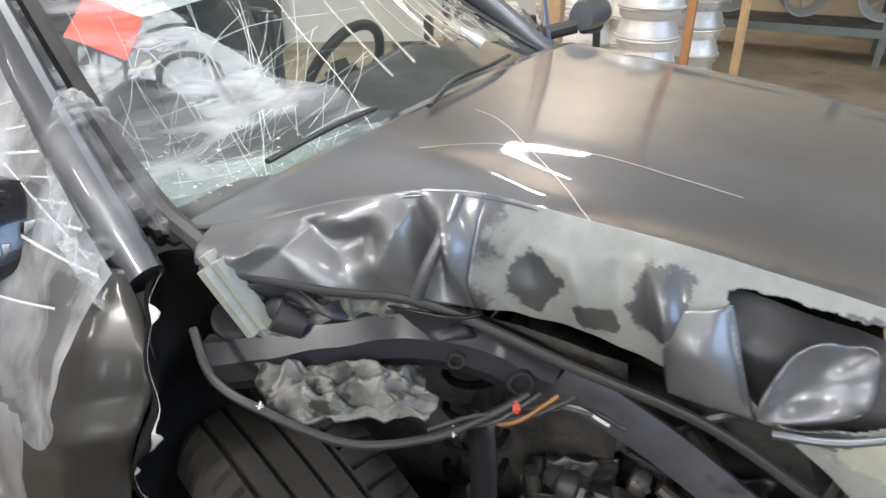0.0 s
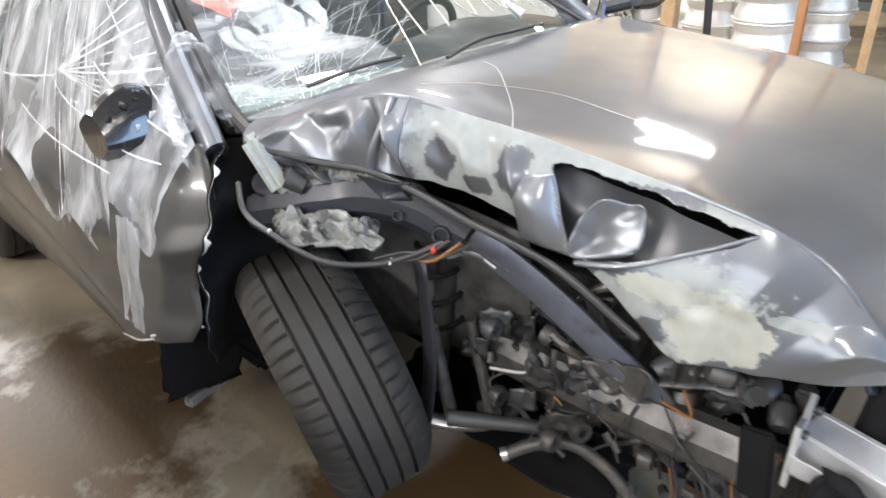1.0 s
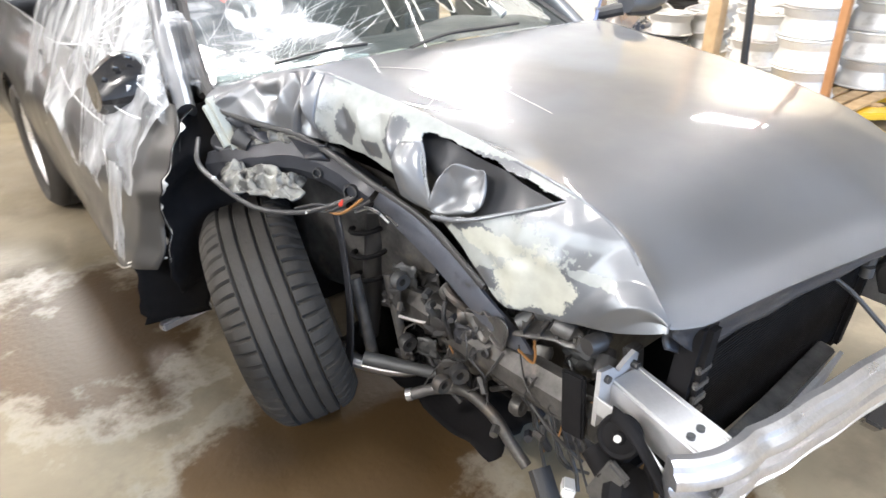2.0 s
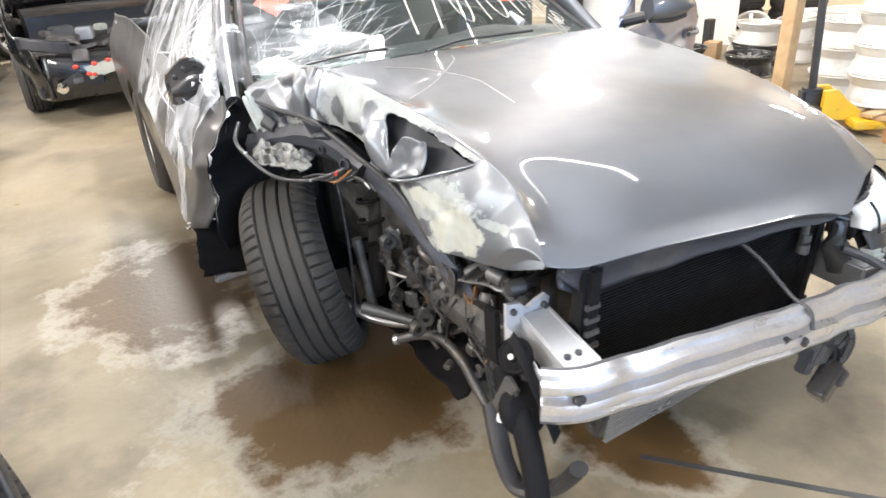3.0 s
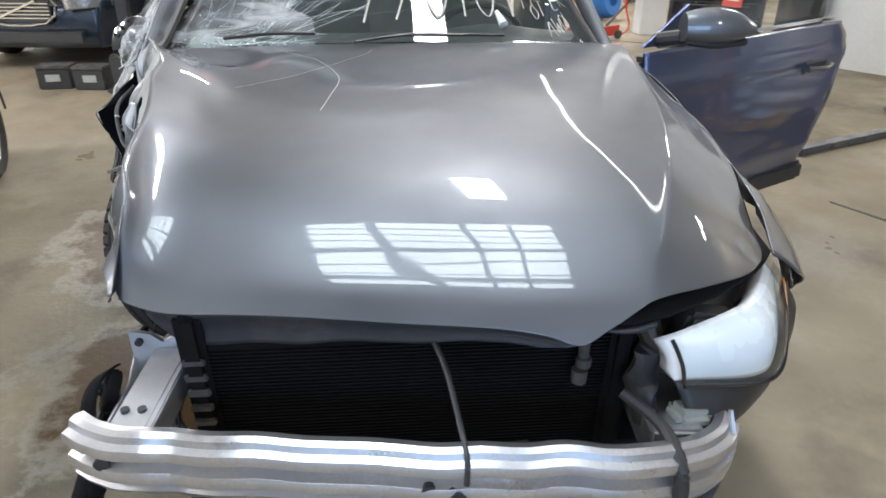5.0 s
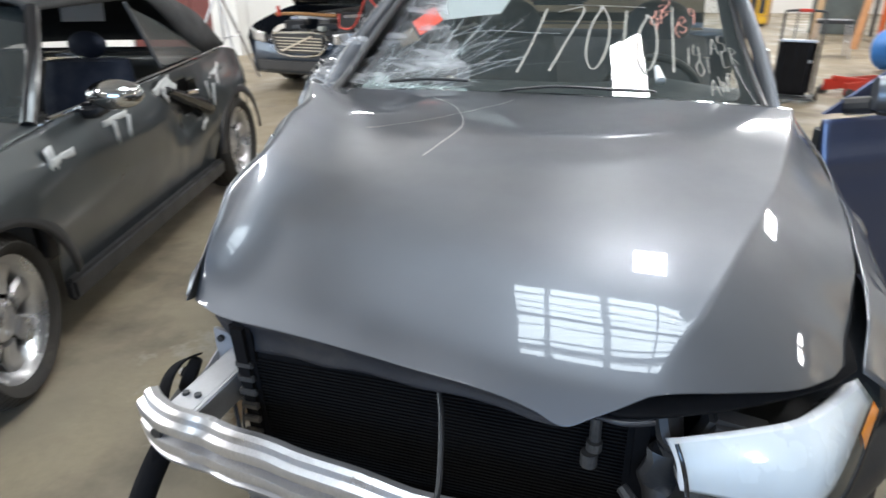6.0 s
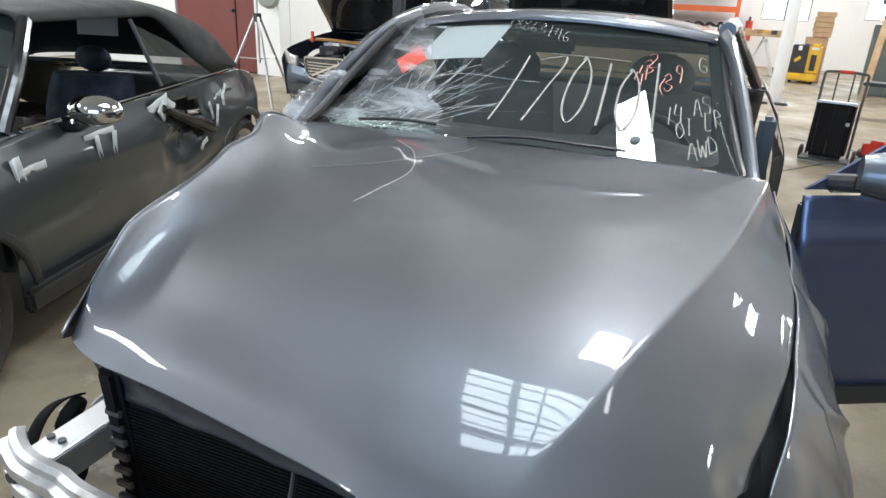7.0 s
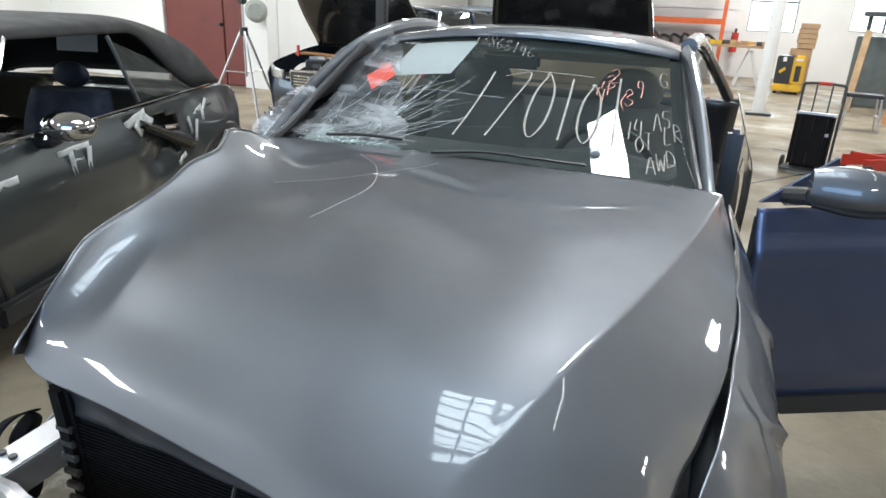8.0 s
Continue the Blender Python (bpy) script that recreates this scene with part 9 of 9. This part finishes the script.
for (x, y, dx, hh, mt, lb) in ((2.95, 13.0, 0.12, 1.35, WOOD, "pale board leaning upright"), (3.3, 11.6, 0.22, 1.45, WOOD_ORANGE, "brown board leaning upright"), (4.3, 12.2, 0.30, 1.5, WOOD, "pale board leaning upright"), (4.75, 12.0, 0.2, 1.2, WHITE_STEEL, "white panel leaning upright"), (5.0, 11.5, 0.25, 1.5, PALE, "pale green panel leaning upright")):
    b = B()
    beam(b, (x, y, 0), (x + dx, y + 0.3, hh), 0.11, 0.03)
    alone("leaning_board", b, mt, lb, "board")
rr = thing("red_rack", (5.2, 12.9, 0), "red-orange steel rack with hung panels", "rack")
for x in (4.1, 6.6):
    for y in (12.7, 13.4):
        part("upright", beam(B(), (x, y, 0), (x, y, 3.2), 0.08, 0.08), ORANGE, rr)
for z in (1.15, 2.2):
    part("load_beam", box(B(), (5.35, 12.68, z), (2.5, 0.05, 0.12)), ORANGE, rr)
    part("load_beam", box(B(), (5.35, 13.42, z), (2.5, 0.05, 0.12)), ORANGE, rr)
part("deck", box(B(), (5.35, 13.05, 1.22), (2.5, 0.75, 0.03)), STEEL_DARK, rr)
for k in range(9):
    b = B()
    box(b, (4.3 + 0.24 * k, 12.95, 0.50), (0.05, 0.5, 0.99), (0, rng.uniform(-9, 9), rng.uniform(-10, 10)), bev=0.006)
    for v in b.verts:
        v.co.z = max(0, v.co.z)
    alone("stored_panel", b, rng.choice((STEEL_DARK, RACK_GREY, WHITE_STEEL, PALE, BLACK)), "narrow body panel stored on edge", "panel", "panels stored under the rack")
for k in range(5):
    b = ball(B(), (4.5 + 0.42 * k, 13.05, 1.46), (0.5, 0.5, 0.46), 16)
    for v in b.verts:
        v.co += V((bumpy(v.co, 4, 1), bumpy(v.co, 4, 5), bumpy(v.co, 4, 9))) * 0.06
        v.co.z = max(v.co.z, 1.237)
    alone("dark_bundle", b, CLOTH, "dark bundle lying on the rack", "bundle")
b = B()
sheet(b, lambda u, v: V((4.15 + 0.35 * u + 0.06 * math.sin(9 * u), 11.3 + 0.1 * math.sin(8 * u + 3 * v), 1.75 - 1.75 * v)), 16, 16)
alone("hanging_sheet", b, PALE, "pale dust sheet hanging from the rack", "sheet", smooth=60, solid=0.01)
b = B()
tube(b, [(4.05, 10.9, 2.4), (4.0, 10.7, 1.2), (3.95, 10.55, 0.0)], 0.035, n=8)
alone("orange_pole", b, ORANGE, "leaning orange steel pole", "pole")

# camera tripod by the bay, wall fan, charger cart, batteries
tp = thing("tripod", (-4.85, 6.6, 0), "silver camera tripod with a black head", "tripod")
for a in (200, 320, 80):
    c, s = math.cos(radians(a)), math.sin(radians(a))
    part("leg", tube(B(), [(-4.85 + 0.04 * c, 6.6 + 0.04 * s, 1.05), (-4.85 + 0.55 * c, 6.6 + 0.55 * s, 0.0)], 0.016, n=8, k=1), ALU, tp)
    part("strut", tube(B(), [(-4.85, 6.6, 0.55), (-4.85 + 0.27 * c, 6.6 + 0.27 * s, 0.56)], 0.008, n=6, k=1), ALU, tp)
part("centre_column", cyl(B(), (-4.85, 6.6, 0.5), (-4.85, 6.6, 1.38), 0.014, n=10), ALU, tp)
part("hub", cyl(B(), (-4.85, 6.6, 1.0), (-4.85, 6.6, 1.1), 0.05, n=14), BLACK, tp)
part("head", box(B(), (-4.85, 6.6, 1.42), (0.11, 0.09, 0.10), bev=0.02), BLACK, tp)
part("pan_handle", tube(B(), [(-4.82, 6.6, 1.42), (-4.62, 6.55, 1.50)], 0.012, n=8, k=1), BLACK, tp)
wf = thing("wall_fan", (-6.2, 8.7, 1.15), "grey round wall fan", "fan")
part("cage", lathe(B(), [(0.001, 0.05), (0.12, 0.05), (0.18, 0.0), (0.17, -0.03), (0.001, -0.05)], 26, pose(-6.22, 8.72, 1.25, 95, 0, 25)), PALE, wf)
part("arm", box(B(), (-6.3, 8.83, 1.2), (0.06, 0.22, 0.06)), BLACK, wf)
ch = thing("charger_cart", (-2.2, 5.15, 0), "black battery charger on an upright cart with red cables", "charger")
part("mast", beam(B(), (-2.2, 5.15, 0.05), (-2.2, 5.17, 1.5), 0.10, 0.08, bev=0.01), BLACK, ch)
part("case", box(B(), (-2.12, 5.12, 0.20), (0.42, 0.30, 0.28), (0, 0, -10), 0.02), BLACK, ch)
part("base", box(B(), (-2.2, 5.15, 0.04), (0.40, 0.34, 0.04), bev=0.01), STEEL_DARK, ch)
part("label_plate", box(B(), (-2.02, 4.965, 0.22), (0.14, 0.006, 0.13), (0, 0, -10)), PAPER, ch)
part("cable", tube(B(), [(-2.2, 5.12, 1.2), (-2.45, 5.3, 0.85), (-2.75, 5.6, 0.80), (-2.9, 5.9, 0.9)], 0.01, n=6), RED_PLASTIC, ch)
part("cable", tube(B(), [(-2.2, 5.12, 1.1), (-1.95, 5.2, 0.8), (-1.8, 5.4, 0.9), (-1.7, 5.6, 1.1)], 0.01, n=6), RED_PLASTIC, ch)
for (x, y, r) in ((-2.95, 5.35, 5), (-2.62, 5.30, -6)):
    bt = thing("car_battery", (x, y, 0), "black car battery on the floor with a pale label", "battery", "batteries on the floor")
    part("case", box(B(), (x, y, 0.09), (0.28, 0.18, 0.18), (0, 0, r), 0.01), BLACK, bt)
    part("lid", box(B(), (x, y, 0.19), (0.285, 0.185, 0.025), (0, 0, r), 0.006), GRIME, bt)
    part("label", box(B(), (x, y - 0.094, 0.10), (0.12, 0.006, 0.06), (0, 0, r)), PALE, bt)
